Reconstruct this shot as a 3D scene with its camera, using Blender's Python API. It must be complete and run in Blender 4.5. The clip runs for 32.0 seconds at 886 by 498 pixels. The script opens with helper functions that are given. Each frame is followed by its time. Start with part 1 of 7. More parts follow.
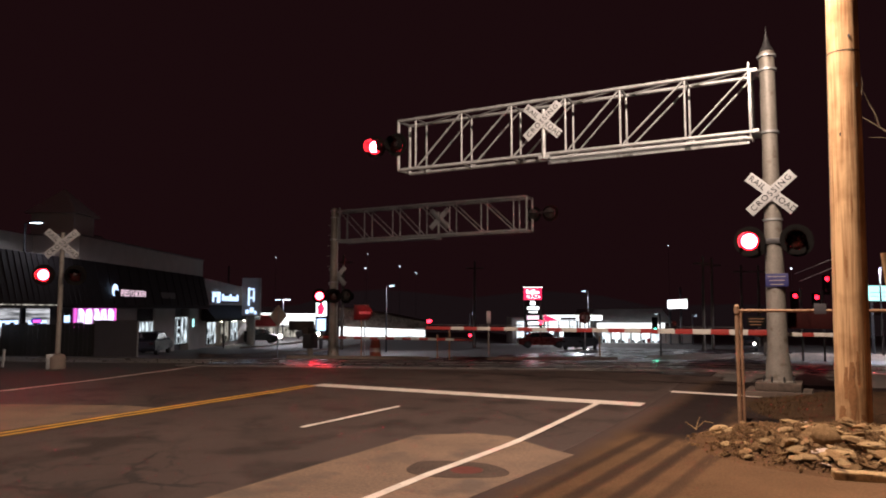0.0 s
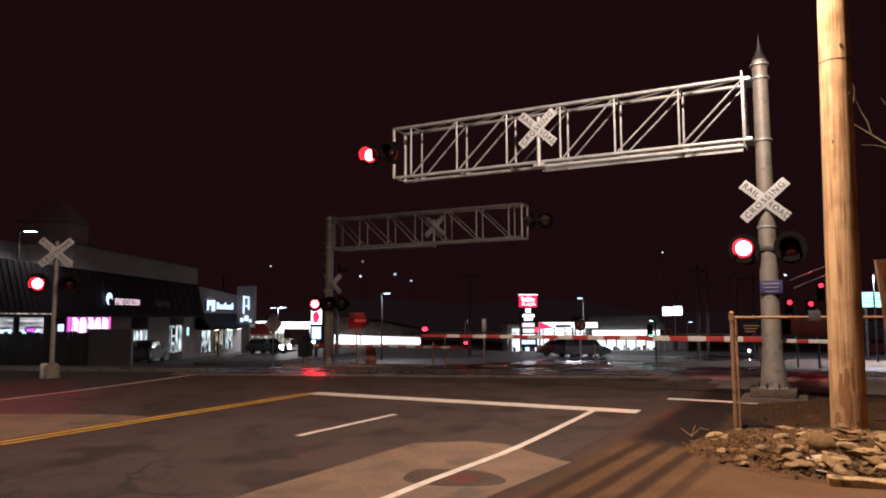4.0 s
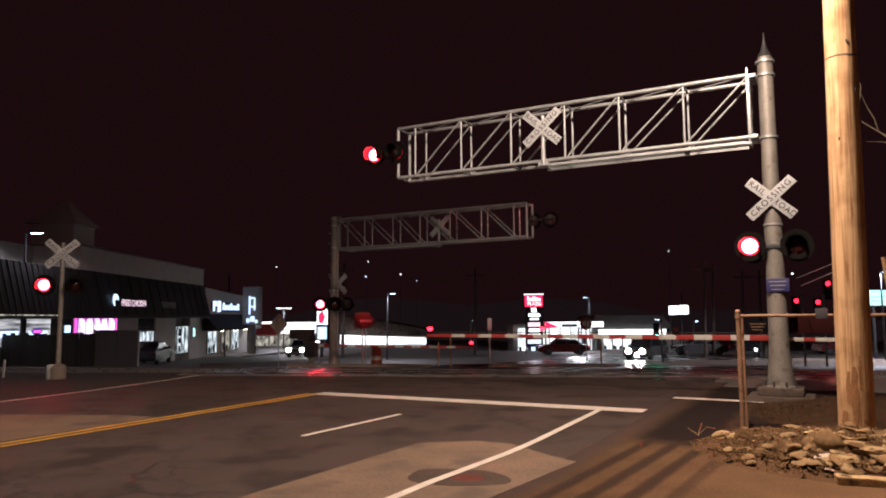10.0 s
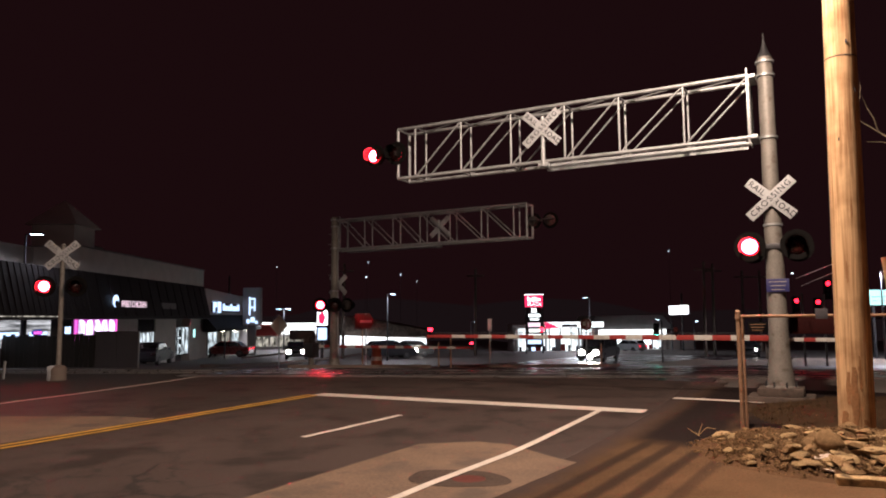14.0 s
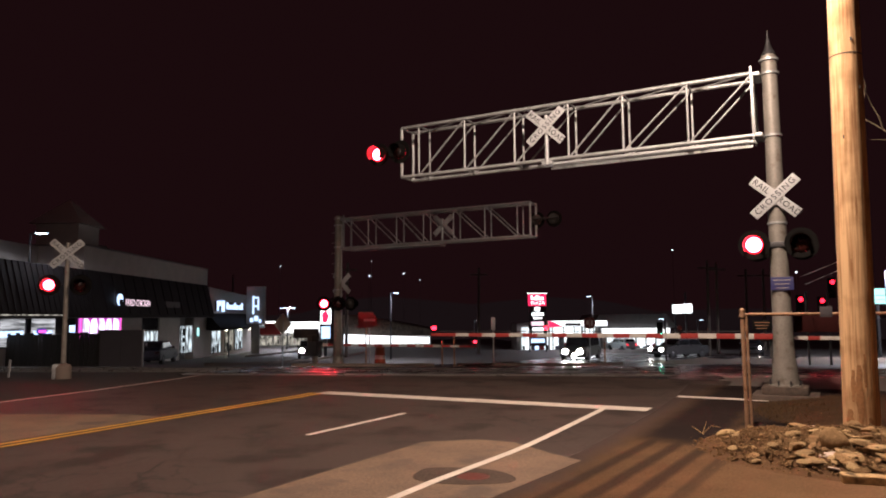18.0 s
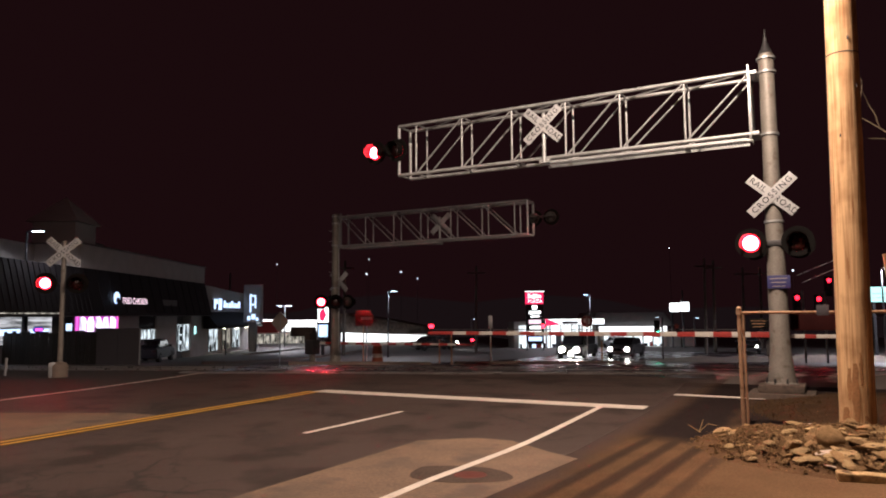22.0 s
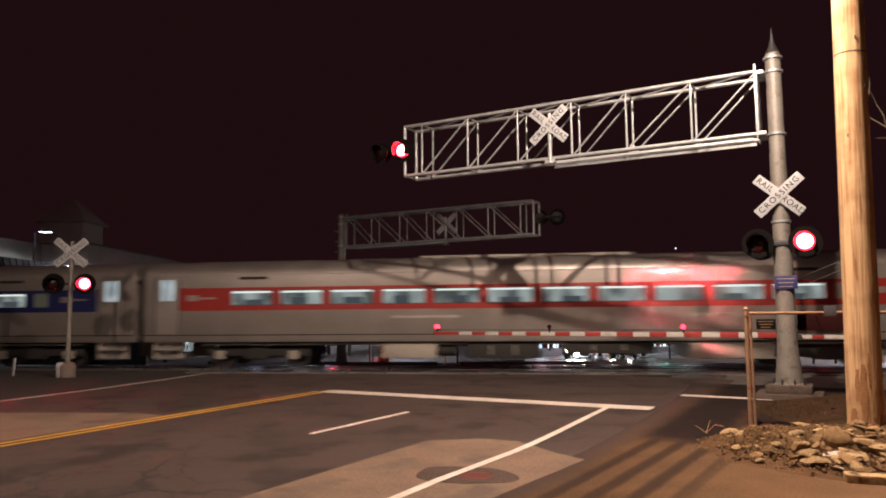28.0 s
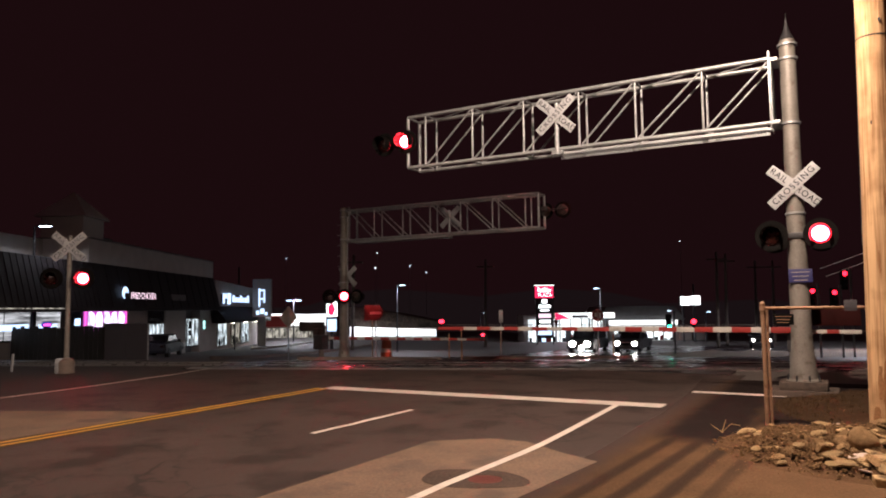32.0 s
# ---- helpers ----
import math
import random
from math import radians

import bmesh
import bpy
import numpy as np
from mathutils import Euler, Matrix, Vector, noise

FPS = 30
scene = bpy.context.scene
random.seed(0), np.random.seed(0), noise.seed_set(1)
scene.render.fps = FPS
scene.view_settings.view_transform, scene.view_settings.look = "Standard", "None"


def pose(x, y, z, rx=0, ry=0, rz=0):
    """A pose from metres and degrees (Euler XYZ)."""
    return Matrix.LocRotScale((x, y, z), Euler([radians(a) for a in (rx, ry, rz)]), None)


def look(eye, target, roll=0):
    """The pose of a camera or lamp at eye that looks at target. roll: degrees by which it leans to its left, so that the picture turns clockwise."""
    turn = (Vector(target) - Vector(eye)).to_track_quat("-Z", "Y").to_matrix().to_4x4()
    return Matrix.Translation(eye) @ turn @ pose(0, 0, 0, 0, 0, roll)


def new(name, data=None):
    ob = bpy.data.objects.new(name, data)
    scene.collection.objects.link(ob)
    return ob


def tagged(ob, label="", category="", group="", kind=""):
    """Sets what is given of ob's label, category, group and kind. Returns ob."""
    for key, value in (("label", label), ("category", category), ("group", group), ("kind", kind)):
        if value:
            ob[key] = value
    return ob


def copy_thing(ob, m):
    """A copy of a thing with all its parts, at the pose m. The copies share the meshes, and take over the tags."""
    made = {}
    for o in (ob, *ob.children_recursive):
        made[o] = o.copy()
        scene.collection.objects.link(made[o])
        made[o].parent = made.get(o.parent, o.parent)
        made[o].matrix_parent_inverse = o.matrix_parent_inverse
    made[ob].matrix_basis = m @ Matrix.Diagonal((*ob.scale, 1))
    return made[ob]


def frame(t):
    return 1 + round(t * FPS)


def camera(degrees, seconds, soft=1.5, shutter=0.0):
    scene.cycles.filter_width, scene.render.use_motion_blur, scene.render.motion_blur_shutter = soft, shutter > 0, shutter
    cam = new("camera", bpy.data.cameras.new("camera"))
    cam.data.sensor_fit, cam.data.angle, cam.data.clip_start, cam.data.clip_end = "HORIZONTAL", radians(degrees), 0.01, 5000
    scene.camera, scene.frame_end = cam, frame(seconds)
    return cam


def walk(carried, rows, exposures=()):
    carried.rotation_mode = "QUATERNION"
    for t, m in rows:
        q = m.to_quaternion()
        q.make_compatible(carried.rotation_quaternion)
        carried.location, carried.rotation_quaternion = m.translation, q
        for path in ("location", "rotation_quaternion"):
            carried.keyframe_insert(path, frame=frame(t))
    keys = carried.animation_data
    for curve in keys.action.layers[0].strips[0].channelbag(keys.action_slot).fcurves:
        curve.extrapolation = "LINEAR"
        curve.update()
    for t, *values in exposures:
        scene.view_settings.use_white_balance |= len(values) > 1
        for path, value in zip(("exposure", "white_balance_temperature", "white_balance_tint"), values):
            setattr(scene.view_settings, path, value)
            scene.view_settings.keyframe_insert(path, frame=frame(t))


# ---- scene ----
cam = camera(63.5, 32.0, soft=1.9, shutter=0.4)
PATH = [
    (0, (0.005, -0.067, 1.766), (-0.95, 1.683, 1.935), 0.0),
    (0.5, (0.003, -0.068, 1.765), (-0.95, 1.683, 1.936), 0.1),
    (1, (0.017, -0.066, 1.767), (-0.938, 1.683, 1.941), -0.0),
    (1.5, (0.009, -0.054, 1.749), (-0.943, 1.695, 1.932), 0.1),
    (2, (0.008, -0.069, 1.764), (-0.943, 1.679, 1.954), 0.2),
    (2.5, (0.016, -0.086, 1.762), (-0.931, 1.664, 1.959), 0.1),
    (3, (0.014, -0.065, 1.748), (-0.93, 1.687, 1.95), 0.1),
    (3.5, (0.006, -0.091, 1.769), (-0.934, 1.663, 1.964), -0.1),
    (5.5, (0.003, -0.066, 1.759), (-0.942, 1.687, 1.946), -0.3),
    (6, (0.003, -0.043, 1.756), (-0.944, 1.709, 1.944), -0.2),
    (6.5, (0.004, -0.054, 1.753), (-0.941, 1.698, 1.942), -0.2),
    (7, (0.0, -0.064, 1.754), (-0.945, 1.689, 1.945), -0.2),
    (7.5, (0.015, -0.062, 1.76), (-0.934, 1.689, 1.949), -0.3),
    (8, (0.003, -0.055, 1.757), (-0.948, 1.694, 1.948), -0.3),
    (8.5, (0.0, -0.089, 1.763), (-0.951, 1.661, 1.948), -0.3),
    (9, (0.005, -0.079, 1.766), (-0.946, 1.671, 1.95), -0.4),
    (9.5, (0.007, -0.049, 1.758), (-0.946, 1.699, 1.947), -0.3),
    (10, (0.007, -0.06, 1.76), (-0.948, 1.687, 1.95), -0.4),
    (10.5, (0.008, -0.067, 1.759), (-0.949, 1.679, 1.951), -0.3),
    (11, (0.008, -0.06, 1.748), (-0.948, 1.686, 1.942), -0.2),
    (11.5, (0.005, -0.08, 1.767), (-0.947, 1.668, 1.958), -0.3),
    (12, (0.009, -0.076, 1.758), (-0.942, 1.672, 1.952), -0.4),
    (12.5, (0.011, -0.06, 1.758), (-0.941, 1.688, 1.95), -0.5),
    (13, (0.008, -0.034, 1.75), (-0.946, 1.713, 1.945), -0.5),
    (13.5, (0.006, -0.046, 1.757), (-0.95, 1.701, 1.948), -0.6),
    (14, (0.009, -0.065, 1.769), (-0.946, 1.682, 1.96), -0.5),
    (14.5, (0.002, -0.05, 1.751), (-0.952, 1.697, 1.944), -0.4),
    (16.5, (0.005, -0.055, 1.751), (-0.953, 1.69, 1.937), -0.4),
    (17, (-0.002, -0.061, 1.761), (-0.961, 1.685, 1.946), -0.4),
    (17.5, (0.002, -0.062, 1.77), (-0.959, 1.682, 1.953), -0.5),
    (18, (0.001, -0.077, 1.758), (-0.962, 1.666, 1.946), -0.5),
    (18.5, (0.006, -0.059, 1.762), (-0.955, 1.686, 1.947), -0.4),
    (19, (0.002, -0.064, 1.758), (-0.961, 1.679, 1.941), -0.3),
    (19.5, (0.005, -0.055, 1.758), (-0.959, 1.688, 1.94), -0.4),
    (20, (0.004, -0.065, 1.75), (-0.959, 1.678, 1.935), -0.4),
    (20.5, (0.005, -0.091, 1.772), (-0.956, 1.653, 1.957), -0.5),
    (21, (0.007, -0.057, 1.761), (-0.954, 1.686, 1.948), -0.4),
    (21.5, (0.001, -0.067, 1.754), (-0.96, 1.677, 1.939), -0.4),
    (22, (0.003, -0.072, 1.76), (-0.954, 1.675, 1.943), -0.5),
    (22.5, (0.008, -0.051, 1.749), (-0.95, 1.695, 1.932), -0.5),
    (23, (0.001, -0.06, 1.758), (-0.957, 1.686, 1.938), -0.6),
    (23.5, (0.004, -0.063, 1.755), (-0.957, 1.681, 1.935), -0.6),
    (24, (-0.008, -0.061, 1.753), (-0.969, 1.684, 1.934), -0.5),
    (24.5, (-0.002, -0.076, 1.758), (-0.965, 1.668, 1.943), -0.5),
    (25, (0.004, -0.057, 1.754), (-0.959, 1.686, 1.943), -0.5),
    (25.5, (0.003, -0.09, 1.77), (-0.96, 1.653, 1.955), -0.6),
    (27.5, (-0.005, -0.095, 1.769), (-0.975, 1.645, 1.947), -0.6),
    (28, (0.002, -0.079, 1.77), (-0.969, 1.66, 1.953), -0.5),
    (28.5, (0.003, -0.053, 1.739), (-0.971, 1.685, 1.92), -0.4),
    (29, (-0.002, -0.09, 1.768), (-0.978, 1.647, 1.942), -0.5),
    (29.5, (-0.005, -0.083, 1.765), (-0.982, 1.654, 1.936), -0.6),
    (30, (0.004, -0.071, 1.759), (-0.976, 1.665, 1.928), -0.5),
    (30.5, (0.0, -0.083, 1.77), (-0.979, 1.653, 1.939), -0.6),
    (31, (-0.004, -0.094, 1.77), (-0.985, 1.641, 1.935), -0.7),
    (31.5, (-0.008, -0.059, 1.757), (-0.993, 1.675, 1.918), -0.7),
    (31.7, (-0.008, -0.059, 1.757), (-0.993, 1.675, 1.919), -0.7),
    (31.8, (-0.21, 0.23, 1.793), (-1.19, 1.967, 1.960), -0.6),
    (32, (-0.22, 0.241, 1.794), (-1.199, 1.978, 1.960), -0.6),
]
walk(cam, [(t, look(eye, target, roll)) for t, eye, target, roll in PATH],
     ((0, 0.03), (25.0, 0.03), (25.5, 0.16), (26.3, 0.30), (28.0, 0.32), (29.4, 0.30), (30.4, 0.12), (32.0, 0.08)))

# ---------------------------------------------------------------- world and lights
world = bpy.data.worlds.new("night")
scene.world = world
world.use_nodes = True
wn = world.node_tree.nodes
wn["Background"].inputs[0].default_value = (0.0152, 0.0048, 0.0060, 1)
wn["Background"].inputs[1].default_value = 0.66
scene.view_settings.exposure = 0.0


def lamp(name, kind, place, aim, watts, colour, size=0.3, cone=None, blend=0.6):
    data = bpy.data.lights.new(name, kind)
    data.energy, data.color = watts, colour
    if kind == "AREA":
        data.size = size
    else:
        data.shadow_soft_size = size
    if cone:
        data.spot_size, data.spot_blend = radians(cone), blend
    ob = new(name, data)
    ob.matrix_world = look(place, aim)
    return ob


SODIUM = (1.02, 0.765, 0.60)
WHITE = (0.92, 0.89, 1.0)
# sodium street light on the arm of the timber pole
lamp("sodium_street_light", "SPOT", (-1.62, 9.45, 9.95), (-1.7, 9.7, 0.0), 7300, SODIUM, 0.11, 168, 0.4)

# unseen fill lamp added to brighten the near left road
lamp("left_fill_light", "SPOT", (-13.5, 0.5, 8.5), (-13.0, 4.0, 0.0), 2200, (1.0, 0.72, 0.575), 0.3, 165)
# cool lot lamps beyond the tracks, at the heads of their poles
for place, watts in (((-34.4, 22.3, 5.9), 120), ((-57.0, 65.4, 3.0), 2800), ((-29.5, 46.4, 3.4), 900), ((-23.6, 72.6, 3.5), 2000), ((2.9, 56.2, 4.4), 6000)):
    lamp("lot_light", "SPOT", place, (place[0], place[1], -5.0), watts, WHITE, 0.2, 165, 0.15)

# ---------------------------------------------------------------- materials


def mat(name, colour, rough=0.6, metal=0.0, vary=0.25, scale=6.0, bump=0.15, fine=60.0, spec=0.5, coat=0.0, random_tint=0.0, glow=0.0, dirt=None):
    """A surface with coarse and fine variation of its colour, gloss and relief."""
    m = bpy.data.materials.new(name)
    m.use_nodes = True
    nt = m.node_tree
    b = nt.nodes["Principled BSDF"]
    b.inputs["Roughness"].default_value = rough
    b.inputs["Metallic"].default_value = metal
    b.inputs["Specular IOR Level"].default_value = spec
    b.inputs["Coat Weight"].default_value = coat
    co = nt.nodes.new("ShaderNodeTexCoord")
    n1 = nt.nodes.new("ShaderNodeTexNoise")
    n1.inputs["Scale"].default_value, n1.inputs["Detail"].default_value = scale, 5
    n2 = nt.nodes.new("ShaderNodeTexNoise")
    n2.inputs["Scale"].default_value, n2.inputs["Detail"].default_value = fine, 3
    for n in (n1, n2):
        nt.links.new(co.outputs["Object"], n.inputs["Vector"])
    add = nt.nodes.new("ShaderNodeMath")
    add.operation = "ADD"
    nt.links.new(n1.outputs[0], add.inputs[0]), nt.links.new(n2.outputs[0], add.inputs[1])
    rng = nt.nodes.new("ShaderNodeMapRange")
    rng.inputs[1].default_value, rng.inputs[2].default_value = 0.6, 1.4
    rng.inputs[3].default_value, rng.inputs[4].default_value = 1 - vary, 1 + vary
    nt.links.new(add.outputs[0], rng.inputs[0])
    mul = nt.nodes.new("ShaderNodeVectorMath")
    mul.operation = "SCALE"
    mul.inputs[0].default_value = colour[:3]
    nt.links.new(rng.outputs[0], mul.inputs["Scale"])
    last = mul.outputs[0]
    if random_tint:
        oi = nt.nodes.new("ShaderNodeObjectInfo")
        r2 = nt.nodes.new("ShaderNodeMapRange")
        r2.inputs[3].default_value, r2.inputs[4].default_value = 1 - random_tint, 1 + random_tint
        nt.links.new(oi.outputs["Random"], r2.inputs[0])
        m2 = nt.nodes.new("ShaderNodeVectorMath")
        m2.operation = "SCALE"
        nt.links.new(last, m2.inputs[0]), nt.links.new(r2.outputs[0], m2.inputs["Scale"])
        last = m2.outputs[0]
    if dirt:
        n3 = nt.nodes.new("ShaderNodeTexNoise")
        n3.inputs["Scale"].default_value, n3.inputs["Detail"].default_value = dirt[1], 8
        nt.links.new(co.outputs["Object"], n3.inputs["Vector"])
        r3 = nt.nodes.new("ShaderNodeMapRange")
        r3.inputs[1].default_value, r3.inputs[2].default_value = dirt[2], dirt[2] + 0.12
        nt.links.new(n3.outputs[0], r3.inputs[0])
        mx = nt.nodes.new("ShaderNodeMix")
        mx.data_type = "RGBA"
        nt.links.new(r3.outputs[0], mx.inputs[0]), nt.links.new(last, mx.inputs[6])
        mx.inputs[7].default_value = (*dirt[0], 1)
        last = mx.outputs[2]
    nt.links.new(last, b.inputs["Base Color"])
    r4 = nt.nodes.new("ShaderNodeMapRange")
    r4.inputs[3].default_value, r4.inputs[4].default_value = max(0.03, rough - 0.12), min(1, rough + 0.12)
    nt.links.new(n1.outputs[0], r4.inputs[0]), nt.links.new(r4.outputs[0], b.inputs["Roughness"])
    if bump:
        bp = nt.nodes.new("ShaderNodeBump")
        bp.inputs["Strength"].default_value, bp.inputs["Distance"].default_value = bump, 0.01
        nt.links.new(n2.outputs[0], bp.inputs["Height"]), nt.links.new(bp.outputs[0], b.inputs["Normal"])
    if glow:
        b.inputs["Emission Color"].default_value = (*colour[:3], 1)
        b.inputs["Emission Strength"].default_value = glow
    return m


def glowing(name, colour, strength):
    m = bpy.data.materials.new(name)
    m.use_nodes = True
    nt = m.node_tree
    nt.nodes.remove(nt.nodes["Principled BSDF"])
    e = nt.nodes.new("ShaderNodeEmission")
    e.inputs[0].default_value, e.inputs[1].default_value = (*colour, 1), strength
    nt.links.new(e.outputs[0], nt.nodes["Material Output"].inputs[0])
    return m


M = {}
M["asphalt"] = mat("asphalt", (0.0575, 0.0405, 0.0365), 0.68, spec=0.25, vary=0.34, scale=0.5, fine=45, bump=0.5, dirt=((0.030, 0.0215, 0.0195), 1.0, 0.52))


def cracked(m, scale, colour):
    """Adds thin wandering cracks to a surface."""
    nt = m.node_tree
    b = nt.nodes["Principled BSDF"]
    base = b.inputs["Base Color"].links[0].from_socket
    co, no, mixv, vo, pn = (nt.nodes.new("ShaderNode" + k) for k in ("TexCoord", "TexNoise", "VectorMath", "TexVoronoi", "TexNoise"))
    no.inputs["Scale"].default_value, no.inputs["Detail"].default_value = 1.6, 6
    pn.inputs["Scale"].default_value = 0.35
    mixv.operation = "ADD"
    vo.feature = "DISTANCE_TO_EDGE"
    vo.inputs["Scale"].default_value = scale
    nt.links.new(co.outputs["Object"], no.inputs["Vector"]), nt.links.new(co.outputs["Object"], pn.inputs["Vector"])
    sc = nt.nodes.new("ShaderNodeVectorMath")
    sc.operation = "SCALE"
    sc.inputs["Scale"].default_value = 1.1
    nt.links.new(no.outputs["Color"], sc.inputs[0])
    nt.links.new(co.outputs["Object"], mixv.inputs[0]), nt.links.new(sc.outputs[0], mixv.inputs[1]), nt.links.new(mixv.outputs[0], vo.inputs["Vector"])
    r1, r2, mu, mx = nt.nodes.new("ShaderNodeMapRange"), nt.nodes.new("ShaderNodeMapRange"), nt.nodes.new("ShaderNodeMath"), nt.nodes.new("ShaderNodeMix")
    r1.inputs[1].default_value, r1.inputs[2].default_value, r1.inputs[3].default_value, r1.inputs[4].default_value = 0.008, 0.03, 1.0, 0.0
    r2.inputs[1].default_value, r2.inputs[2].default_value = 0.45, 0.6
    mu.operation = "MULTIPLY"
    nt.links.new(vo.outputs["Distance"], r1.inputs[0]), nt.links.new(pn.outputs[0], r2.inputs[0])
    nt.links.new(r1.outputs[0], mu.inputs[0]), nt.links.new(r2.outputs[0], mu.inputs[1])
    mx.data_type = "RGBA"
    nt.links.new(mu.outputs[0], mx.inputs[0]), nt.links.new(base, mx.inputs[6])
    mx.inputs[7].default_value = (*colour, 1)
    nt.links.new(mx.outputs[2], b.inputs["Base Color"])
    return m


cracked(M["asphalt"], 0.42, (0.025, 0.020, 0.019))
cracked(M["asphalt"], 1.15, (0.030, 0.0235, 0.022))
M["asphalt_dark"] = mat("asphalt_dark", (0.026, 0.0213, 0.0213), 0.6, vary=0.3, scale=0.8, fine=50, bump=0.5)
M["wet_asphalt"] = mat("wet_asphalt", (0.05, 0.048, 0.05), 0.27, vary=0.3, scale=0.4, fine=14, bump=0.1)
M["damp_concrete"] = mat("damp_concrete", (0.13, 0.118, 0.112), 0.30, vary=0.3, scale=1.1, fine=16, bump=0.12, dirt=((0.07, 0.062, 0.058), 1.5, 0.55))
M["concrete_slab"] = mat("concrete_slab", (0.135, 0.0885, 0.0606), 0.85, vary=0.42, scale=1.6, fine=28, bump=0.7, dirt=((0.085, 0.06, 0.046), 1.3, 0.55))
M["concrete"] = mat("concrete", (0.15, 0.119, 0.1025), 0.85, vary=0.3, scale=3, fine=50, bump=0.4, dirt=((0.14, 0.12, 0.1), 2.0, 0.56))
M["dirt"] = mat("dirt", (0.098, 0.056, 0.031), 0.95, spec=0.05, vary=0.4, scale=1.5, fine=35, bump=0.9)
# soil colour lowered so that it also carries the shade behind the heap
M["shaded_soil"] = mat("shaded_soil", (0.036, 0.022, 0.013), 0.95, spec=0.05, vary=0.5, scale=2.5, fine=30, bump=1.0)
M["shoulder"] = mat("dark_shoulder", (0.02, 0.0145, 0.0131), 0.9, vary=0.45, scale=1.2, fine=25, bump=0.8)
M["ballast"] = mat("ballast", (0.10, 0.095, 0.09), 0.9, vary=0.5, scale=8, fine=30, bump=1.0)
M["far_ground"] = mat("far_ground", (0.105, 0.095, 0.088), 0.7, vary=0.3, scale=0.2, fine=8, bump=0.3)
M["paint_white"] = mat("road_paint_white", (0.56, 0.50, 0.45), 0.7, vary=0.25, scale=2.5, fine=60, bump=0.3, dirt=((0.22, 0.2, 0.18), 7.0, 0.62))
M["paint_yellow"] = mat("road_paint_yellow", (0.52, 0.285, 0.045), 0.7, vary=0.25, scale=2.5, fine=60, bump=0.3, dirt=((0.2, 0.13, 0.05), 7.0, 0.63))
M["galvanised"] = mat("galvanised_steel", (0.345, 0.365, 0.38), 0.46, 0.55, vary=0.3, scale=5, fine=40, bump=0.1)
M["painted_steel"] = mat("aluminium_paint", (0.195, 0.182, 0.165), 0.55, 0.2, vary=0.3, scale=3, fine=30, bump=0.15, dirt=((0.12, 0.10, 0.082), 5.0, 0.58))
M["dark_steel"] = mat("dark_steel", (0.06, 0.06, 0.065), 0.5, 0.6, vary=0.25, scale=5, fine=40, bump=0.15)
M["rusty"] = mat("rusty_pipe", (0.33, 0.20, 0.125), 0.65, 0.3, vary=0.35, scale=8, fine=50, bump=0.3, dirt=((0.17, 0.07, 0.03), 6.0, 0.55))
M["black_paint"] = mat("black_paint", (0.0045, 0.0045, 0.005), 0.85, spec=0.08, vary=0.3, scale=8, fine=60, bump=0.1)
M["target_black"] = mat("target_black", (0.0055, 0.005, 0.005), 0.8, spec=0.08, vary=0.25, scale=8, fine=60, bump=0.1)
M["bowl_grey"] = mat("bowl_grey", (0.06, 0.058, 0.056), 0.6, 0.2, vary=0.3, scale=6, fine=40, bump=0.1)
M["sign_white"] = mat("sign_white", (0.35, 0.365, 0.385), 0.5, vary=0.08, scale=8, fine=50, bump=0.03)
M["sign_black"] = mat("sign_black", (0.009, 0.009, 0.010), 0.7, spec=0.1, vary=0.2, scale=8, bump=0.0)
M["sign_red"] = mat("sign_red", (0.10, 0.009, 0.009), 0.5, vary=0.12, scale=8, fine=50, bump=0.03)
M["sign_blue"] = mat("sign_blue", (0.022, 0.024, 0.11), 0.5, vary=0.12, scale=8, fine=50, bump=0.03)
M["gate_white"] = mat("gate_white", (0.42, 0.41, 0.39), 0.55, vary=0.12, scale=8, fine=50, bump=0.03, dirt=((0.25, 0.22, 0.2), 5.0, 0.6))
M["collar"] = mat("asphalt_collar", (0.062, 0.044, 0.036), 0.8, spec=0.15, vary=0.45, scale=3, fine=30, bump=0.5)
# lid tinted red to carry the reflected signal light
M["lid"] = mat("iron_lid", (0.1, 0.0238, 0.018), 0.7, 0.3, vary=0.3, scale=8, fine=40, bump=0.4)
M["gate_red"] = mat("gate_red", (0.25, 0.024, 0.021), 0.5, vary=0.15, scale=8, fine=50, bump=0.03)
M["lens_dark"] = mat("dark_red_lens", (0.022, 0.004, 0.004), 0.25, vary=0.2, scale=20, bump=0.0)


def signal_glow(name, colour, core, rim, radius):
    """A lamp that is hottest in the middle of its lens."""
    m = glowing(name, colour, core)
    nt = m.node_tree
    co, ln, mr = nt.nodes.new("ShaderNodeTexCoord"), nt.nodes.new("ShaderNodeVectorMath"), nt.nodes.new("ShaderNodeMapRange")
    ln.operation = "LENGTH"
    mr.inputs[1].default_value, mr.inputs[2].default_value = radius * 0.56, radius * 0.86
    mr.inputs[3].default_value, mr.inputs[4].default_value = core, rim
    nt.links.new(co.outputs["Object"], ln.inputs[0]), nt.links.new(ln.outputs["Value"], mr.inputs[0])
    nt.links.new(mr.outputs[0], nt.nodes["Emission"].inputs[1])
    return m


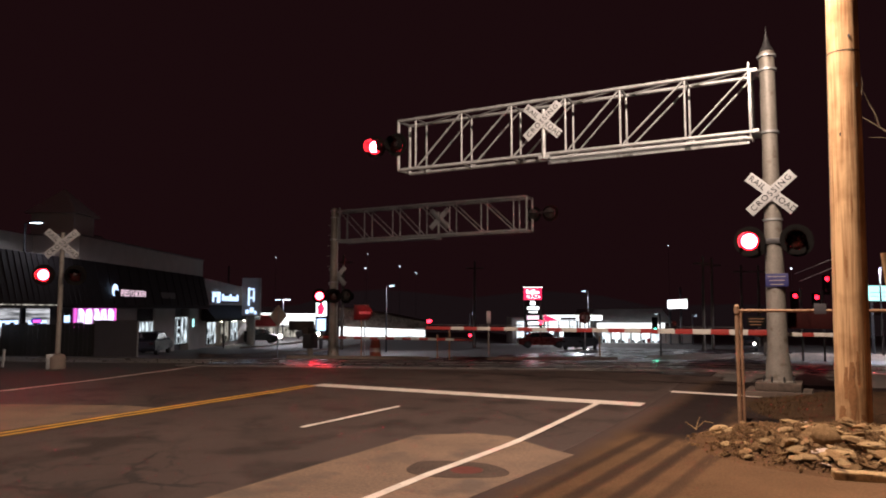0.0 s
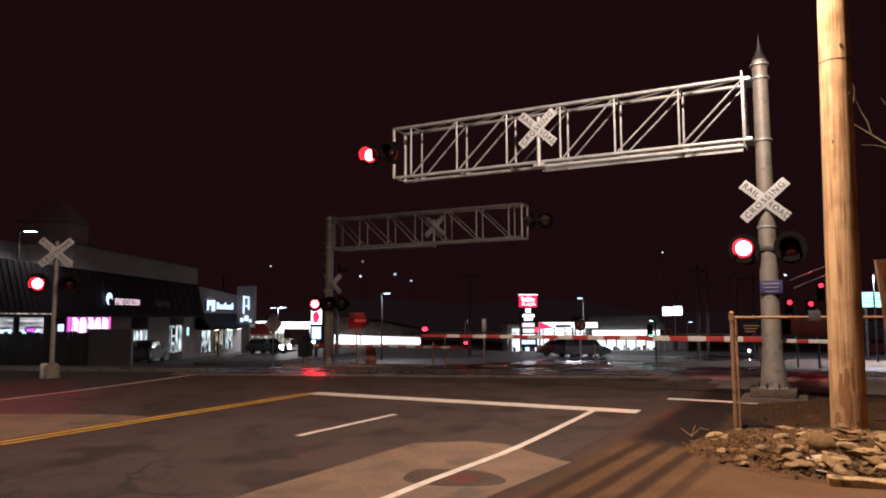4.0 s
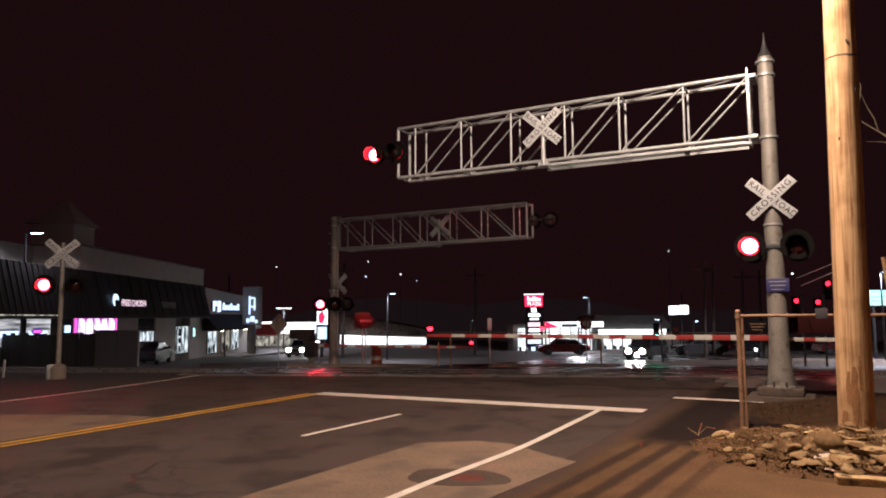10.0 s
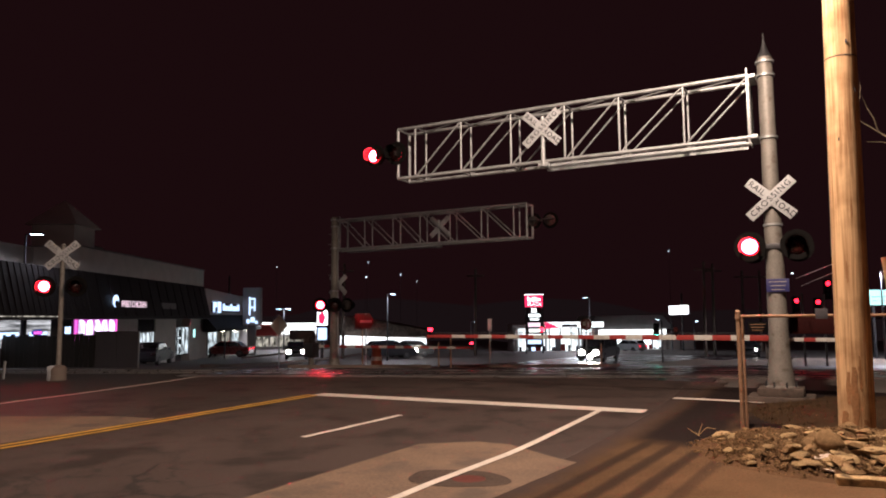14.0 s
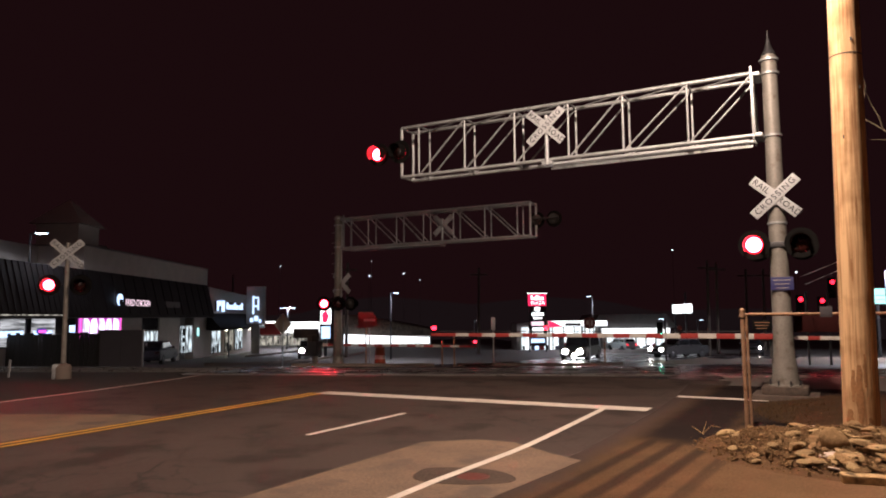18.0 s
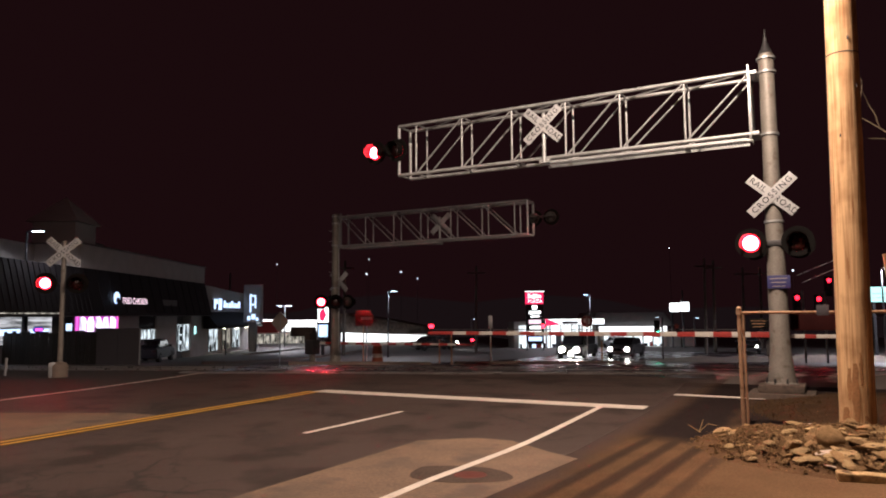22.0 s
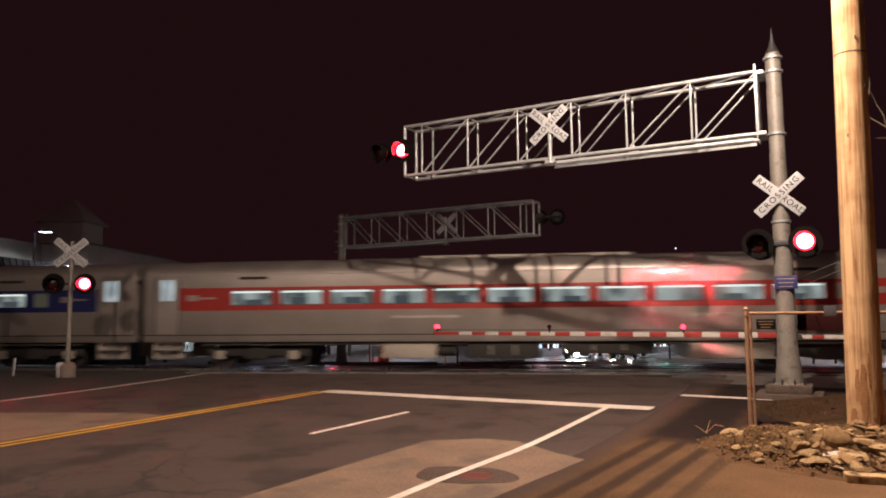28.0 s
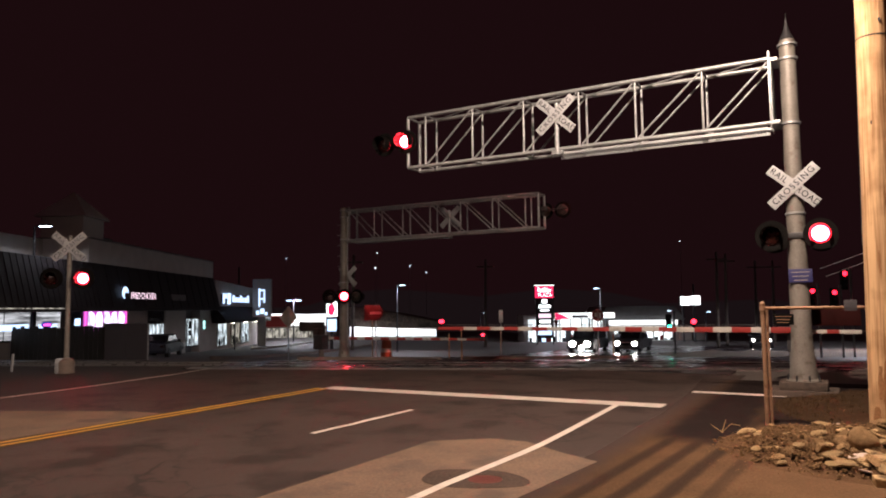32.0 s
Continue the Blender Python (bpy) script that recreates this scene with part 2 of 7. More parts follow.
M["signal_red"] = signal_glow("signal_red", (1.0, 0.020, 0.035), 380.0, 2.6, 0.1925)
M["signal_red_near"] = signal_glow("signal_red_near", (1.0, 0.020, 0.035), 900.0, 2.6, 0.1925)
M["signal_red_strong"] = signal_glow("signal_red_strong", (1.0, 0.10, 0.10), 7600.0, 2.6, 0.1925)
M["small_red"] = glowing("small_red", (1.0, 0.02, 0.045), 8.0)
M["headlight"] = glowing("headlight", (1.0, 0.96, 0.9), 30.0)
M["lit_white"] = glowing("lit_white_panel", (0.93, 0.97, 1.0), 2.6)
M["lit_fascia"] = glowing("lit_fascia", (0.92, 0.96, 1.0), 2.2)
M["lit_pink"] = glowing("lit_pink_window", (0.95, 0.62, 1.0), 2.4)
M["lit_magenta"] = glowing("lit_magenta_edge", (1.0, 0.12, 0.6), 1.6)
M["lit_deep_blue"] = glowing("lit_deep_blue", (0.05, 0.08, 0.9), 0.5)
M["lit_blue"] = glowing("lit_blue_sign", (0.50, 0.68, 1.0), 1.9)
M["lit_letter"] = glowing("lit_letter", (1.0, 0.72, 0.86), 1.3)
M["lit_red"] = glowing("lit_red_sign", (1.0, 0.03, 0.12), 1.4)
M["lit_turquoise"] = glowing("lit_turquoise", (0.45, 0.95, 0.95), 1.8)
M["lamp_white"] = glowing("lamp_white", (0.62, 0.80, 1.0), 12.0)
M["soffit_glow"] = glowing("soffit_glow", (1.0, 0.88, 0.66), 22.0)
M["lamp_far"] = glowing("lamp_far", (0.8, 0.88, 1.0), 4.0)
M["traffic_red"] = glowing("traffic_red", (1.0, 0.012, 0.03), 7.0)
M["traffic_green"] = glowing("traffic_green", (0.02, 0.9, 0.45), 22.0)
M["tail_red"] = glowing("tail_light", (1.0, 0.02, 0.04), 3.0)
M["orange_plastic"] = mat("orange_plastic", (0.20, 0.042, 0.011), 0.6, vary=0.2, scale=6, bump=0.05)
M["brick_red"] = mat("red_roof", (0.35, 0.03, 0.025), 0.6, vary=0.15, scale=3, bump=0.1)
M["bark"] = mat("bark", (0.10, 0.075, 0.05), 0.9, vary=0.3, scale=10, fine=50, bump=0.6)
M["car_dark"] = mat("car_paint_dark", (0.016, 0.017, 0.020), 0.42, 0.1, vary=0.1, bump=0.0, coat=0.1)
M["car_silver"] = mat("car_paint_silver", (0.40, 0.42, 0.45), 0.35, 0.4, vary=0.08, bump=0.0, coat=0.6)
M["car_maroon"] = mat("car_paint_maroon", (0.12, 0.015, 0.015), 0.28, 0.3, vary=0.1, bump=0.0, coat=0.6)
M["car_light"] = glowing("car_headlight", (1.0, 0.95, 0.88), 70.0)
M["car_light_low"] = glowing("car_headlight_low", (1.0, 0.95, 0.88), 40.0)
M["car_slate"] = mat("car_paint_slate", (0.009, 0.011, 0.016), 0.4, 0.0, spec=0.3, vary=0.1, bump=0.0)
M["fence_dark"] = mat("dark_stained_boards", (0.012, 0.011, 0.011), 0.85, vary=0.35, scale=4, fine=40, bump=0.3, random_tint=0.3)
M["grey_panel"] = mat("grey_panel", (0.05, 0.047, 0.056), 0.8, vary=0.2, scale=2, fine=30, bump=0.2)
M["weight_brown"] = mat("dull_brown", (0.035, 0.024, 0.020), 0.7, vary=0.3, scale=5, fine=40, bump=0.2)
M["weight_red"] = mat("dull_dark_red", (0.022, 0.004, 0.004), 0.8, spec=0.1, vary=0.3, scale=5, fine=40, bump=0.2)
M["concrete_old"] = mat("old_dark_concrete", (0.075, 0.0544, 0.0443), 0.9, vary=0.35, scale=3, fine=40, bump=0.5, dirt=((0.04, 0.032, 0.026), 3.0, 0.55))
M["rail"] = mat("rail_steel", (0.45, 0.44, 0.43), 0.3, 0.9, vary=0.2, scale=10, fine=60, bump=0.05)
M["tie"] = mat("timber_tie", (0.07, 0.055, 0.045), 0.9, vary=0.35, scale=5, fine=40, bump=0.5)
M["stone"] = mat("rubble_stone", (0.25, 0.158, 0.082), 0.95, spec=0.08, vary=0.45, scale=9, fine=45, bump=1.0, random_tint=0.40)
M["slab_stone"] = mat("broken_slab", (0.36, 0.25, 0.132), 0.9, spec=0.15, vary=0.4, scale=5, fine=40, bump=0.9, random_tint=0.3, dirt=((0.11, 0.075, 0.045), 5.0, 0.55))
M["chips"] = mat("stone_chips", (0.13, 0.08, 0.042), 0.95, spec=0.05, vary=0.6, scale=14, fine=60, bump=0.4)
M["pale_stone"] = mat("pale_rubble", (0.5, 0.3995, 0.3444), 0.85, vary=0.2, scale=8, fine=40, bump=0.5)
M["leaf_litter"] = mat("dead_leaves", (0.20, 0.11, 0.055), 0.9, spec=0.1, vary=0.4, scale=20, bump=0.2)
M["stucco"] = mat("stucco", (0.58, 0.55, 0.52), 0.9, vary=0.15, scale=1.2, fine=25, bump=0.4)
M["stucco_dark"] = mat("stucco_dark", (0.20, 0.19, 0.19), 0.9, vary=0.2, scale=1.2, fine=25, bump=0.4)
# mottled brown of the bank behind the long building
M["weathered"] = mat("mottled_bank", (0.15, 0.12, 0.10), 0.95, spec=0.1, vary=0.6, scale=0.7, fine=3.5, bump=0.5, dirt=((0.06, 0.05, 0.045), 0.5, 0.5))
M["roof_metal"] = mat("roof_metal", (0.075, 0.085, 0.10), 0.5, 0.3, vary=0.2, scale=3, fine=30, bump=0.1)
M["fascia"] = mat("fascia_dark", (0.020, 0.0155, 0.018), 0.8, vary=0.2, scale=2, fine=30, bump=0.1)
M["glass_dark"] = mat("dark_glass", (0.012, 0.013, 0.016), 0.08, vary=0.1, bump=0.0)
M["tyre"] = mat("tyre_rubber", (0.018, 0.018, 0.018), 0.85, vary=0.2, scale=20, bump=0.2)
M["chrome"] = mat("chrome", (0.7, 0.7, 0.7), 0.15, 1.0, vary=0.1, bump=0.0)
M["train_silver"] = mat("train_silver", (0.44, 0.41, 0.385), 0.44, 0.72, vary=0.15, scale=1.3, fine=18, bump=0.05, coat=0.35, dirt=((0.33, 0.29, 0.25), 0.9, 0.63))
M["train_roof"] = mat("train_roof", (0.33, 0.31, 0.29), 0.6, 0.2, vary=0.2, scale=1.3, fine=18, bump=0.1)
M["train_red"] = mat("train_red", (0.27, 0.022, 0.018), 0.42, vary=0.15, scale=2, fine=20, bump=0.03)
M["train_blue"] = mat("train_blue", (0.013, 0.018, 0.085), 0.42, vary=0.15, scale=2, fine=20, bump=0.03)
M["loco_white"] = mat("loco_white", (0.31, 0.29, 0.27), 0.47, 0.45, vary=0.2, scale=1.3, fine=18, bump=0.05, coat=0.35, dirt=((0.22, 0.20, 0.18), 0.9, 0.62))
M["loco_grey"] = mat("loco_grey", (0.115, 0.108, 0.10), 0.55, 0.1, vary=0.25, scale=1.1, fine=18, bump=0.06, dirt=((0.07, 0.062, 0.055), 0.9, 0.55))
M["loco_blue"] = mat("loco_blue", (0.006, 0.009, 0.038), 0.42, vary=0.2, scale=2, fine=20, bump=0.03)
M["under"] = mat("underframe", (0.022, 0.020, 0.019), 0.8, vary=0.35, scale=5, fine=30, bump=0.3)
M["louvre_black"] = mat("louvre_black", (0.005, 0.005, 0.005), 0.9, spec=0.1, vary=0.3, scale=4, fine=30, bump=0.2)
M["under_grey"] = mat("equipment_box", (0.36, 0.33, 0.29), 0.6, 0.2, vary=0.2, scale=3, fine=30, bump=0.1)


def interior_glow(name, colour, low, high, scale):
    """A lit interior behind glass: brighter and darker upright shapes of what stands inside."""
    m = glowing(name, colour, high)
    nt = m.node_tree
    co, mp, no, mr = (nt.nodes.new("ShaderNode" + k) for k in ("TexCoord", "Mapping", "TexNoise", "MapRange"))
    mp.inputs["Scale"].default_value = (scale, scale, scale * 0.45)
    no.inputs["Scale"].default_value, no.inputs["Detail"].default_value = 2.4, 3
    nt.links.new(co.outputs["Object"], mp.inputs[0]), nt.links.new(mp.outputs[0], no.inputs["Vector"])
    mr.inputs[1].default_value, mr.inputs[2].default_value = 0.36, 0.62
    mr.inputs[3].default_value, mr.inputs[4].default_value = low, high
    nt.links.new(no.outputs[0], mr.inputs[0]), nt.links.new(mr.outputs[0], nt.nodes["Emission"].inputs[1])
    return m


M["train_window"] = interior_glow("lit_coach_window", (0.72, 0.82, 0.80), 0.07, 0.34, 0.9)
M["coach_ceiling"] = glowing("coach_ceiling", (0.86, 0.95, 0.90), 0.75)
M["door_window"] = interior_glow("lit_door_window", (0.8, 0.9, 0.95), 0.15, 0.5, 1.2)
M["frosted"] = mat("frosted_glass", (0.16, 0.2, 0.19), 0.4, vary=0.2, scale=4, bump=0.0)
M["seat_dim"] = glowing("dim_seat_rows", (0.35, 0.42, 0.48), 0.12)
M["lit_shop"] = interior_glow("lit_shop_interior", (0.80, 0.92, 1.0), 0.05, 1.2, 1.2)
M["lit_shop_band"] = interior_glow("lit_shelf_interior", (0.92, 0.93, 1.0), 0.10, 0.75, 0.8)
M["lit_shop_band"].node_tree.nodes["Mapping"].inputs["Scale"].default_value = (0.25, 0.25, 3.2)
M["lit_shop_warm"] = interior_glow("lit_shop_warm", (1.0, 0.93, 0.80), 0.03, 0.60, 1.1)
M["lit_shop_bright"] = interior_glow("lit_store_interior", (0.86, 0.95, 1.0), 0.95, 2.4, 0.6)
M["lit_neon"] = interior_glow("lit_neon_window", (0.84, 0.74, 1.0), 0.9, 3.0, 1.9)
M["lit_neon_back"] = glowing("lit_neon_back", (0.80, 0.12, 0.75), 0.8)


def wood_material():
    m = bpy.data.materials.new("pole_wood")
    m.use_nodes = True
    nt = m.node_tree
    b = nt.nodes["Principled BSDF"]
    co = nt.nodes.new("ShaderNodeTexCoord")
    mp = nt.nodes.new("ShaderNodeMapping")
    mp.inputs["Scale"].default_value = (14, 14, 0.5)
    n = nt.nodes.new("ShaderNodeTexNoise")
    n.inputs["Scale"].default_value, n.inputs["Detail"].default_value = 2.0, 8
    n2 = nt.nodes.new("ShaderNodeTexNoise")
    n2.inputs["Scale"].default_value, n2.inputs["Detail"].default_value = 2.2, 4
    nt.links.new(co.outputs["Object"], mp.inputs[0]), nt.links.new(mp.outputs[0], n.inputs["Vector"])
    nt.links.new(co.outputs["Object"], n2.inputs["Vector"])
    r = nt.nodes.new("ShaderNodeValToRGB")
    r.color_ramp.elements[0].position, r.color_ramp.elements[0].color = 0.30, (0.33, 0.17, 0.074, 1)
    r.color_ramp.elements[1].position, r.color_ramp.elements[1].color = 0.60, (0.68, 0.45, 0.245, 1)
    nt.links.new(n.outputs[0], r.inputs[0])
    mx = nt.nodes.new("ShaderNodeMix")
    mx.data_type, mx.blend_type = "RGBA", "MULTIPLY"
    r2 = nt.nodes.new("ShaderNodeValToRGB")
    r2.color_ramp.elements[0].position, r2.color_ramp.elements[0].color = 0.30, (0.62, 0.55, 0.48, 1)
    r2.color_ramp.elements[1].position, r2.color_ramp.elements[1].color = 0.52, (1, 1, 1, 1)
    nt.links.new(n2.outputs[0], r2.inputs[0])
    mx.inputs[0].default_value = 1
    nt.links.new(r.outputs[0], mx.inputs[6]), nt.links.new(r2.outputs[0], mx.inputs[7])
    nt.links.new(mx.outputs[2], b.inputs["Base Color"])
    b.inputs["Roughness"].default_value = 0.85
    bp = nt.nodes.new("ShaderNodeBump")
    bp.inputs["Strength"].default_value, bp.inputs["Distance"].default_value = 0.7, 0.012
    nt.links.new(n.outputs[0], bp.inputs["Height"]), nt.links.new(bp.outputs[0], b.inputs["Normal"])
    return m


M["pole_wood"] = wood_material()
M["pole_scar"] = mat("flaked_wood", (0.34, 0.17, 0.0738), 0.9, vary=0.35, scale=3, fine=30, bump=0.3)

# ---------------------------------------------------------------- mesh helpers


def box(bm, x0, x1, y0, y1, z0, z1, bevel=0.0):
    r = bmesh.ops.create_cube(bm, size=1)
    bmesh.ops.transform(bm, verts=r["verts"], matrix=Matrix.Translation(((x0 + x1) / 2, (y0 + y1) / 2, (z0 + z1) / 2)) @ Matrix.Diagonal((abs(x1 - x0), abs(y1 - y0), abs(z1 - z0), 1)))
    if bevel:
        es = list({e for v in r["verts"] for e in v.link_edges})
        bmesh.ops.bevel(bm, geom=es, offset=bevel, segments=2, affect="EDGES", profile=0.6)
    return bm


def tube(bm, a, b, r0, r1=None, seg=12, caps=True):
    a, b = Vector(a), Vector(b)
    r1 = r0 if r1 is None else r1
    r = bmesh.ops.create_cone(bm, cap_ends=caps, segments=seg, radius1=r0, radius2=r1, depth=(b - a).length)
    m = Matrix.Translation((a + b) / 2) @ (b - a).to_track_quat("Z", "Y").to_matrix().to_4x4()
    bmesh.ops.transform(bm, verts=r["verts"], matrix=m)
    return bm


def lathe(bm, rings, seg=24, at=(0, 0, 0)):
    """A turned body about z: rings of (radius, height)."""
    loops = []
    for r, z in rings:
        loops.append([bm.verts.new((at[0] + r * math.cos(2 * math.pi * i / seg), at[1] + r * math.sin(2 * math.pi * i / seg), at[2] + z)) for i in range(seg)])
    for a, b in zip(loops, loops[1:]):
        for i in range(seg):
            bm.faces.new((a[i], a[(i + 1) % seg], b[(i + 1) % seg], b[i]))
    bm.faces.new(loops[0][::-1]), bm.faces.new(loops[-1])
    return bm


def prism(bm, outline, lo, hi, axis="z"):
    """An outline of (u, v) drawn out from lo to hi along an axis; u, v are the other two axes in order."""
    def at(u, v, w):
        return {"x": (w, u, v), "y": (u, w, v), "z": (u, v, w)}[axis]
    a = [bm.verts.new(at(u, v, lo)) for u, v in outline]
    b = [bm.verts.new(at(u, v, hi)) for u, v in outline]
    n = len(a)
    bm.faces.new(a[::-1]), bm.faces.new(b)
    for i in range(n):
        bm.faces.new((a[i], a[(i + 1) % n], b[(i + 1) % n], b[i]))
    bmesh.ops.recalc_face_normals(bm, faces=bm.faces[:])
    return bm


def mesh_of(name, bm, material, smooth=True):
    me = bpy.data.meshes.new(name)
    bm.to_mesh(me)
    bm.free()
    me.materials.append(material)
    if smooth:
        me.shade_smooth()
        me.set_sharp_from_angle(angle=radians(38))
    return me


def part(name, bm, material, parent=None, label="", smooth=True, m=None):
    me = bm if isinstance(bm, bpy.types.Mesh) else mesh_of(name, bm, material, smooth)
    ob = new(name, me)
    ob.parent = parent
    if m is not None:
        ob.matrix_basis = m
    return tagged(ob, label)


def thing(name, m, label, category, group="", kind=""):
    ob = new(name)
    ob.empty_display_size = 0.3
    ob.matrix_basis = m
    return tagged(ob, label, category, group, kind)


def B():
    return bmesh.new()


def text_mesh(words, size, depth=0.004, spacing=1.0):
    """Raised lettering in the xz plane, facing -y, centred."""
    cu = bpy.data.curves.new("lettering", "FONT")
    cu.body, cu.size, cu.extrude, cu.space_character = words, size, depth, spacing
    cu.align_x, cu.align_y = "CENTER", "CENTER"
    ob = bpy.data.objects.new("lettering", cu)
    scene.collection.objects.link(ob)
    me = bpy.data.meshes.new_from_object(ob.evaluated_get(bpy.context.evaluated_depsgraph_get()))
    bpy.data.objects.remove(ob)
    me.transform(pose(0, 0, 0, 90, 0, 0))
    return me


def lettering(name, words, size, material, parent, m, label="", spacing=1.0):
    me = text_mesh(words, size, spacing=spacing)
    me.materials.clear()
    me.materials.append(material)
    return part(name, me, material, parent, label, m=m)


# ---------------------------------------------------------------- lie of the land
TRACK_AT = Vector((-10.54, 21.97, 0))
TRACK_ALONG = Vector((math.cos(radians(21.0)), math.sin(radians(21.0)), 0))
TRACK_OFF = Vector((-TRACK_ALONG.y, TRACK_ALONG.x, 0))
TRACK_TURN = 21.0


def land(x, y):
    """Height of the ground: level up to the tracks, falling away behind them."""
    s = (Vector((x, y, 0)) - TRACK_AT).dot(TRACK_OFF) - 2.2
    if s <= -4.5:
        return 0.0
    if s <= 0:
        return -0.12 * (s + 4.5) / 4.5
    z = -0.12 * math.exp(-s / 8.0) - 1.75 * math.tanh(s / 24.0) - 0.006 * max(0.0, min(s, 220.0) - 30.0)
    # the lot before the store and the fuel station lies lower
    a = (Vector((x, y, 0)) - TRACK_AT).dot(TRACK_ALONG)
    u, v = max(0.0, min(1.0, (s - 50.0) / 12.0)), max(0.0, min(1.0, (a + 8.0) / 6.0))
    return z - 0.65 * u * u * (3 - 2 * u) * v * v * (3 - 2 * v)


def sheet(name, x0, x1, y0, y1, material, lift, step=2.0, label="", kind="structure", category=""):
    """A piece of surface that follows the land."""
    bm = B()
    nx, ny = max(1, round((x1 - x0) / step)), max(1, round((y1 - y0) / step))
    g = [[bm.verts.new((x0 + (x1 - x0) * i / nx, y0 + (y1 - y0) * j / ny, land(x0 + (x1 - x0) * i / nx, y0 + (y1 - y0) * j / ny) + lift)) for i in range(nx + 1)] for j in range(ny + 1)]
    for j in range(ny):
        for i in range(nx):
            bm.faces.new((g[j][i], g[j][i + 1], g[j + 1][i + 1], g[j + 1][i]))
    ob = part(name, bm, material)
    return tagged(ob, label, category, kind=kind)


def ground():
    """One sheet to the horizon, finer near the crossing."""
    bm = B()
    def steps():
        v, out = 0.0, [0.0]
        while v < 3000:
            v += 1.2 if v < 70 else max(1.2, v * 0.12)
            out.append(v)
        return [-a for a in out[:0:-1]] + out
    xs, ys = steps(), steps()
    grid = []
    for b in ys:
        row = []
        for a in xs:
            p = TRACK_AT + TRACK_ALONG * a + TRACK_OFF * b
            row.append(bm.verts.new((p.x, p.y, land(p.x, p.y) - 0.02)))
        grid.append(row)
    for j in range(len(ys) - 1):
        for i in range(len(xs) - 1):
            bm.faces.new((grid[j][i], grid[j][i + 1], grid[j + 1][i + 1], grid[j + 1][i]))
    tagged(part("ground", bm, M["far_ground"]), "dark bare ground and paving falling away behind the tracks", "ground", kind="structure")


ground()


def quad_strip(name, pts, width, material, lift, label, category="road marking"):
    """A painted line along points, following the land."""
    bm = B()
    prev = None
    for i, p in enumerate(pts):
        a = Vector(pts[max(0, i - 1)]).to_2d() if i else Vector(pts[0]).to_2d()
        b = Vector(pts[min(len(pts) - 1, i + 1)]).to_2d()
        d = (b - a).normalized()
        n = Vector((-d.y, d.x)) * width / 2
        row = [bm.verts.new((p[0] + s * n.x, p[1] + s * n.y, land(p[0], p[1]) + lift)) for s in (1, -1)]
        if prev:
            bm.faces.new((prev[0], prev[1], row[1], row[0]))
        prev = row
    bmesh.ops.recalc_face_normals(bm, faces=bm.faces[:])
    return tagged(part(name, bm, material, smooth=False), label, category, kind="structure")


def patch(name, outline, material, lift, label, category, kind="structure"):
    """A flat piece of paving on the near level ground, with a small thickness."""
    bm = B()
    prism(bm, outline, -0.05, lift)
    return tagged(part(name, bm, material, smooth=False), label, category, kind=kind)


def along(a, b, n=12, wobble=0.0):
    r = random.Random(7)
    return [(a[0] + (b[0] - a[0]) * i / n + r.uniform(-wobble, wobble), a[1] + (b[1] - a[1]) * i / n) for i in range(n + 1)]


# road, pavement and paint
sheet("road", -18.6, -2.6, -40, 20.3, M["asphalt"], 0.0, label="worn patched asphalt road before the level crossing", category="road")


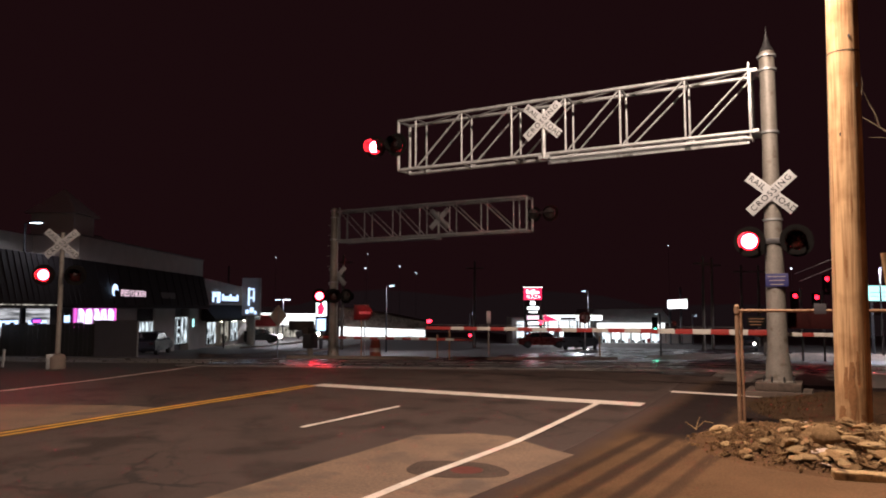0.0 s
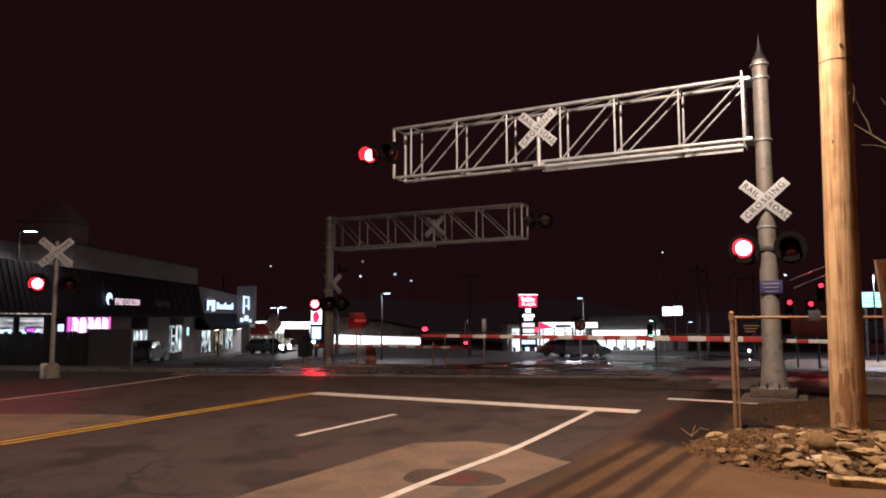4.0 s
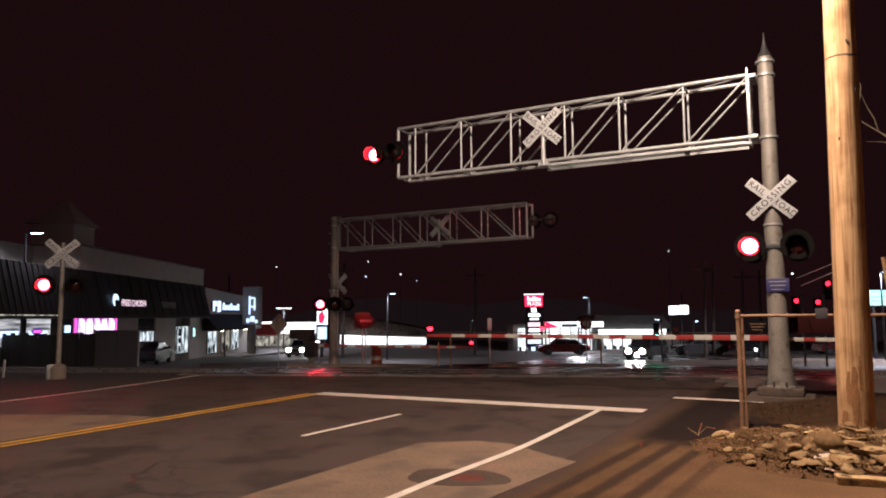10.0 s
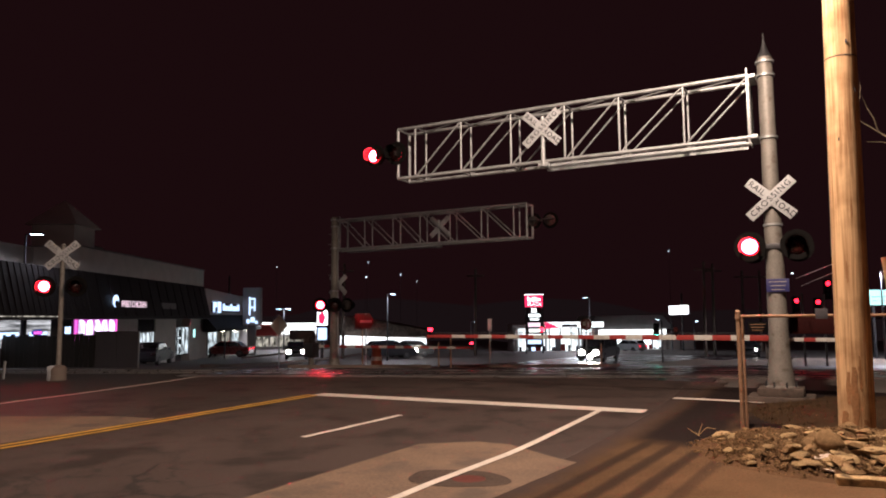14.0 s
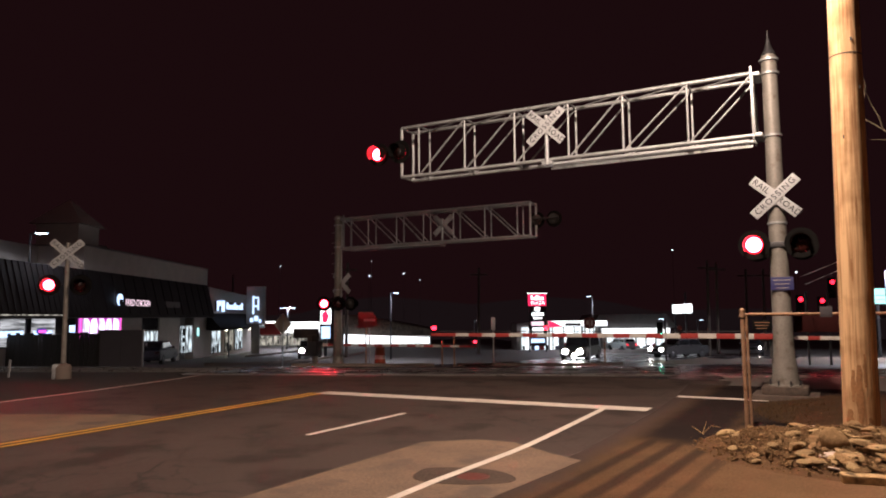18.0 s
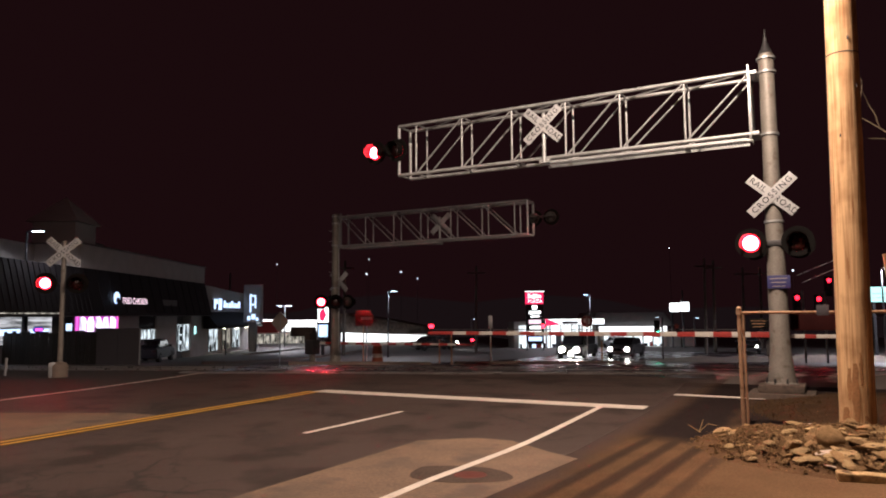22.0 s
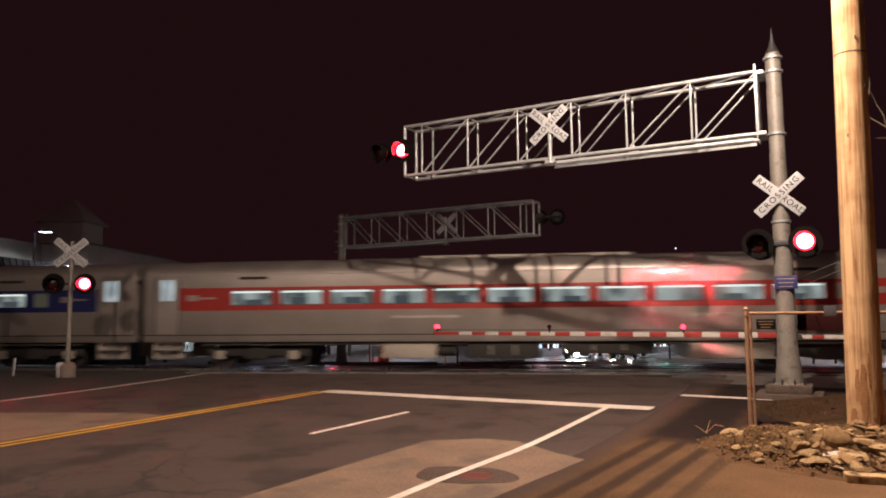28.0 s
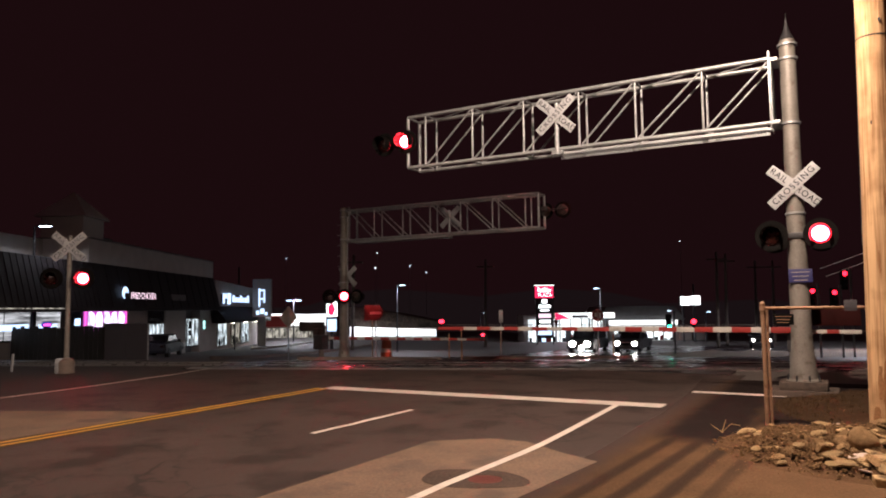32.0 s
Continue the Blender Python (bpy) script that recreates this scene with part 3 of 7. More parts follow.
def roadside_material():
    """Sandy dust over asphalt, with cast-shadow streaks and a shaded stretch painted into the colour."""
    m = mat("dusty_shaded_roadside", (0.083, 0.0485, 0.0268), 0.95, vary=0.4, scale=1.2, fine=35, bump=0.6, spec=0.08)
    nt = m.node_tree
    b = nt.nodes["Principled BSDF"]
    dusty = b.inputs["Base Color"].links[0].from_socket
    co, no, sep = nt.nodes.new("ShaderNodeTexCoord"), nt.nodes.new("ShaderNodeTexNoise"), nt.nodes.new("ShaderNodeSeparateXYZ")
    no.inputs["Scale"].default_value, no.inputs["Detail"].default_value = 2.2, 6
    nt.links.new(co.outputs["Object"], no.inputs["Vector"]), nt.links.new(co.outputs["Object"], sep.inputs[0])

    def op(kind, a, c=0.0, third=None):
        n = nt.nodes.new("ShaderNodeMath")
        n.operation = kind
        for i, v in enumerate((a, c) if third is None else (a, c, third)):
            if isinstance(v, (int, float)):
                n.inputs[i].default_value = v
            else:
                nt.links.new(v, n.inputs[i])
        return n.outputs[0]

    def ramp(v, lo, hi):
        n = nt.nodes.new("ShaderNodeMapRange")
        n.interpolation_type = "SMOOTHSTEP"
        nt.links.new(v, n.inputs[0])
        n.inputs[1].default_value, n.inputs[2].default_value = lo, hi
        return n.outputs[0]

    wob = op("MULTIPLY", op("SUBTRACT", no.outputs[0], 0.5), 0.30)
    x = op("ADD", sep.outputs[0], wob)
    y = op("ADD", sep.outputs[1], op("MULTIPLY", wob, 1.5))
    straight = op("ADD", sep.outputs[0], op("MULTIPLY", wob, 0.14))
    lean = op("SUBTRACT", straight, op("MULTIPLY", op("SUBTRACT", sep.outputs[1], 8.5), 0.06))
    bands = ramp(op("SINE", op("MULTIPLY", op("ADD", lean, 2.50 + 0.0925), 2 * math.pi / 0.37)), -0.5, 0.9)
    # dark streaks: cast shadows painted into the ground colour
    shadow_streaks = op("MULTIPLY", op("MULTIPLY", bands, ramp(lean, -2.9, -2.55)), op("SUBTRACT", 1.0, ramp(lean, -1.65, -1.0)))
    shadow_streaks = op("MULTIPLY", shadow_streaks, ramp(y, 4.0, 7.5))
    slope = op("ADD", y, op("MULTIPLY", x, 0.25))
    # shaded stretch of the footway, darkened here in the colour
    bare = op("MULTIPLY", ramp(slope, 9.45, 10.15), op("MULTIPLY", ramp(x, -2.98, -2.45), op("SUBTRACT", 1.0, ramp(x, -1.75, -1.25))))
    # soil further back, its colour lowered for the shade there too
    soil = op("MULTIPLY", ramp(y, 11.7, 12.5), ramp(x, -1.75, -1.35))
    both = op("MAXIMUM", op("MAXIMUM", op("MULTIPLY", shadow_streaks, 0.72), bare), soil)
    # the sand's colour is scaled up away from the footway
    thick = nt.nodes.new("ShaderNodeMapRange")
    nt.links.new(x, thick.inputs[0])
    thick.inputs[1].default_value, thick.inputs[2].default_value = -2.6, 0.6
    thick.inputs[3].default_value, thick.inputs[4].default_value = 0.92, 1.75
    sand = nt.nodes.new("ShaderNodeVectorMath")
    sand.operation = "SCALE"
    nt.links.new(dusty, sand.inputs[0]), nt.links.new(thick.outputs[0], sand.inputs["Scale"])
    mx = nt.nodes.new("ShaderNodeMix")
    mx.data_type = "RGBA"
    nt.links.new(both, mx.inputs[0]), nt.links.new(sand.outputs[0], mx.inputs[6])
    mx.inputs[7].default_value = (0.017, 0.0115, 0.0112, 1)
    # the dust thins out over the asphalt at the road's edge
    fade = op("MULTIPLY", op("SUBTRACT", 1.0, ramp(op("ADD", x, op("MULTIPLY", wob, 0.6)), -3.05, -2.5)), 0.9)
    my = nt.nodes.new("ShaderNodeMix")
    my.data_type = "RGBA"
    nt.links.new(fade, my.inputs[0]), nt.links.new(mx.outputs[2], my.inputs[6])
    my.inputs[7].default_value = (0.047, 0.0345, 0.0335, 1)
    nt.links.new(my.outputs[2], b.inputs["Base Color"])
    return m


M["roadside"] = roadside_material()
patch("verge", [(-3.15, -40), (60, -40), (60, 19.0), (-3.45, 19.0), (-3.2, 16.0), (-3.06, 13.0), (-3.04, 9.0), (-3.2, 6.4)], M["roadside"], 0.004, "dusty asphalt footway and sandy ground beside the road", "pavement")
patch("concrete_slab", [(-5.35, -6), (-5.25, 5.4), (-5.24, 8.78), (-4.6, 9.3), (-4.06, 9.3), (-3.3, 8.75), (-2.85, 8.5), (-3.05, 6.44), (-3.2, 5.0), (-3.3, -6)], M["concrete_slab"], 0.007, "pale worn concrete slab let into the road", "road")
patch("shoulder", [(-15.5, 4), (-16.3, 9.1), (-16.7, 11.4), (-17.5, 14.7), (-18.3, 17.0), (-40, 8.0), (-60, 0), (-60, -12), (-14.0, -12)], M["shoulder"], 0.005, "dark bare earth shoulder beyond the edge line", "road shoulder")
patch("concrete_bay", [(-15.4, 4.0), (-10.75, 4.0), (-10.72, 7.8), (-10.85, 8.93), (-11.6, 8.91), (-13.74, 7.9), (-15.9, 6.9)], M["concrete_slab"], 0.007, "pale concrete patch on the far lane", "road")

quad_strip("stop_line", along((-10.75, 13.45), (-3.2, 13.55), 16, 0.02), 0.52, M["paint_white"], 0.012, "white stop line across the lanes")
quad_strip("edge_line", [(-3.86, -2), (-3.88, 3), (-3.89, 6.0), (-3.89, 6.75), (-3.85, 7.6), (-3.81, 8.6), (-3.81, 9.2), (-3.83, 9.9), (-3.9, 11.4), (-3.99, 13.3)], 0.115, M["paint_white"], 0.013, "white edge line of the road")
quad_strip("lane_dash", along((-7.08, 8.5), (-7.05, 11.2), 6, 0.01), 0.11, M["paint_white"], 0.012, "white lane dash on the asphalt")
for dx in (-0.11, 0.11):
    quad_strip("centre_line", along((-9.85 + dx, -6), (-10.75 + dx, 13.3), 14, 0.012), 0.105, M["paint_yellow"], 0.012, "double yellow centre line of the road")
quad_strip("far_edge_line", [(-15.0, 4), (-15.9, 9.1), (-16.29, 11.4), (-17.1, 14.7), (-17.65, 16.3)], 0.12, M["paint_white"], 0.012, "faded white line at the far road edge")
quad_strip("footway_line", along((-3.15, 15.95), (-1.35, 15.9), 4), 0.30, M["paint_white"], 0.016, "white stop bar on the footway")

# manhole set in a dark asphalt collar
man = thing("manhole_cover", pose(-3.76, 7.1, 0.004), "round iron manhole cover in dark asphalt, lid tinted for red reflections", "manhole cover")
part("collar", prism(B(), [((0.58 + 0.05 * math.sin(3 * a + 1)) * math.cos(a), (0.42 + 0.05 * math.sin(2 * a)) * math.sin(a)) for a in [2 * math.pi * k / 32 for k in range(32)]], 0.0, 0.006), M["collar"], man, "dark asphalt collar", smooth=False)
part("lid", lathe(B(), [(0.19, 0.0), (0.18, 0.008)], 28, (0.14, 0.02, 0)), M["lid"], man, "lid with the red reflection put into its colour")

# ---------------------------------------------------------------- railway


def on_track(s, off=0.0, z=0.0):
    p = TRACK_AT + TRACK_ALONG * s + TRACK_OFF * off
    return Matrix.Translation((p.x, p.y, z)) @ pose(0, 0, 0, 0, 0, TRACK_TURN)


bm = B()
prism(bm, [(-2.4, -0.3), (2.4, -0.3), (1.9, 0.012), (-1.9, 0.012)], -900, 900, "x")
bed = part("track_bed", bm, M["ballast"], m=on_track(0, 0, -0.16))
tagged(bed, "dark stone ballast under the rails", "track bed", kind="structure")
for k, off in enumerate((-0.7175, 0.7175)):
    bm = B()
    prism(bm, [(-0.07, -0.05), (0.07, -0.05), (0.07, -0.03), (0.012, -0.02), (0.012, 0.0), (0.037, 0.008), (0.037, 0.05), (-0.037, 0.05), (-0.037, 0.008), (-0.012, 0.0), (-0.012, -0.02), (-0.07, -0.03)], -900, 900, "x")
    tagged(part("rail", bm, M["rail"], m=on_track(0, off, (-0.065, -0.10)[k])), "polished steel rail across the road", "rail", "rails", "structure")
for a, b in ((-2.35, -0.85), (-0.6, 0.6), (0.85, 2.35)):
    bm = B()
    for i in range(10):
        box(bm, -9.0 + i * 1.95, -9.0 + i * 1.95 + 1.93, a, b, 0.0, 0.06, 0.01)
    tagged(part("crossing_panel", bm, M["wet_asphalt"], m=on_track(0, 0, -0.10) @ pose(0, 0, 0, -1.53, 0, 0)), "damp dark rubber crossing panels between the rails", "crossing panel", "crossing panels", "structure")
bm = B()
for i in range(11):
    box(bm, -9.6 + i * 2.05, -9.6 + i * 2.05 + 2.03, -2.95, -2.05, -0.1, 0.008 - 0.003 * (i % 2), 0.01)
tagged(part("crossing_header", bm, M["damp_concrete"], m=on_track(0, 0, 0.0)), "pale damp concrete header along the edge of the crossing", "crossing panel", kind="structure")
tie_me = mesh_of("tie", box(B(), -0.11, 0.11, -1.3, 1.3, -0.1, 0.0, 0.015), M["tie"])
ties = thing("track_ties", on_track(0, 0, -0.12), "dark creosoted timber ties", "track tie", kind="structure")
for i in range(-80, 80):
    s = i * 0.55
    if -9.5 < s < 11:
        continue
    part("tie", tie_me, M["tie"], ties, m=pose(s, 0, 0.0))

# ---------------------------------------------------------------- crossing signals
FLASHERS = []   # (lamp part, True for the left of a pair as its traffic sees it)


def lens_mesh(front, back):
    """A bulging round lens: one half glows, the other is dark."""
    bm = B()
    seg = 28
    for side in (-1, 1):
        rings = []
        for r, yy in ((0.1925, 0.002), (0.186, 0.022), (0.16, 0.044), (0.11, 0.062), (0.05, 0.071)):
            rings.append([bm.verts.new((r * math.cos(2 * math.pi * i / seg), side * yy, r * math.sin(2 * math.pi * i / seg))) for i in range(seg)])
        for a, b in zip(rings, rings[1:]):
            for i in range(seg):
                bm.faces.new((a[i], a[(i + 1) % seg], b[(i + 1) % seg], b[i]))
        bm.faces.new(rings[-1])
    bmesh.ops.recalc_face_normals(bm, faces=bm.faces[:])
    for f in bm.faces:
        f.material_index = 0 if f.calc_center_median().y < 0 else 1
    me = mesh_of("lamp", bm, front)
    me.materials.append(back)
    return me


def two_faced(radius, thick, front, back):
    bm = B()
    tube(bm, (0, -thick / 2, 0), (0, thick / 2, 0), radius, radius, 28)
    me = mesh_of("lamp", bm, front)
    me.materials.append(back)
    for p in me.polygons:
        p.material_index = 0 if p.normal.y < -0.5 else 1
    return me


LAMP_MESH = lens_mesh(M["signal_red"], M["lens_dark"])
NEAR_LAMP_MESH = lens_mesh(M["signal_red_near"], M["lens_dark"])
STRONG_LAMP_MESH = lens_mesh(M["signal_red_strong"], M["lens_dark"])
SMALL_LAMP_MESH = two_faced(0.055, 0.01, M["small_red"], M["lens_dark"])


def flasher(parent, x, y, z, facing, left, turn=0.0, strong=False, near=False):
    """A crossing light: black target, bowl and hood; its lamp turns to show or hide its glow. facing: -1 to -y, 1 to +y."""
    bm = B()
    seg = 32
    rings = []
    for r, yy in ((0.186, 0.0108), (0.205, 0.0), (0.31, 0.0), (0.31, 0.03), (0.20, 0.03)):
        rings.append([bm.verts.new((r * math.cos(2 * math.pi * i / seg), yy, r * math.sin(2 * math.pi * i / seg))) for i in range(seg)])
    for a, b in zip(rings, rings[1:]):
        for i in range(seg):
            bm.faces.new((a[i], a[(i + 1) % seg], b[(i + 1) % seg], b[i]))
    # hood over the upper half, or a short ring with a lower lip
    lo, hi = [], []
    for i in range(15):
        a = math.pi * (i / 14 * 2.0 - 0.5) if strong else math.pi * (i / 14 * 1.44 - 0.22)
        lo.append(bm.verts.new((0.2 * math.cos(a), -0.01, 0.2 * math.sin(a))))
        reach = 0.12 + 0.22 * max(0.0, -math.sin(a)) if strong else 0.27 + 0.04 * math.sin(a)
        hi.append(bm.verts.new((0.2 * math.cos(a), -reach, 0.2 * math.sin(a) - 0.02)))
    for i in range(14):
        bm.faces.new((lo[i], lo[i + 1], hi[i + 1], hi[i]))
    bmesh.ops.recalc_face_normals(bm, faces=bm.faces[:])
    m = pose(x, y, z, 0, 0, (0 if facing < 0 else 180) + turn)
    f = part("flasher", bm, M["target_black"], parent, "black round crossing light with a hood", m=m)
    bowl = lathe(B(), [(0.205, 0.031), (0.205, 0.12), (0.17, 0.19), (0.10, 0.235), (0.04, 0.25)], 24)
    bmesh.ops.transform(bowl, verts=bowl.verts[:], matrix=pose(0, 0, 0, -90, 0, 0))
    part("bowl", bowl, M["bowl_grey"], f, "dull grey lamp bowl")
    l = part("lamp", STRONG_LAMP_MESH if strong else NEAR_LAMP_MESH if near else LAMP_MESH, M["signal_red"], f, "red lamp that flashes")
    FLASHERS.append((l, left))
    return f


def crossbuck(parent, x, y, z, back=False, lettered=True):
    """Two crossed blades that read RAILROAD CROSSING."""
    for k, (turn, words) in enumerate(((42, "RAIL   ROAD"), (-42, "CROSSING"))):
        bm = box(B(), -0.575, 0.575, -0.006, 0.006, -0.108, 0.108, 0.004)
        yy = y - 0.014 * k
        blade = part("blade", bm, M["sign_white"], parent, "white crossbuck blade with black lettering", m=pose(x, yy, z, 0, turn, 0))
        if lettered:
            if k == 0:
                for w, cx in (("RAIL", -0.345), ("ROAD", 0.345)):
                    lettering("lettering", w, 0.175, M["sign_black"], blade, pose(cx, -0.0085, 0), spacing=1.12)
            else:
                lettering("lettering", words, 0.175, M["sign_black"], blade, pose(0, -0.0085, 0), spacing=1.28)


def gantry(name, m, label, mast_height, truss_low, truss_high, finial, lights_z, second):
    """A cantilever signal: mast at the origin, box truss out to -x, front towards -y."""
    g = thing(name, m, label, "signal gantry", "crossing gantries")
    part("foundation", box(box(B(), -0.62, 0.62, -0.55, 0.55, -0.4, 0.12, 0.03), -0.43, 0.43, -0.40, 0.40, 0.121, 0.28, 0.025), M["concrete_old"], g, "weathered concrete footing")
    part("mast", lathe(B(), [(0.32, 0.27), (0.32, 0.30), (0.265, 0.32), (0.25, 0.5), (0.205, 0.95), (0.196, 1.2), (0.16, 5.0), (0.155, mast_height), (0.12, mast_height + 0.03)], 28), M["painted_steel"], g)
    for z in (mast_height - 0.12, mast_height - 0.42, truss_low + 0.02, 3.62):
        part("clamp_band", lathe(B(), [(0.165, 0), (0.195, 0.01), (0.195, 0.05), (0.165, 0.06)], 28, (0, 0, z)), M["galvanised"], g)
    for a in range(8):
        c, s = math.cos(a * math.pi / 4 + 0.4), math.sin(a * math.pi / 4 + 0.4)
        part("anchor_bolt", tube(B(), (0.30 * c, 0.30 * s, 0.28), (0.30 * c, 0.30 * s, 0.40), 0.022, seg=6), M["dark_steel"], g)
    if finial:
        part("finial", lathe(B(), [(0.13, 0), (0.14, 0.03), (0.125, 0.06), (0.085, 0.13), (0.045, 0.27), (0.02, 0.42), (0.006, 0.56)], 20, (0, 0, mast_height + 0.02)), M["dark_steel"], g, "dark pointed cap")
    x0, x1 = -0.30, -9.0
    y0, y1 = -0.50, 0.08
    ch = 0.046
    for z in (truss_high - 0.06, truss_low - 0.03):
        part("truss_bracket", box(B(), -0.33, -0.16, -0.52, 0.1, z, z + 0.08, 0.01), M["galvanised"], g)
    for y in (-0.54, 0.02):
        part("truss_plate", box(B(), -0.345, -0.305, y, y + 0.1, truss_low - 0.1, truss_high + 0.16, 0.008), M["galvanised"], g)
    for y in (y0, y1):
        for z in (truss_low, truss_high):
            part("chord", tube(B(), (x0, y, z), (x1, y, z), ch, seg=14), M["galvanised"], g)
    posts = [-0.30, -1.63, -3.05, -4.35, -5.73, -7.11, -8.47, -9.0]
    for i, px in enumerate(posts):
        for y in (y0, y1):
            part("truss_post", tube(B(), (px, y, truss_low), (px, y, truss_high), 0.026 if i < 7 else 0.042, seg=10), M["galvanised"], g)
        for z in (truss_low, truss_high):
            part("cross_tie", tube(B(), (px, y0, z), (px, y1, z), 0.026, seg=8), M["galvanised"], g)
    for a, b in zip(posts[:6], posts[1:7]):
        for y in (y0, y1):
            part("diagonal", tube(B(), (a - 0.04, y, truss_high - 0.05), (b + 0.06, y, truss_low + 0.05), 0.022, seg=10), M["galvanised"], g)
        part("top_lacing", tube(B(), (a, y0, truss_high), (b, y1, truss_high), 0.018, seg=8), M["galvanised"], g)
    # walkway grating under the lower chords, and its light
    bm = B()
    for i in range(70):
        x = -0.45 - i * 0.064
        box(bm, x - 0.005, x + 0.005, y0 + 0.03, y1 - 0.03, truss_low - 0.115, truss_low - 0.085)
    box(bm, -5.0, -0.4, y0 + 0.0, y0 + 0.03, truss_low - 0.125, truss_low - 0.07), box(bm, -5.0, -0.4, y1 - 0.03, y1, truss_low - 0.125, truss_low - 0.07)
    part("walkway", bm, M["galvanised"], g, "steel grating walkway")
    part("sign_arm", tube(B(), (-4.87, y0 - 0.07, truss_low - 0.12), (-4.87, y0 - 0.07, truss_high - 0.25), 0.05, seg=12), M["galvanised"], g)
    part("sign_clamp", box(B(), -5.0, -4.74, y0 - 0.1, y0 + 0.05, truss_low - 0.13, truss_low - 0.04, 0.01), M["galvanised"], g)
    crossbuck(g, -4.87, y0 - 0.14, (truss_low + truss_high) / 2 + 0.12)
    # lights at the tip and on the mast
    zt = (truss_low + truss_high) / 2 + 0.02
    part("light_arm", tube(tube(B(), (-8.95, -0.2, zt + 0.0), (-10.0, -0.2, zt + 0.0), 0.03), (-9.35, -0.55, zt), (-9.35, 0.12, zt), 0.03), M["dark_steel"], g)
    flasher(g, -9.02, -0.58, zt, -1, False, near=not second)
    flasher(g, -9.70, -0.58, zt, -1, True, near=not second)
    part("mast_arm", tube(B(), (-0.55, -0.0, lights_z), (0.55, -0.0, lights_z), 0.035), M["dark_steel"], g)
    for f, y, mid, half in ((-1, -0.33, 0.0, 0.44), (1, 0.5 if second else 0.33, 0.0, 0.38 if second else 0.44)):
        turn = 36.0 if f > 0 and second else 0.0
        flasher(g, mid - half, y, lights_z, f, f < 0, turn, f > 0 and not second, f < 0 and not second)
        flasher(g, mid + half, y, lights_z, f, f > 0, turn, f > 0 and not second, f < 0 and not second)
    part("mast_bracket", box(B(), -0.2, 0.2, -0.2, 0.2, lights_z - 0.06, lights_z + 0.06, 0.02), M["dark_steel"], g)
    crossbuck(g, 0.0, -0.235, lights_z + (0.88 if second else 1.0))
    part("bracket_pipe", tube(B(), (0, -0.22, lights_z + 0.85), (0, 0.1, lights_z + 0.85), 0.03), M["galvanised"], g)
    if second:
        part("conduit", tube(B(), (-0.19, 0.02, 0.5), (-0.19, 0.02, mast_height - 0.4), 0.022, seg=8), M["galvanised"], g)
        for i in range(5):
            part("step_bolt", tube(B(), (0.12, 0, mast_height - 0.7 - i * 0.45), (0.36, 0, mast_height - 0.7 - i * 0.45), 0.014, seg=6), M["galvanised"], g)
    else:
        plate = part("notice_plate", box(B(), -0.17, 0.26, -0.215, -0.2, 2.24, 2.51, 0.003), M["sign_blue"], g, "blue notice plate with pale lines")
        for i in range(3):
            part("text_bar", box(B(), -0.12 + 0.02 * i, 0.21 - 0.02 * i, -0.220, -0.2165, 2.44 - i * 0.08, 2.453 - i * 0.08), M["under_grey"], plate)
    return g


NEAR = gantry("cantilever_gantry", pose(-1.07, 16.42, 0), "silver cantilever truss gantry with red crossing lights", 7.27, 5.47, 6.80, True, 3.19, False)
FAR = gantry("cantilever_gantry", pose(-19.0, 24.9, -0.70, 0, 0, 180), "grey cantilever gantry seen from behind, beyond the tracks", 6.85, 5.45, 6.72, False, 3.05, True)


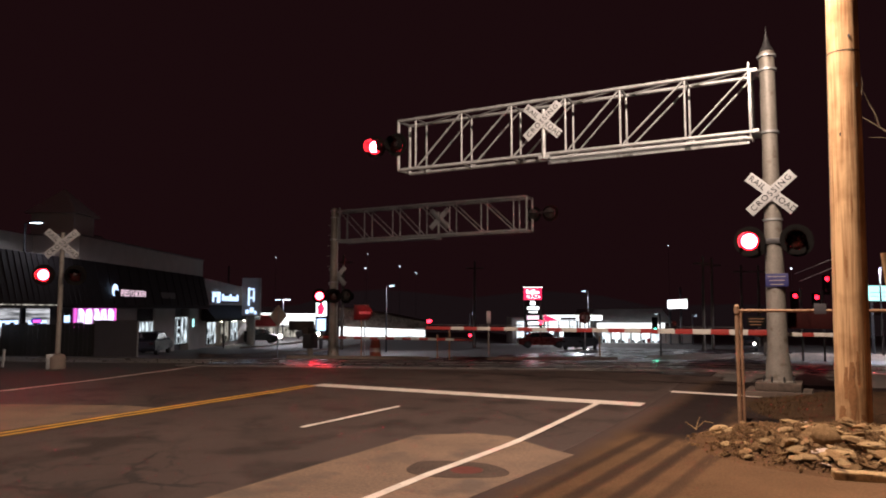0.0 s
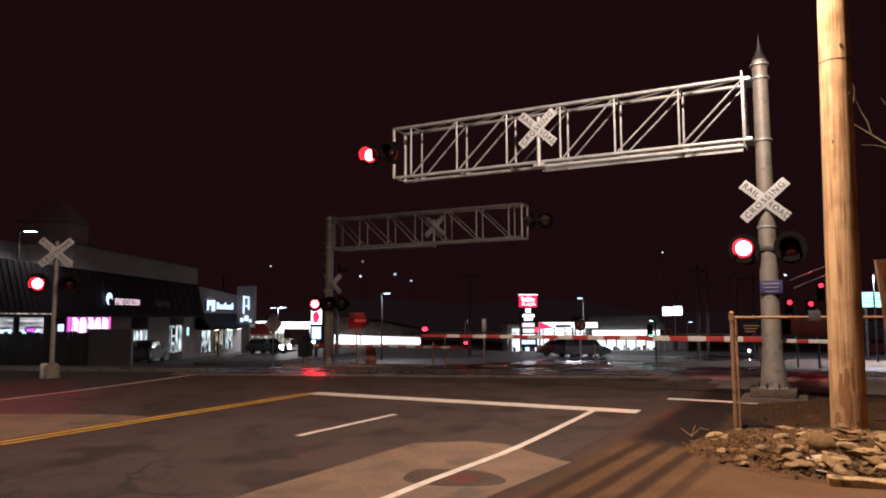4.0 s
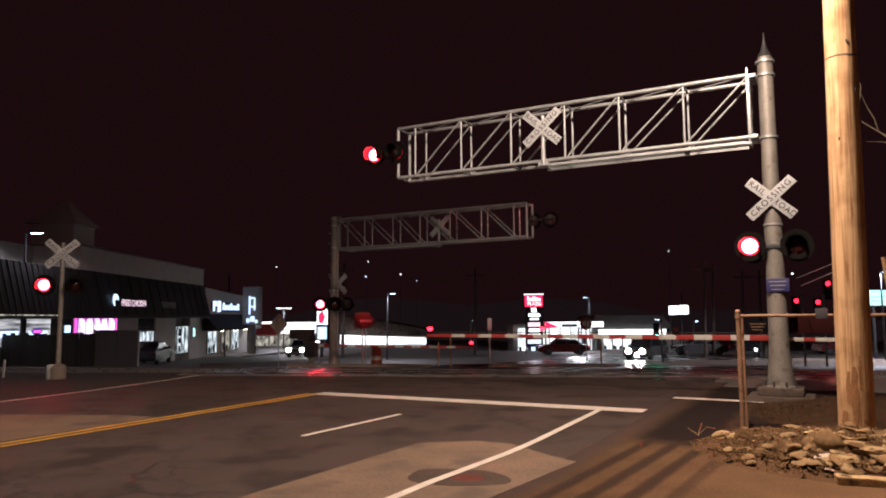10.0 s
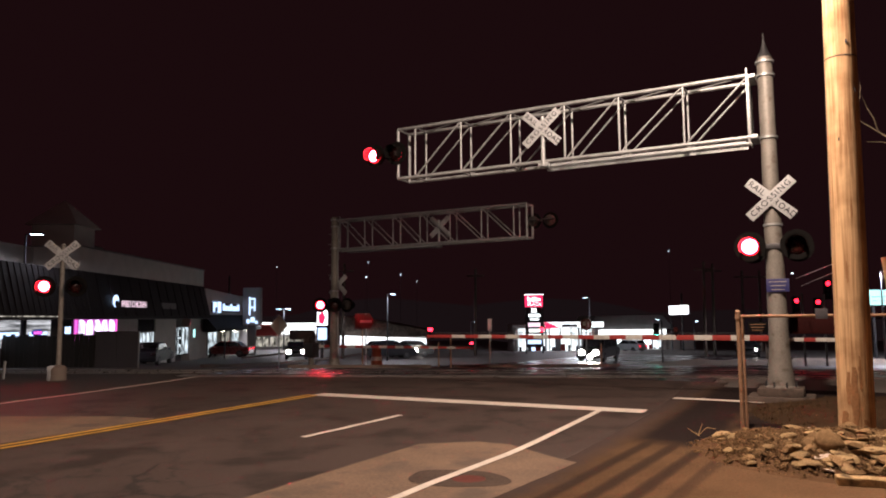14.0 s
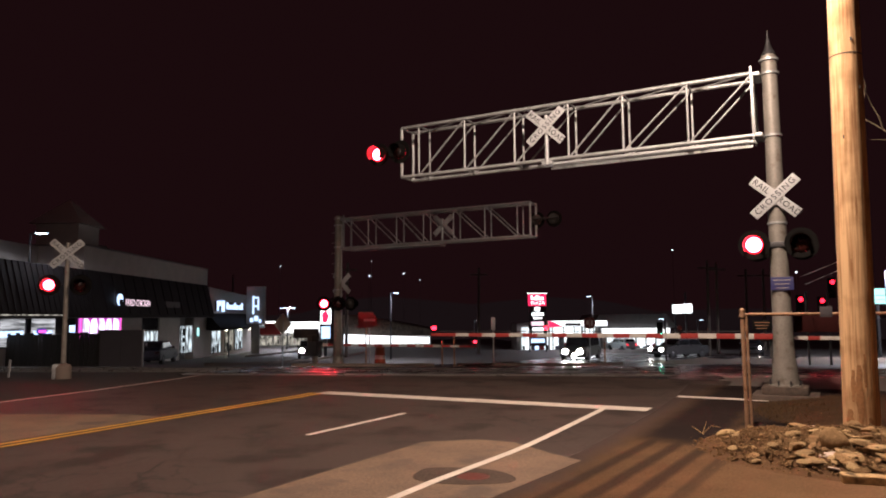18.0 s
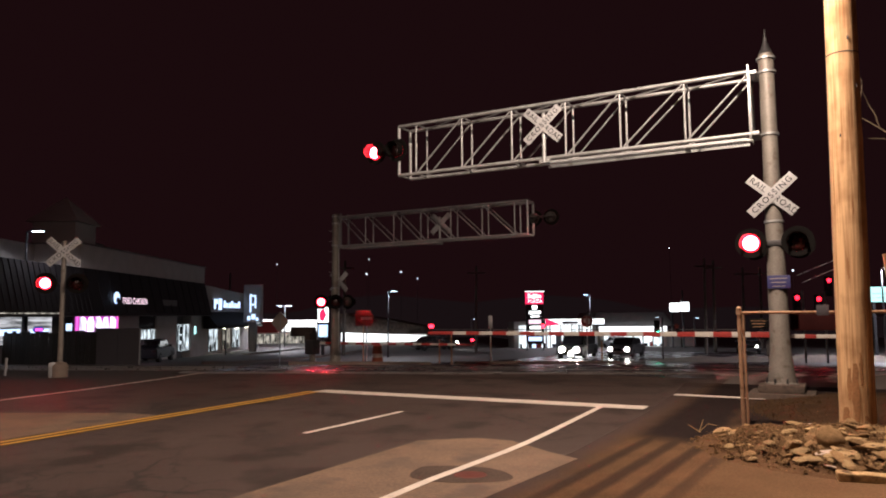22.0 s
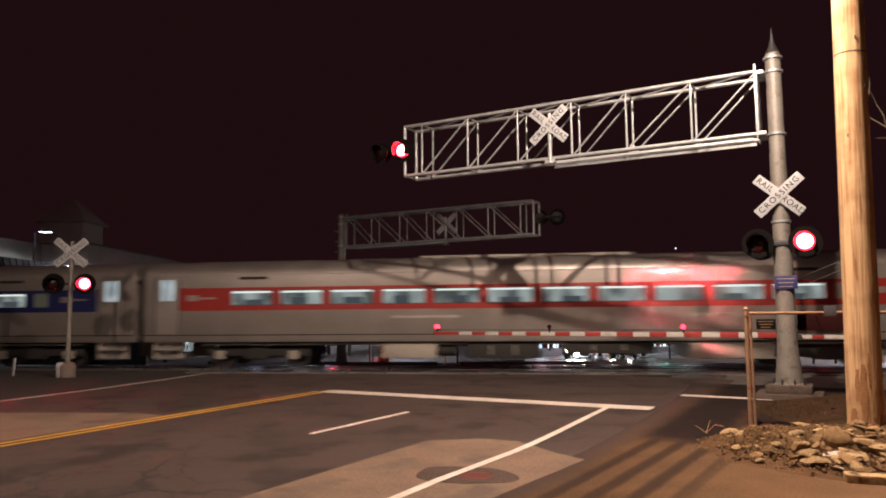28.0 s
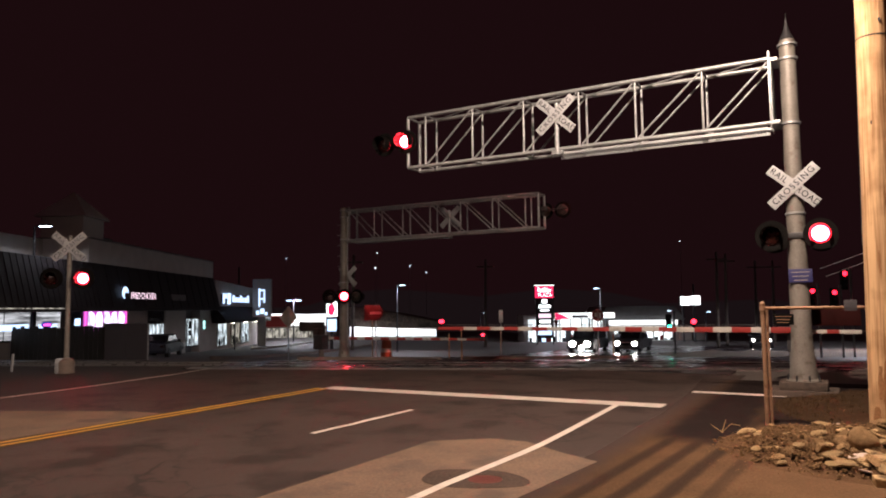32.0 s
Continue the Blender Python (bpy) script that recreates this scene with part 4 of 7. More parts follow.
def gate(m, length, label, near=True):
    """A lowered crossing gate: mechanism at the origin, arm out to -x."""
    g = thing("crossing_gate", m, label, "crossing gate", "crossing gates")
    part("pedestal", lathe(B(), [(0.2, -0.3), (0.2, 0.06), (0.13, 0.08), (0.13, 0.8), (0.18, 0.82)], 12), M["painted_steel"], g)
    if near:
        part("mechanism", box(box(B(), -0.34, 0.1, -0.30, 0.1, 1.18, 1.33, 0.02), -0.15, 0.15, -0.2, 0.2, 0.8, 1.3, 0.03), M["dark_steel"], g, "dark gate motor housing")
        part("counterweight", box(box(B(), 0.36, 1.24, -0.40, -0.2, 1.36, 1.74, 0.03), 0.0, 0.4, -0.3, -0.25, 1.4, 1.5, 0.01), M["weight_red"], g, "dull dark red counterweight")
        for i, (a, b) in enumerate(((0.10, 0.62), (0.62, 0.84), (0.84, 1.24))):
            part("tail_stripe", box(B(), a, b, -0.345, -0.315, 1.20, 1.28, 0.004), M["gate_red" if i == 1 else "gate_white"], g)
        part("stand", tube(B(), (0.0, -0.1, 0.8), (0.0, -0.1, 1.4), 0.09), M["dark_steel"], g)
    else:
        part("mechanism", box(B(), -0.22, 0.24, -0.25, 0.25, 0.8, 1.42, 0.04), M["dark_steel"], g, "dark gate motor housing")
        part("counterweight", box(box(B(), 0.0, 0.3, -0.3, 0.2, 1.3, 1.7, 0.02), 0.1, 1.35, -0.42, -0.2, 1.55, 1.97, 0.03), M["weight_brown"], g, "dark brown counterweight")
    start = 0.05
    n = round((length - start) / 0.388)
    step = (length - start) / n
    for i in range(n):
        h = 0.060 - 0.020 * i / n
        part("arm_stripe", box(B(), -start - (i + 1) * step, -start - i * step, -0.345, -0.315, 1.27 - h, 1.27 + h, 0.004), M["gate_red" if (n - 1 - i) % 2 else "gate_white"] if i < n - 1 else M["gate_red"], g)
    part("arm_wire", tube(B(), (-0.6, -0.33, 1.375), (-length, -0.33, 1.36), 0.008, seg=6), M["dark_steel"], g)
    for x, which in ((-length + 0.1, None), (-length + 3.35, True), (-length + 6.6, False)):
        if x > -1.0 or (which is not None and not near):
            continue
        c = part("arm_light", box(tube(B(), (x, -0.33, 1.3), (x, -0.33, 1.40), 0.02), x - 0.07, x + 0.07, -0.37, -0.29, 1.37, 1.38), M["black_paint"], g, "small black arm light")
        if which is None:
            part("lamp", tube(B(), (x, -0.39, 1.45), (x, -0.27, 1.45), 0.05, 0.05, 16), M["small_red"], c, "small steady red lamp")
        else:
            l = part("lamp", SMALL_LAMP_MESH, M["small_red"], c, "small red lamp", m=pose(x, -0.35, 1.45))
            FLASHERS.append((l, which))
    return g


gate(pose(-1.25, 17.35, 0), 8.6, "lowered red and white striped crossing gate arm")
gate(pose(-20.0, 24.6, land(-20.0, 24.6) - 0.35, 0, 0, 183), 7.5, "lowered crossing gate of the opposite lanes", False)


def side_mast(m):
    g = thing("signal_mast", m, "grey crossing signal mast with an unlit white crossbuck", "signal mast")
    part("base", lathe(B(), [(0.22, -0.2), (0.24, 0.02), (0.24, 0.34), (0.19, 0.42), (0.09, 0.46)], 10), M["concrete"], g, "pale footing")
    part("pole", tube(B(), (0, 0, 0.4), (0, 0, 4.1), 0.075, 0.065, 16), M["painted_steel"], g)
    part("junction_box", box(B(), -0.28, -0.06, -0.16, 0.16, 0.0, 0.44, 0.03), M["galvanised"], g)
    part("light_arm", tube(B(), (-0.5, 0, 2.8), (0.5, 0, 2.8), 0.03), M["dark_steel"], g)
    flasher(g, -0.43, -0.2, 2.8, -1, True)
    flasher(g, 0.43, -0.2, 2.8, -1, False)
    crossbuck(g, 0, -0.1, 3.75)
    return g


side_mast(pose(-20.5, 13.4, 0, 0, 0, 45))

# ---------------------------------------------------------------- timber utility pole and fence
pole = thing("utility_pole", pose(0.172, 11.5, 0, 0, 0.85, 0), "thick pale timber utility pole beside rubble", "utility pole")
part("shaft", lathe(B(), [(0.23 - 0.0042 * i, -0.3 + i) for i in range(14)], 28), M["pole_wood"], pole)
part("cable_guard", tube(B(), (-0.2, 0.12, 2.6), (-0.15, 0.10, 11), 0.03, seg=10), M["dark_steel"], pole, "dark cable guard")
for a, h in ((-1.2, 5.6), (-0.7, 4.9), (-1.9, 4.2), (-1.5, 2.9), (-0.9, 6.4)):
    part("staple", box(B(), 0.2 * math.cos(a) - 0.012, 0.2 * math.cos(a) + 0.012, 0.2 * math.sin(a) - 0.012, 0.2 * math.sin(a) + 0.012, h, h + 0.05), M["dark_steel"], pole)
part("band", lathe(B(), [(0.200, 0), (0.209, 0.004), (0.209, 0.02), (0.200, 0.024)], 28, (0, 0, 5.42)), M["tie"], pole)

scar = random.Random(4)
for az, z0, z1, wide in ((-1.95, 0.55, 0.98, 0.17), (-1.62, 0.25, 1.05, 0.22), (-1.3, 0.75, 1.2, 0.10), (-2.2, 0.05, 0.45, 0.3), (-1.1, 0.1, 0.35, 0.2), (-1.75, 2.2, 2.5, 0.07), (-1.35, 3.1, 3.35, 0.06)):
    bm = B()
    rows_ = []
    for i in range(9):
        z = z0 + (z1 - z0) * i / 8
        half = wide * (0.5 + 0.5 * math.sin(math.pi * (i + 0.4) / 8.8)) * scar.uniform(0.6, 1.0)
        off = scar.uniform(-0.03, 0.03)
        r = 0.23 - 0.0042 * (z + 0.3) + 0.003
        rows_.append([bm.verts.new((r * math.cos(az + off + half * u), r * math.sin(az + off + half * u), z)) for u in (-1, -0.5, 0, 0.5, 1)])
    for a, b in zip(rows_, rows_[1:]):
        for k in range(4):
            bm.faces.new((a[k], a[k + 1], b[k + 1], b[k]))
    part("scar", bm, M["pole_scar"], pole, "dark scar where the outer wood has flaked off")

fence = thing("pipe_fence", pose(-1.36, 12.1, 0), "rusty pipe fence with one top rail", "fence")
part("post", tube(B(), (0, 0, -0.2), (0.0, 0, 1.80), 0.032, seg=14), M["rusty"], fence)
part("post_cap", lathe(B(), [(0.038, 0), (0.041, 0.02), (0.026, 0.045), (0.008, 0.052)], 14, (0, 0, 1.80)), M["rusty"], fence)
part("rail_fitting", lathe(B(), [(0.044, 0), (0.044, 0.08)], 14, (0, 0, 1.71)), M["rusty"], fence)
part("back_post", tube(B(), (0.062, 0.03, -0.2), (0.055, 0.02, 1.74), 0.022, seg=12), M["rusty"], fence)
part("top_rail", tube(B(), (0, 0, 1.75), (9.0, 2.6, 1.75), 0.024, seg=12), M["rusty"], fence)
for i in (1, 2, 3):
    part("post", tube(B(), (3.0 * i, 0.867 * i, -0.2), (3.0 * i, 0.867 * i, 1.74), 0.035, seg=12), M["rusty"], fence)
plate = part("warning_plate", box(B(), 0.14, 0.42, 0.03, 0.04, 1.50, 1.66, 0.002), M["black_paint"], fence, "small dark notice with ochre lines")
for i in range(3):
    part("text_bar", box(B(), 0.17 + 0.01 * i, 0.39 - 0.02 * i, 0.026, 0.029, 1.618 - 0.045 * i, 1.627 - 0.045 * i), M["rusty"], plate)
part("rail_plate", box(B(), 1.08, 1.25, 0.25, 0.262, 1.70, 1.86, 0.003), M["grey_panel"], fence, "back of a small plate on the rail")
for a, b in (((-0.75, 3.2, 2.28), (-0.1, -0.1, 2.40)), ((-0.9, 5.0, 2.50), (-0.12, 0.0, 2.52))):
    part("cable", tube(B(), a, b, 0.005, seg=8), M["galvanised"], pole, "thin cable")
# ---------------------------------------------------------------- the train
TRAIN = []   # (vehicle, offset of its middle behind the engine's nose)


def bogie(parent, x, axles=2, base=2.6):
    b = part("bogie", box(box(box(box(B(), x - base / 2 - 0.5, x + base / 2 + 0.5, -1.1, -0.9, 0.42, 0.66, 0.03), x - base / 2 - 0.5, x + base / 2 + 0.5, 0.9, 1.1, 0.42, 0.66, 0.03), x - 0.3, x + 0.3, -1.15, 1.15, 0.3, 0.7, 0.03), x - 0.45, x + 0.45, -1.2, -1.08, 0.32, 0.62, 0.04), M["under"], parent, "dark bogie frame")
    for i in range(axles):
        ax = x - base / 2 + base * i / (axles - 1)
        for y in (-0.78, 0.70):
            part("wheel", tube(B(), (ax, y, 0.44), (ax, y + 0.09, 0.44), 0.43, 0.43, 24), M["dark_steel"], b)
        part("axle_box", box(B(), ax - 0.16, ax + 0.16, -1.24, -1.06, 0.32, 0.6, 0.03), M["under_grey"], b)
    return b


def coach(band, seed, label):
    r = random.Random(seed)
    L = 25.93
    c = thing("passenger_coach", Matrix.Identity(4), label, "train coach", "train coaches")
    w = 1.52
    h = L / 2
    side = [(-w + 0.05, 0.90), (-w, 0.98), (-w, 3.14)]
    roof = [(-w, 3.14)] + [(-w * math.cos(a), 3.16 + 0.54 * math.sin(a)) for a in [math.pi / 2 * k / 8 for k in range(1, 9)]]
    low = side + [(-p[0], p[1]) for p in side[::-1]]
    part("body", prism(B(), low, -h, h, "x"), M["train_silver"], c, "dull silver coach body")
    up = roof + [(-p[0], p[1]) for p in roof[::-1]][1:]
    part("roof", prism(B(), up, -h + 0.02, h - 0.02, "x"), M["train_silver"], c)
    part("roof_cooler", box(B(), -3.5, 3.5, -0.6, 0.6, 3.66, 3.74, 0.03), M["train_roof"], c)
    for s in (-1, 1):
        def skin(name, x0, x1, z0, z1, material, lift, parent=c, label="", under=0.0):
            return part(name, box(B(), x0, x1, *sorted((s * (w + under), s * (w + lift))), z0, z1), M[material], parent, label, smooth=False)
        skin("sill_groove", -h, h, 1.12, 1.15, "under", 0.010)
        skin("gutter", -h + 0.1, h - 0.1, 3.13, 3.16, "train_roof", 0.03)
        bd = skin("colour_band", -h + 1.24, h - 1.37, 1.95, 2.72, band, 0.006, label="painted window band")
        for x0, x1 in ((-h + 1.55, -h + 2.6), (h - 2.75, h - 1.75)):
            e = skin("emblem_bar", x0, x0 + 0.42, 2.28, 2.48, "train_silver", 0.011, bd, "pale emblem on the band", 0.0062)
            skin("emblem_bar", x0 + 0.46, x1, 2.34, 2.40, "train_silver", 0.011, bd, "", 0.0062)
        skin("toilet_window", h - 3.75, h - 3.22, 2.13, 2.61, "frosted", 0.012)
        for i in range(11):
            x0 = -h + 3.09 + i * 1.727
            f = skin("window_frame", x0 + 0.04, x0 + 1.49, 2.12, 2.62, "under", 0.010)
            p = skin("pane", x0 + 0.07, x0 + 1.46, 2.14, 2.60, "train_window", 0.016, f, "pane lit from within", 0.0105)
            skin("ceiling_light", x0 + 0.08, x0 + 1.45, 2.53, 2.59, "coach_ceiling", 0.019, f, "bright ceiling seen through the pane", 0.0165)
            if r.random() < 0.75:
                sx = x0 + 0.2 + r.random() * 0.5
                skin("seat_back", sx, sx + 0.5 + 0.25 * r.random(), 2.145, 2.30 + 0.1 * r.random(), "seat_dim", 0.019, f, "", 0.0165)
        for e in (-1, 1):
            x = e * (h - 0.84)
            d = skin("door", x - 0.42, x + 0.42, 1.17, 3.08, "train_silver", 0.008, label="sliding vestibule door")
            skin("jamb", x - 0.46, x - 0.425, 1.17, 3.1, "under", 0.009)
            skin("jamb", x + 0.425, x + 0.46, 1.17, 3.1, "under", 0.009)
            skin("pane", x - 0.25, x + 0.25, 2.30, 3.0, "door_window", 0.014, d, "", 0.0085)
            for z in (0.34, 0.62):
                part("step", box(B(), x - 0.45, x + 0.45, *sorted((s * (w - 0.35), s * (w - 0.02))), z, z + 0.04), M["galvanised"], c, "worn steel step")
            part("step_side", box(B(), x - 0.48, x - 0.45, *sorted((s * (w - 0.4), s * (w - 0.05))), 0.32, 0.92), M["under_grey"], c)
            part("step_riser", box(B(), x - 0.45, x + 0.45, *sorted((s * (w - 0.42), s * (w - 0.36))), 0.30, 0.92), M["under_grey"], c)
        for x0, x1 in ((-h + 8.6, -h + 10.9), (h - 8.0, h - 6.8)):
            skin("lettering_bar", x0, x1, 1.66, 1.74, "train_roof", 0.004)
        for x0 in (-h + 3.4, h - 5.2):
            skin("grille", x0, x0 + 1.0, 2.98, 3.08, "under", 0.005)
        for i in range(9):
            skin("panel_seam", -h + 2.9 + i * 2.55, -h + 2.912 + i * 2.55, 1.16, 1.94, "train_roof", 0.003)
    for e in (-1, 1):
        part("diaphragm", box(B(), *sorted((e * h, e * (h + 0.18))), -0.75, 0.75, 1.1, 3.3, 0.04), M["under"], c, "black gangway bellows")
        part("end_plate", box(B(), *sorted((e * (h - 0.02), e * (h + 0.02))), -w + 0.05, w - 0.05, 0.95, 3.2, 0.01), M["train_silver"], c)
        part("end_lamp", box(B(), *sorted((e * (h + 0.0), e * (h + 0.05))), -1.35, -1.2, 2.9, 3.05, 0.01), M["lens_dark"], c)
        bogie(c, e * 9.05)
    part("underframe", box(B(), -h + 1.5, h - 1.5, -1.1, 1.1, 0.78, 0.91), M["under"], c)
    for x0, x1, z0, k in ((h - 17.64, h - 15.87, 0.36, "under_grey"), (h - 7.99, h - 5.4, 0.34, "under_grey"), (h - 14.85, h - 12.55, 0.36, "under"), (h - 11.8, h - 9.0, 0.5, "under")):
        part("equipment_box", box(B(), x0, x1, -1.32, 1.32, z0, 0.85, 0.03), M[k], c)
        for q in (0.33, 0.66):
            part("box_latch", box(B(), x0 + (x1 - x0) * q - 0.02, x0 + (x1 - x0) * q + 0.02, -1.335, -1.322, z0 + 0.1, 0.78), M["train_roof"], c)
    part("air_tank", tube(B(), (-3.2, -1.0, 0.62), (-2.3, -1.0, 0.62), 0.2), M["under"], c)
    part("cable_run", tube(B(), (-h + 2, -1.25, 0.82), (h - 2, -1.25, 0.82), 0.03, seg=8), M["train_roof"], c)
    return c


def locomotive():
    L, w = 21.0, 1.5
    c = thing("locomotive", Matrix.Identity(4), "silver diesel locomotive with blue nose and blue band", "locomotive")
    o = -10.5
    def X(pts):
        return [(p[0] + o, p[1]) for p in pts]
    prof = X([(0, 0.97), (0, 3.6), (0.35, 3.98), (17.6, 4.04), (19.07, 3.89), (20.25, 3.11), (20.85, 2.45), (20.98, 2.05), (20.95, 0.97), (15.11, 0.97), (13.9, 0.57), (7.96, 0.57), (6.97, 0.97)])
    part("body", prism(B(), prof, -w, w, "y"), M["loco_white"], c, "silver carbody with angled nose", smooth=False)
    for s in (-1, 1):
        def skin(name, outline, material, lift=0.006, label="", parent=c):
            return part(name, prism(B(), X(outline), *sorted((s * (w - 0.01), s * (w + lift))), "y"), M[material], parent, label, smooth=False)
        def rect(name, x0, x1, z0, z1, material, lift, label="", parent=c):
            return skin(name, [(x0, z0), (x1, z0), (x1, z1), (x0, z1)], material, lift, label, parent)
        skin("upper_panel", [(0.01, 3.34), (17.0, 3.34), (17.5, 3.56), (17.6, 3.92), (0.25, 3.80), (0.01, 3.58)], "loco_grey", 0.004, "dull grey upper side panel")
        skin("roof_edge", [(0.33, 3.96), (0.2, 3.82), (17.6, 3.93), (17.6, 4.03)], "fascia")
        skin("blue_band", [(0.9, 1.94), (15.4, 1.94), (18.4, 1.72), (20.93, 1.30), (20.96, 2.05), (20.83, 2.44), (20.22, 3.10), (19.05, 3.87), (17.9, 3.98), (17.5, 3.55), (16.94, 3.17), (16.3, 2.84), (15.67, 2.70), (14.9, 2.68), (0.9, 2.68)], "loco_blue", 0.006, "blue band sweeping up over the nose")
        skin("red_stripe", [(0.9, 1.84), (15.3, 1.84), (17.3, 1.66), (18.9, 1.38), (20.6, 1.0), (20.6, 1.10), (18.9, 1.48), (17.3, 1.76), (15.3, 1.93), (0.9, 1.93)], "train_red", 0.008)
        for x0, x1 in ((2.44, 4.21), (4.48, 5.96)):
            gr = rect("radiator_grille", x0, x1, 1.38, 2.60, "louvre_black", 0.016, "black radiator grille")
            for i in range(11):
                z = 1.43 + i * 0.105
                part("slat", box(B(), x0 + 0.05 + o, x1 - 0.05 + o, *sorted((s * (w + 0.017), s * (w + 0.032))), z, z + 0.02), M["dark_steel"], gr)
        for x0, x1 in ((6.2, 7.13), (11.79, 12.83), (13.08, 14.31), (14.6, 16.4)):
            rect("roof_louvre", x0, x1, 3.36, 3.84, "louvre_black", 0.012, "dark louvre opening")
        skin("cab_window", [(18.2, 2.85), (19.3, 2.85), (18.9, 3.35), (18.2, 3.35)], "glass_dark", 0.014)
        rect("cab_door", 17.2, 17.85, 1.25, 3.15, "loco_blue", 0.012, "blue cab door")
        rect("door_pane", 17.35, 17.7, 2.5, 2.95, "glass_dark", 0.016)
        rect("engine_room_door", 0.35, 0.85, 1.2, 3.0, "under_grey", 0.012)
        rect("panel_seam", 3.35, 3.38, 2.7, 3.8, "under", 0.009)
        rect("panel_seam", 1.8, 1.83, 1.0, 1.84, "under", 0.009)
        rect("panel_seam", 2.28, 2.31, 2.68, 3.9, "under", 0.009)
        rect("filler_hatch", 9.6, 9.95, 1.35, 1.62, "under", 0.012)
        skin("logo_disc", [(12.85 + 0.27 * math.cos(a), 2.38 + 0.21 * math.sin(a)) for a in [2 * math.pi * k / 14 for k in range(14)]], "sign_white", 0.010)
        rect("name_bar", 13.25, 15.3, 2.35, 2.43, "sign_white", 0.010)
        rect("flag_bar", 19.0, 19.55, 2.15, 2.4, "sign_white", 0.010)
        lettering("number", "215", 0.68, M["sign_white"], c, pose(6.94 + o, s * (w + 0.012), 2.31, 0, 0, 0 if s < 0 else 180), "white road number", 1.12)
        for x0 in (16.95, 17.95):
            part("handrail", tube(B(), (x0 + o, s * (w + 0.05), 1.3), (x0 + o, s * (w + 0.05), 2.3), 0.015, seg=6), M["galvanised"], c)
        for z in (0.45, 0.75, 1.02, 1.28):
            part("cab_step", box(B(), 17.1 + o, 17.95 + o, *sorted((s * (w - 0.3), s * (w + 0.02))), z, z + 0.03), M["galvanised"], c)
        for z in (1.30, 1.36, 1.42):
            part("side_bead", box(B(), 6.3 + o, 20.3 + o, *sorted((s * w, s * (w + 0.012))), z, z + 0.018), M["train_roof"], c)
    part("nose_skin", prism(B(), X([(19.09, 3.90), (20.27, 3.12), (20.87, 2.46), (21.0, 2.05), (20.97, 1.2), (20.95, 1.2), (20.96, 2.05), (20.84, 2.44), (20.24, 3.10), (19.07, 3.87)]), -w - 0.004, w + 0.004, "y"), M["loco_blue"], c, "dark blue nose", smooth=False)
    part("windscreen", prism(B(), X([(19.2, 3.86), (20.2, 3.18), (20.22, 3.2), (19.22, 3.88)]), -1.2, 1.2, "y"), M["glass_dark"], c, "dark windscreen", smooth=False)
    for y, z in ((-0.35, 1.98), (0.35, 2.36)):
        part("headlight", tube(B(), (20.6 + o, y, z), (21.06 + o, y, z), 0.15), M["headlight"], c, "lit headlight")
    for y in (-1.05, 1.05):
        part("ditch_light", tube(B(), (20.8 + o, y, 1.62), (21.02 + o, y, 1.62), 0.06), M["chrome"], c, "unlit ditch light")
    part("pilot", prism(B(), X([(19.6, 0.25), (21.1, 0.22), (20.95, 0.97), (19.8, 0.97)]), -1.3, 1.3, "y"), M["dark_steel"], c, "black pilot plate", smooth=False)
    part("coupler", box(B(), 20.9 + o, 21.45 + o, -0.15, 0.15, 0.75, 1.0, 0.03), M["dark_steel"], c)
    part("rear_diaphragm", box(B(), -0.5 + o, 0.0 + o, -0.7, 0.7, 1.1, 3.3, 0.04), M["under"], c)
    part("fuel_tank", box(B(), 8.2 + o, 13.2 + o, -1.3, 1.3, 0.2, 0.6, 0.1), M["under"], c)
    part("battery_box", box(B(), 10.2 + o, 11.0 + o, -1.42, 1.42, 0.24, 0.52, 0.04), M["under_grey"], c)
    part("exhaust_hood", box(B(), 8.5 + o, 11.5 + o, -0.5, 0.5, 3.95, 4.12, 0.04), M["train_roof"], c)
    part("frame_skirt", box(B(), 0.4 + o, 20.6 + o, -1.0, 1.0, 0.30, 1.0, 0.05), M["under"], c, "black underframe between the bogies")
    for x in (3.4, 17.0):
        bogie(c, x + o, 2, 2.9)
        part("bogie_rail", box(B(), x + o - 2.2, x + o + 2.2, -1.28, -1.16, 0.5, 0.72, 0.04), M["under"], c)
        part("spring_seat", box(B(), x + o - 0.35, x + o + 0.35, -1.34, -1.2, 0.28, 0.5, 0.04), M["under_grey"], c)
    return c


TRAIN.append((locomotive(), 10.5))
for i, band in enumerate(("train_blue", "train_red", "train_blue")):
    TRAIN.append((coach(band, 11 + i, ("silver passenger coach with a blue window band", "silver passenger coach with a dark red window band", "last silver passenger coach with a blue window band")[i]), 21.0 + 0.85 + 12.965 + i * 26.32))

# ---------------------------------------------------------------- beyond the tracks: the side street and its shops
STREET = pose(0, 0, 0, 0, 0, 28.8)


def world_at(r, d):
    v = STREET @ Vector((r, d, 0))
    return v.x, v.y


def S(r, d, z=None, turn=0.0):
    """A pose in the side street's frame: r across it, d along it; z None: on the ground."""
    x, y = world_at(r, d)
    return Matrix.Translation((x, y, land(x, y) if z is None else z)) @ pose(0, 0, 0, 0, 0, 28.8 + turn)


def slabs(name, items, material, parent, label=""):
    """Each box of the list as a part of its own."""
    return [part(name, box(B(), *i), M[material], parent, label, smooth=False) for i in items]


# strip of shops along the side street; x runs along the front (towards -r side is the inside)
mall = thing("shop_building", S(-20.3, 61, 0.0, 90), "long single-storey shop building with dark awning roof", "shop building")
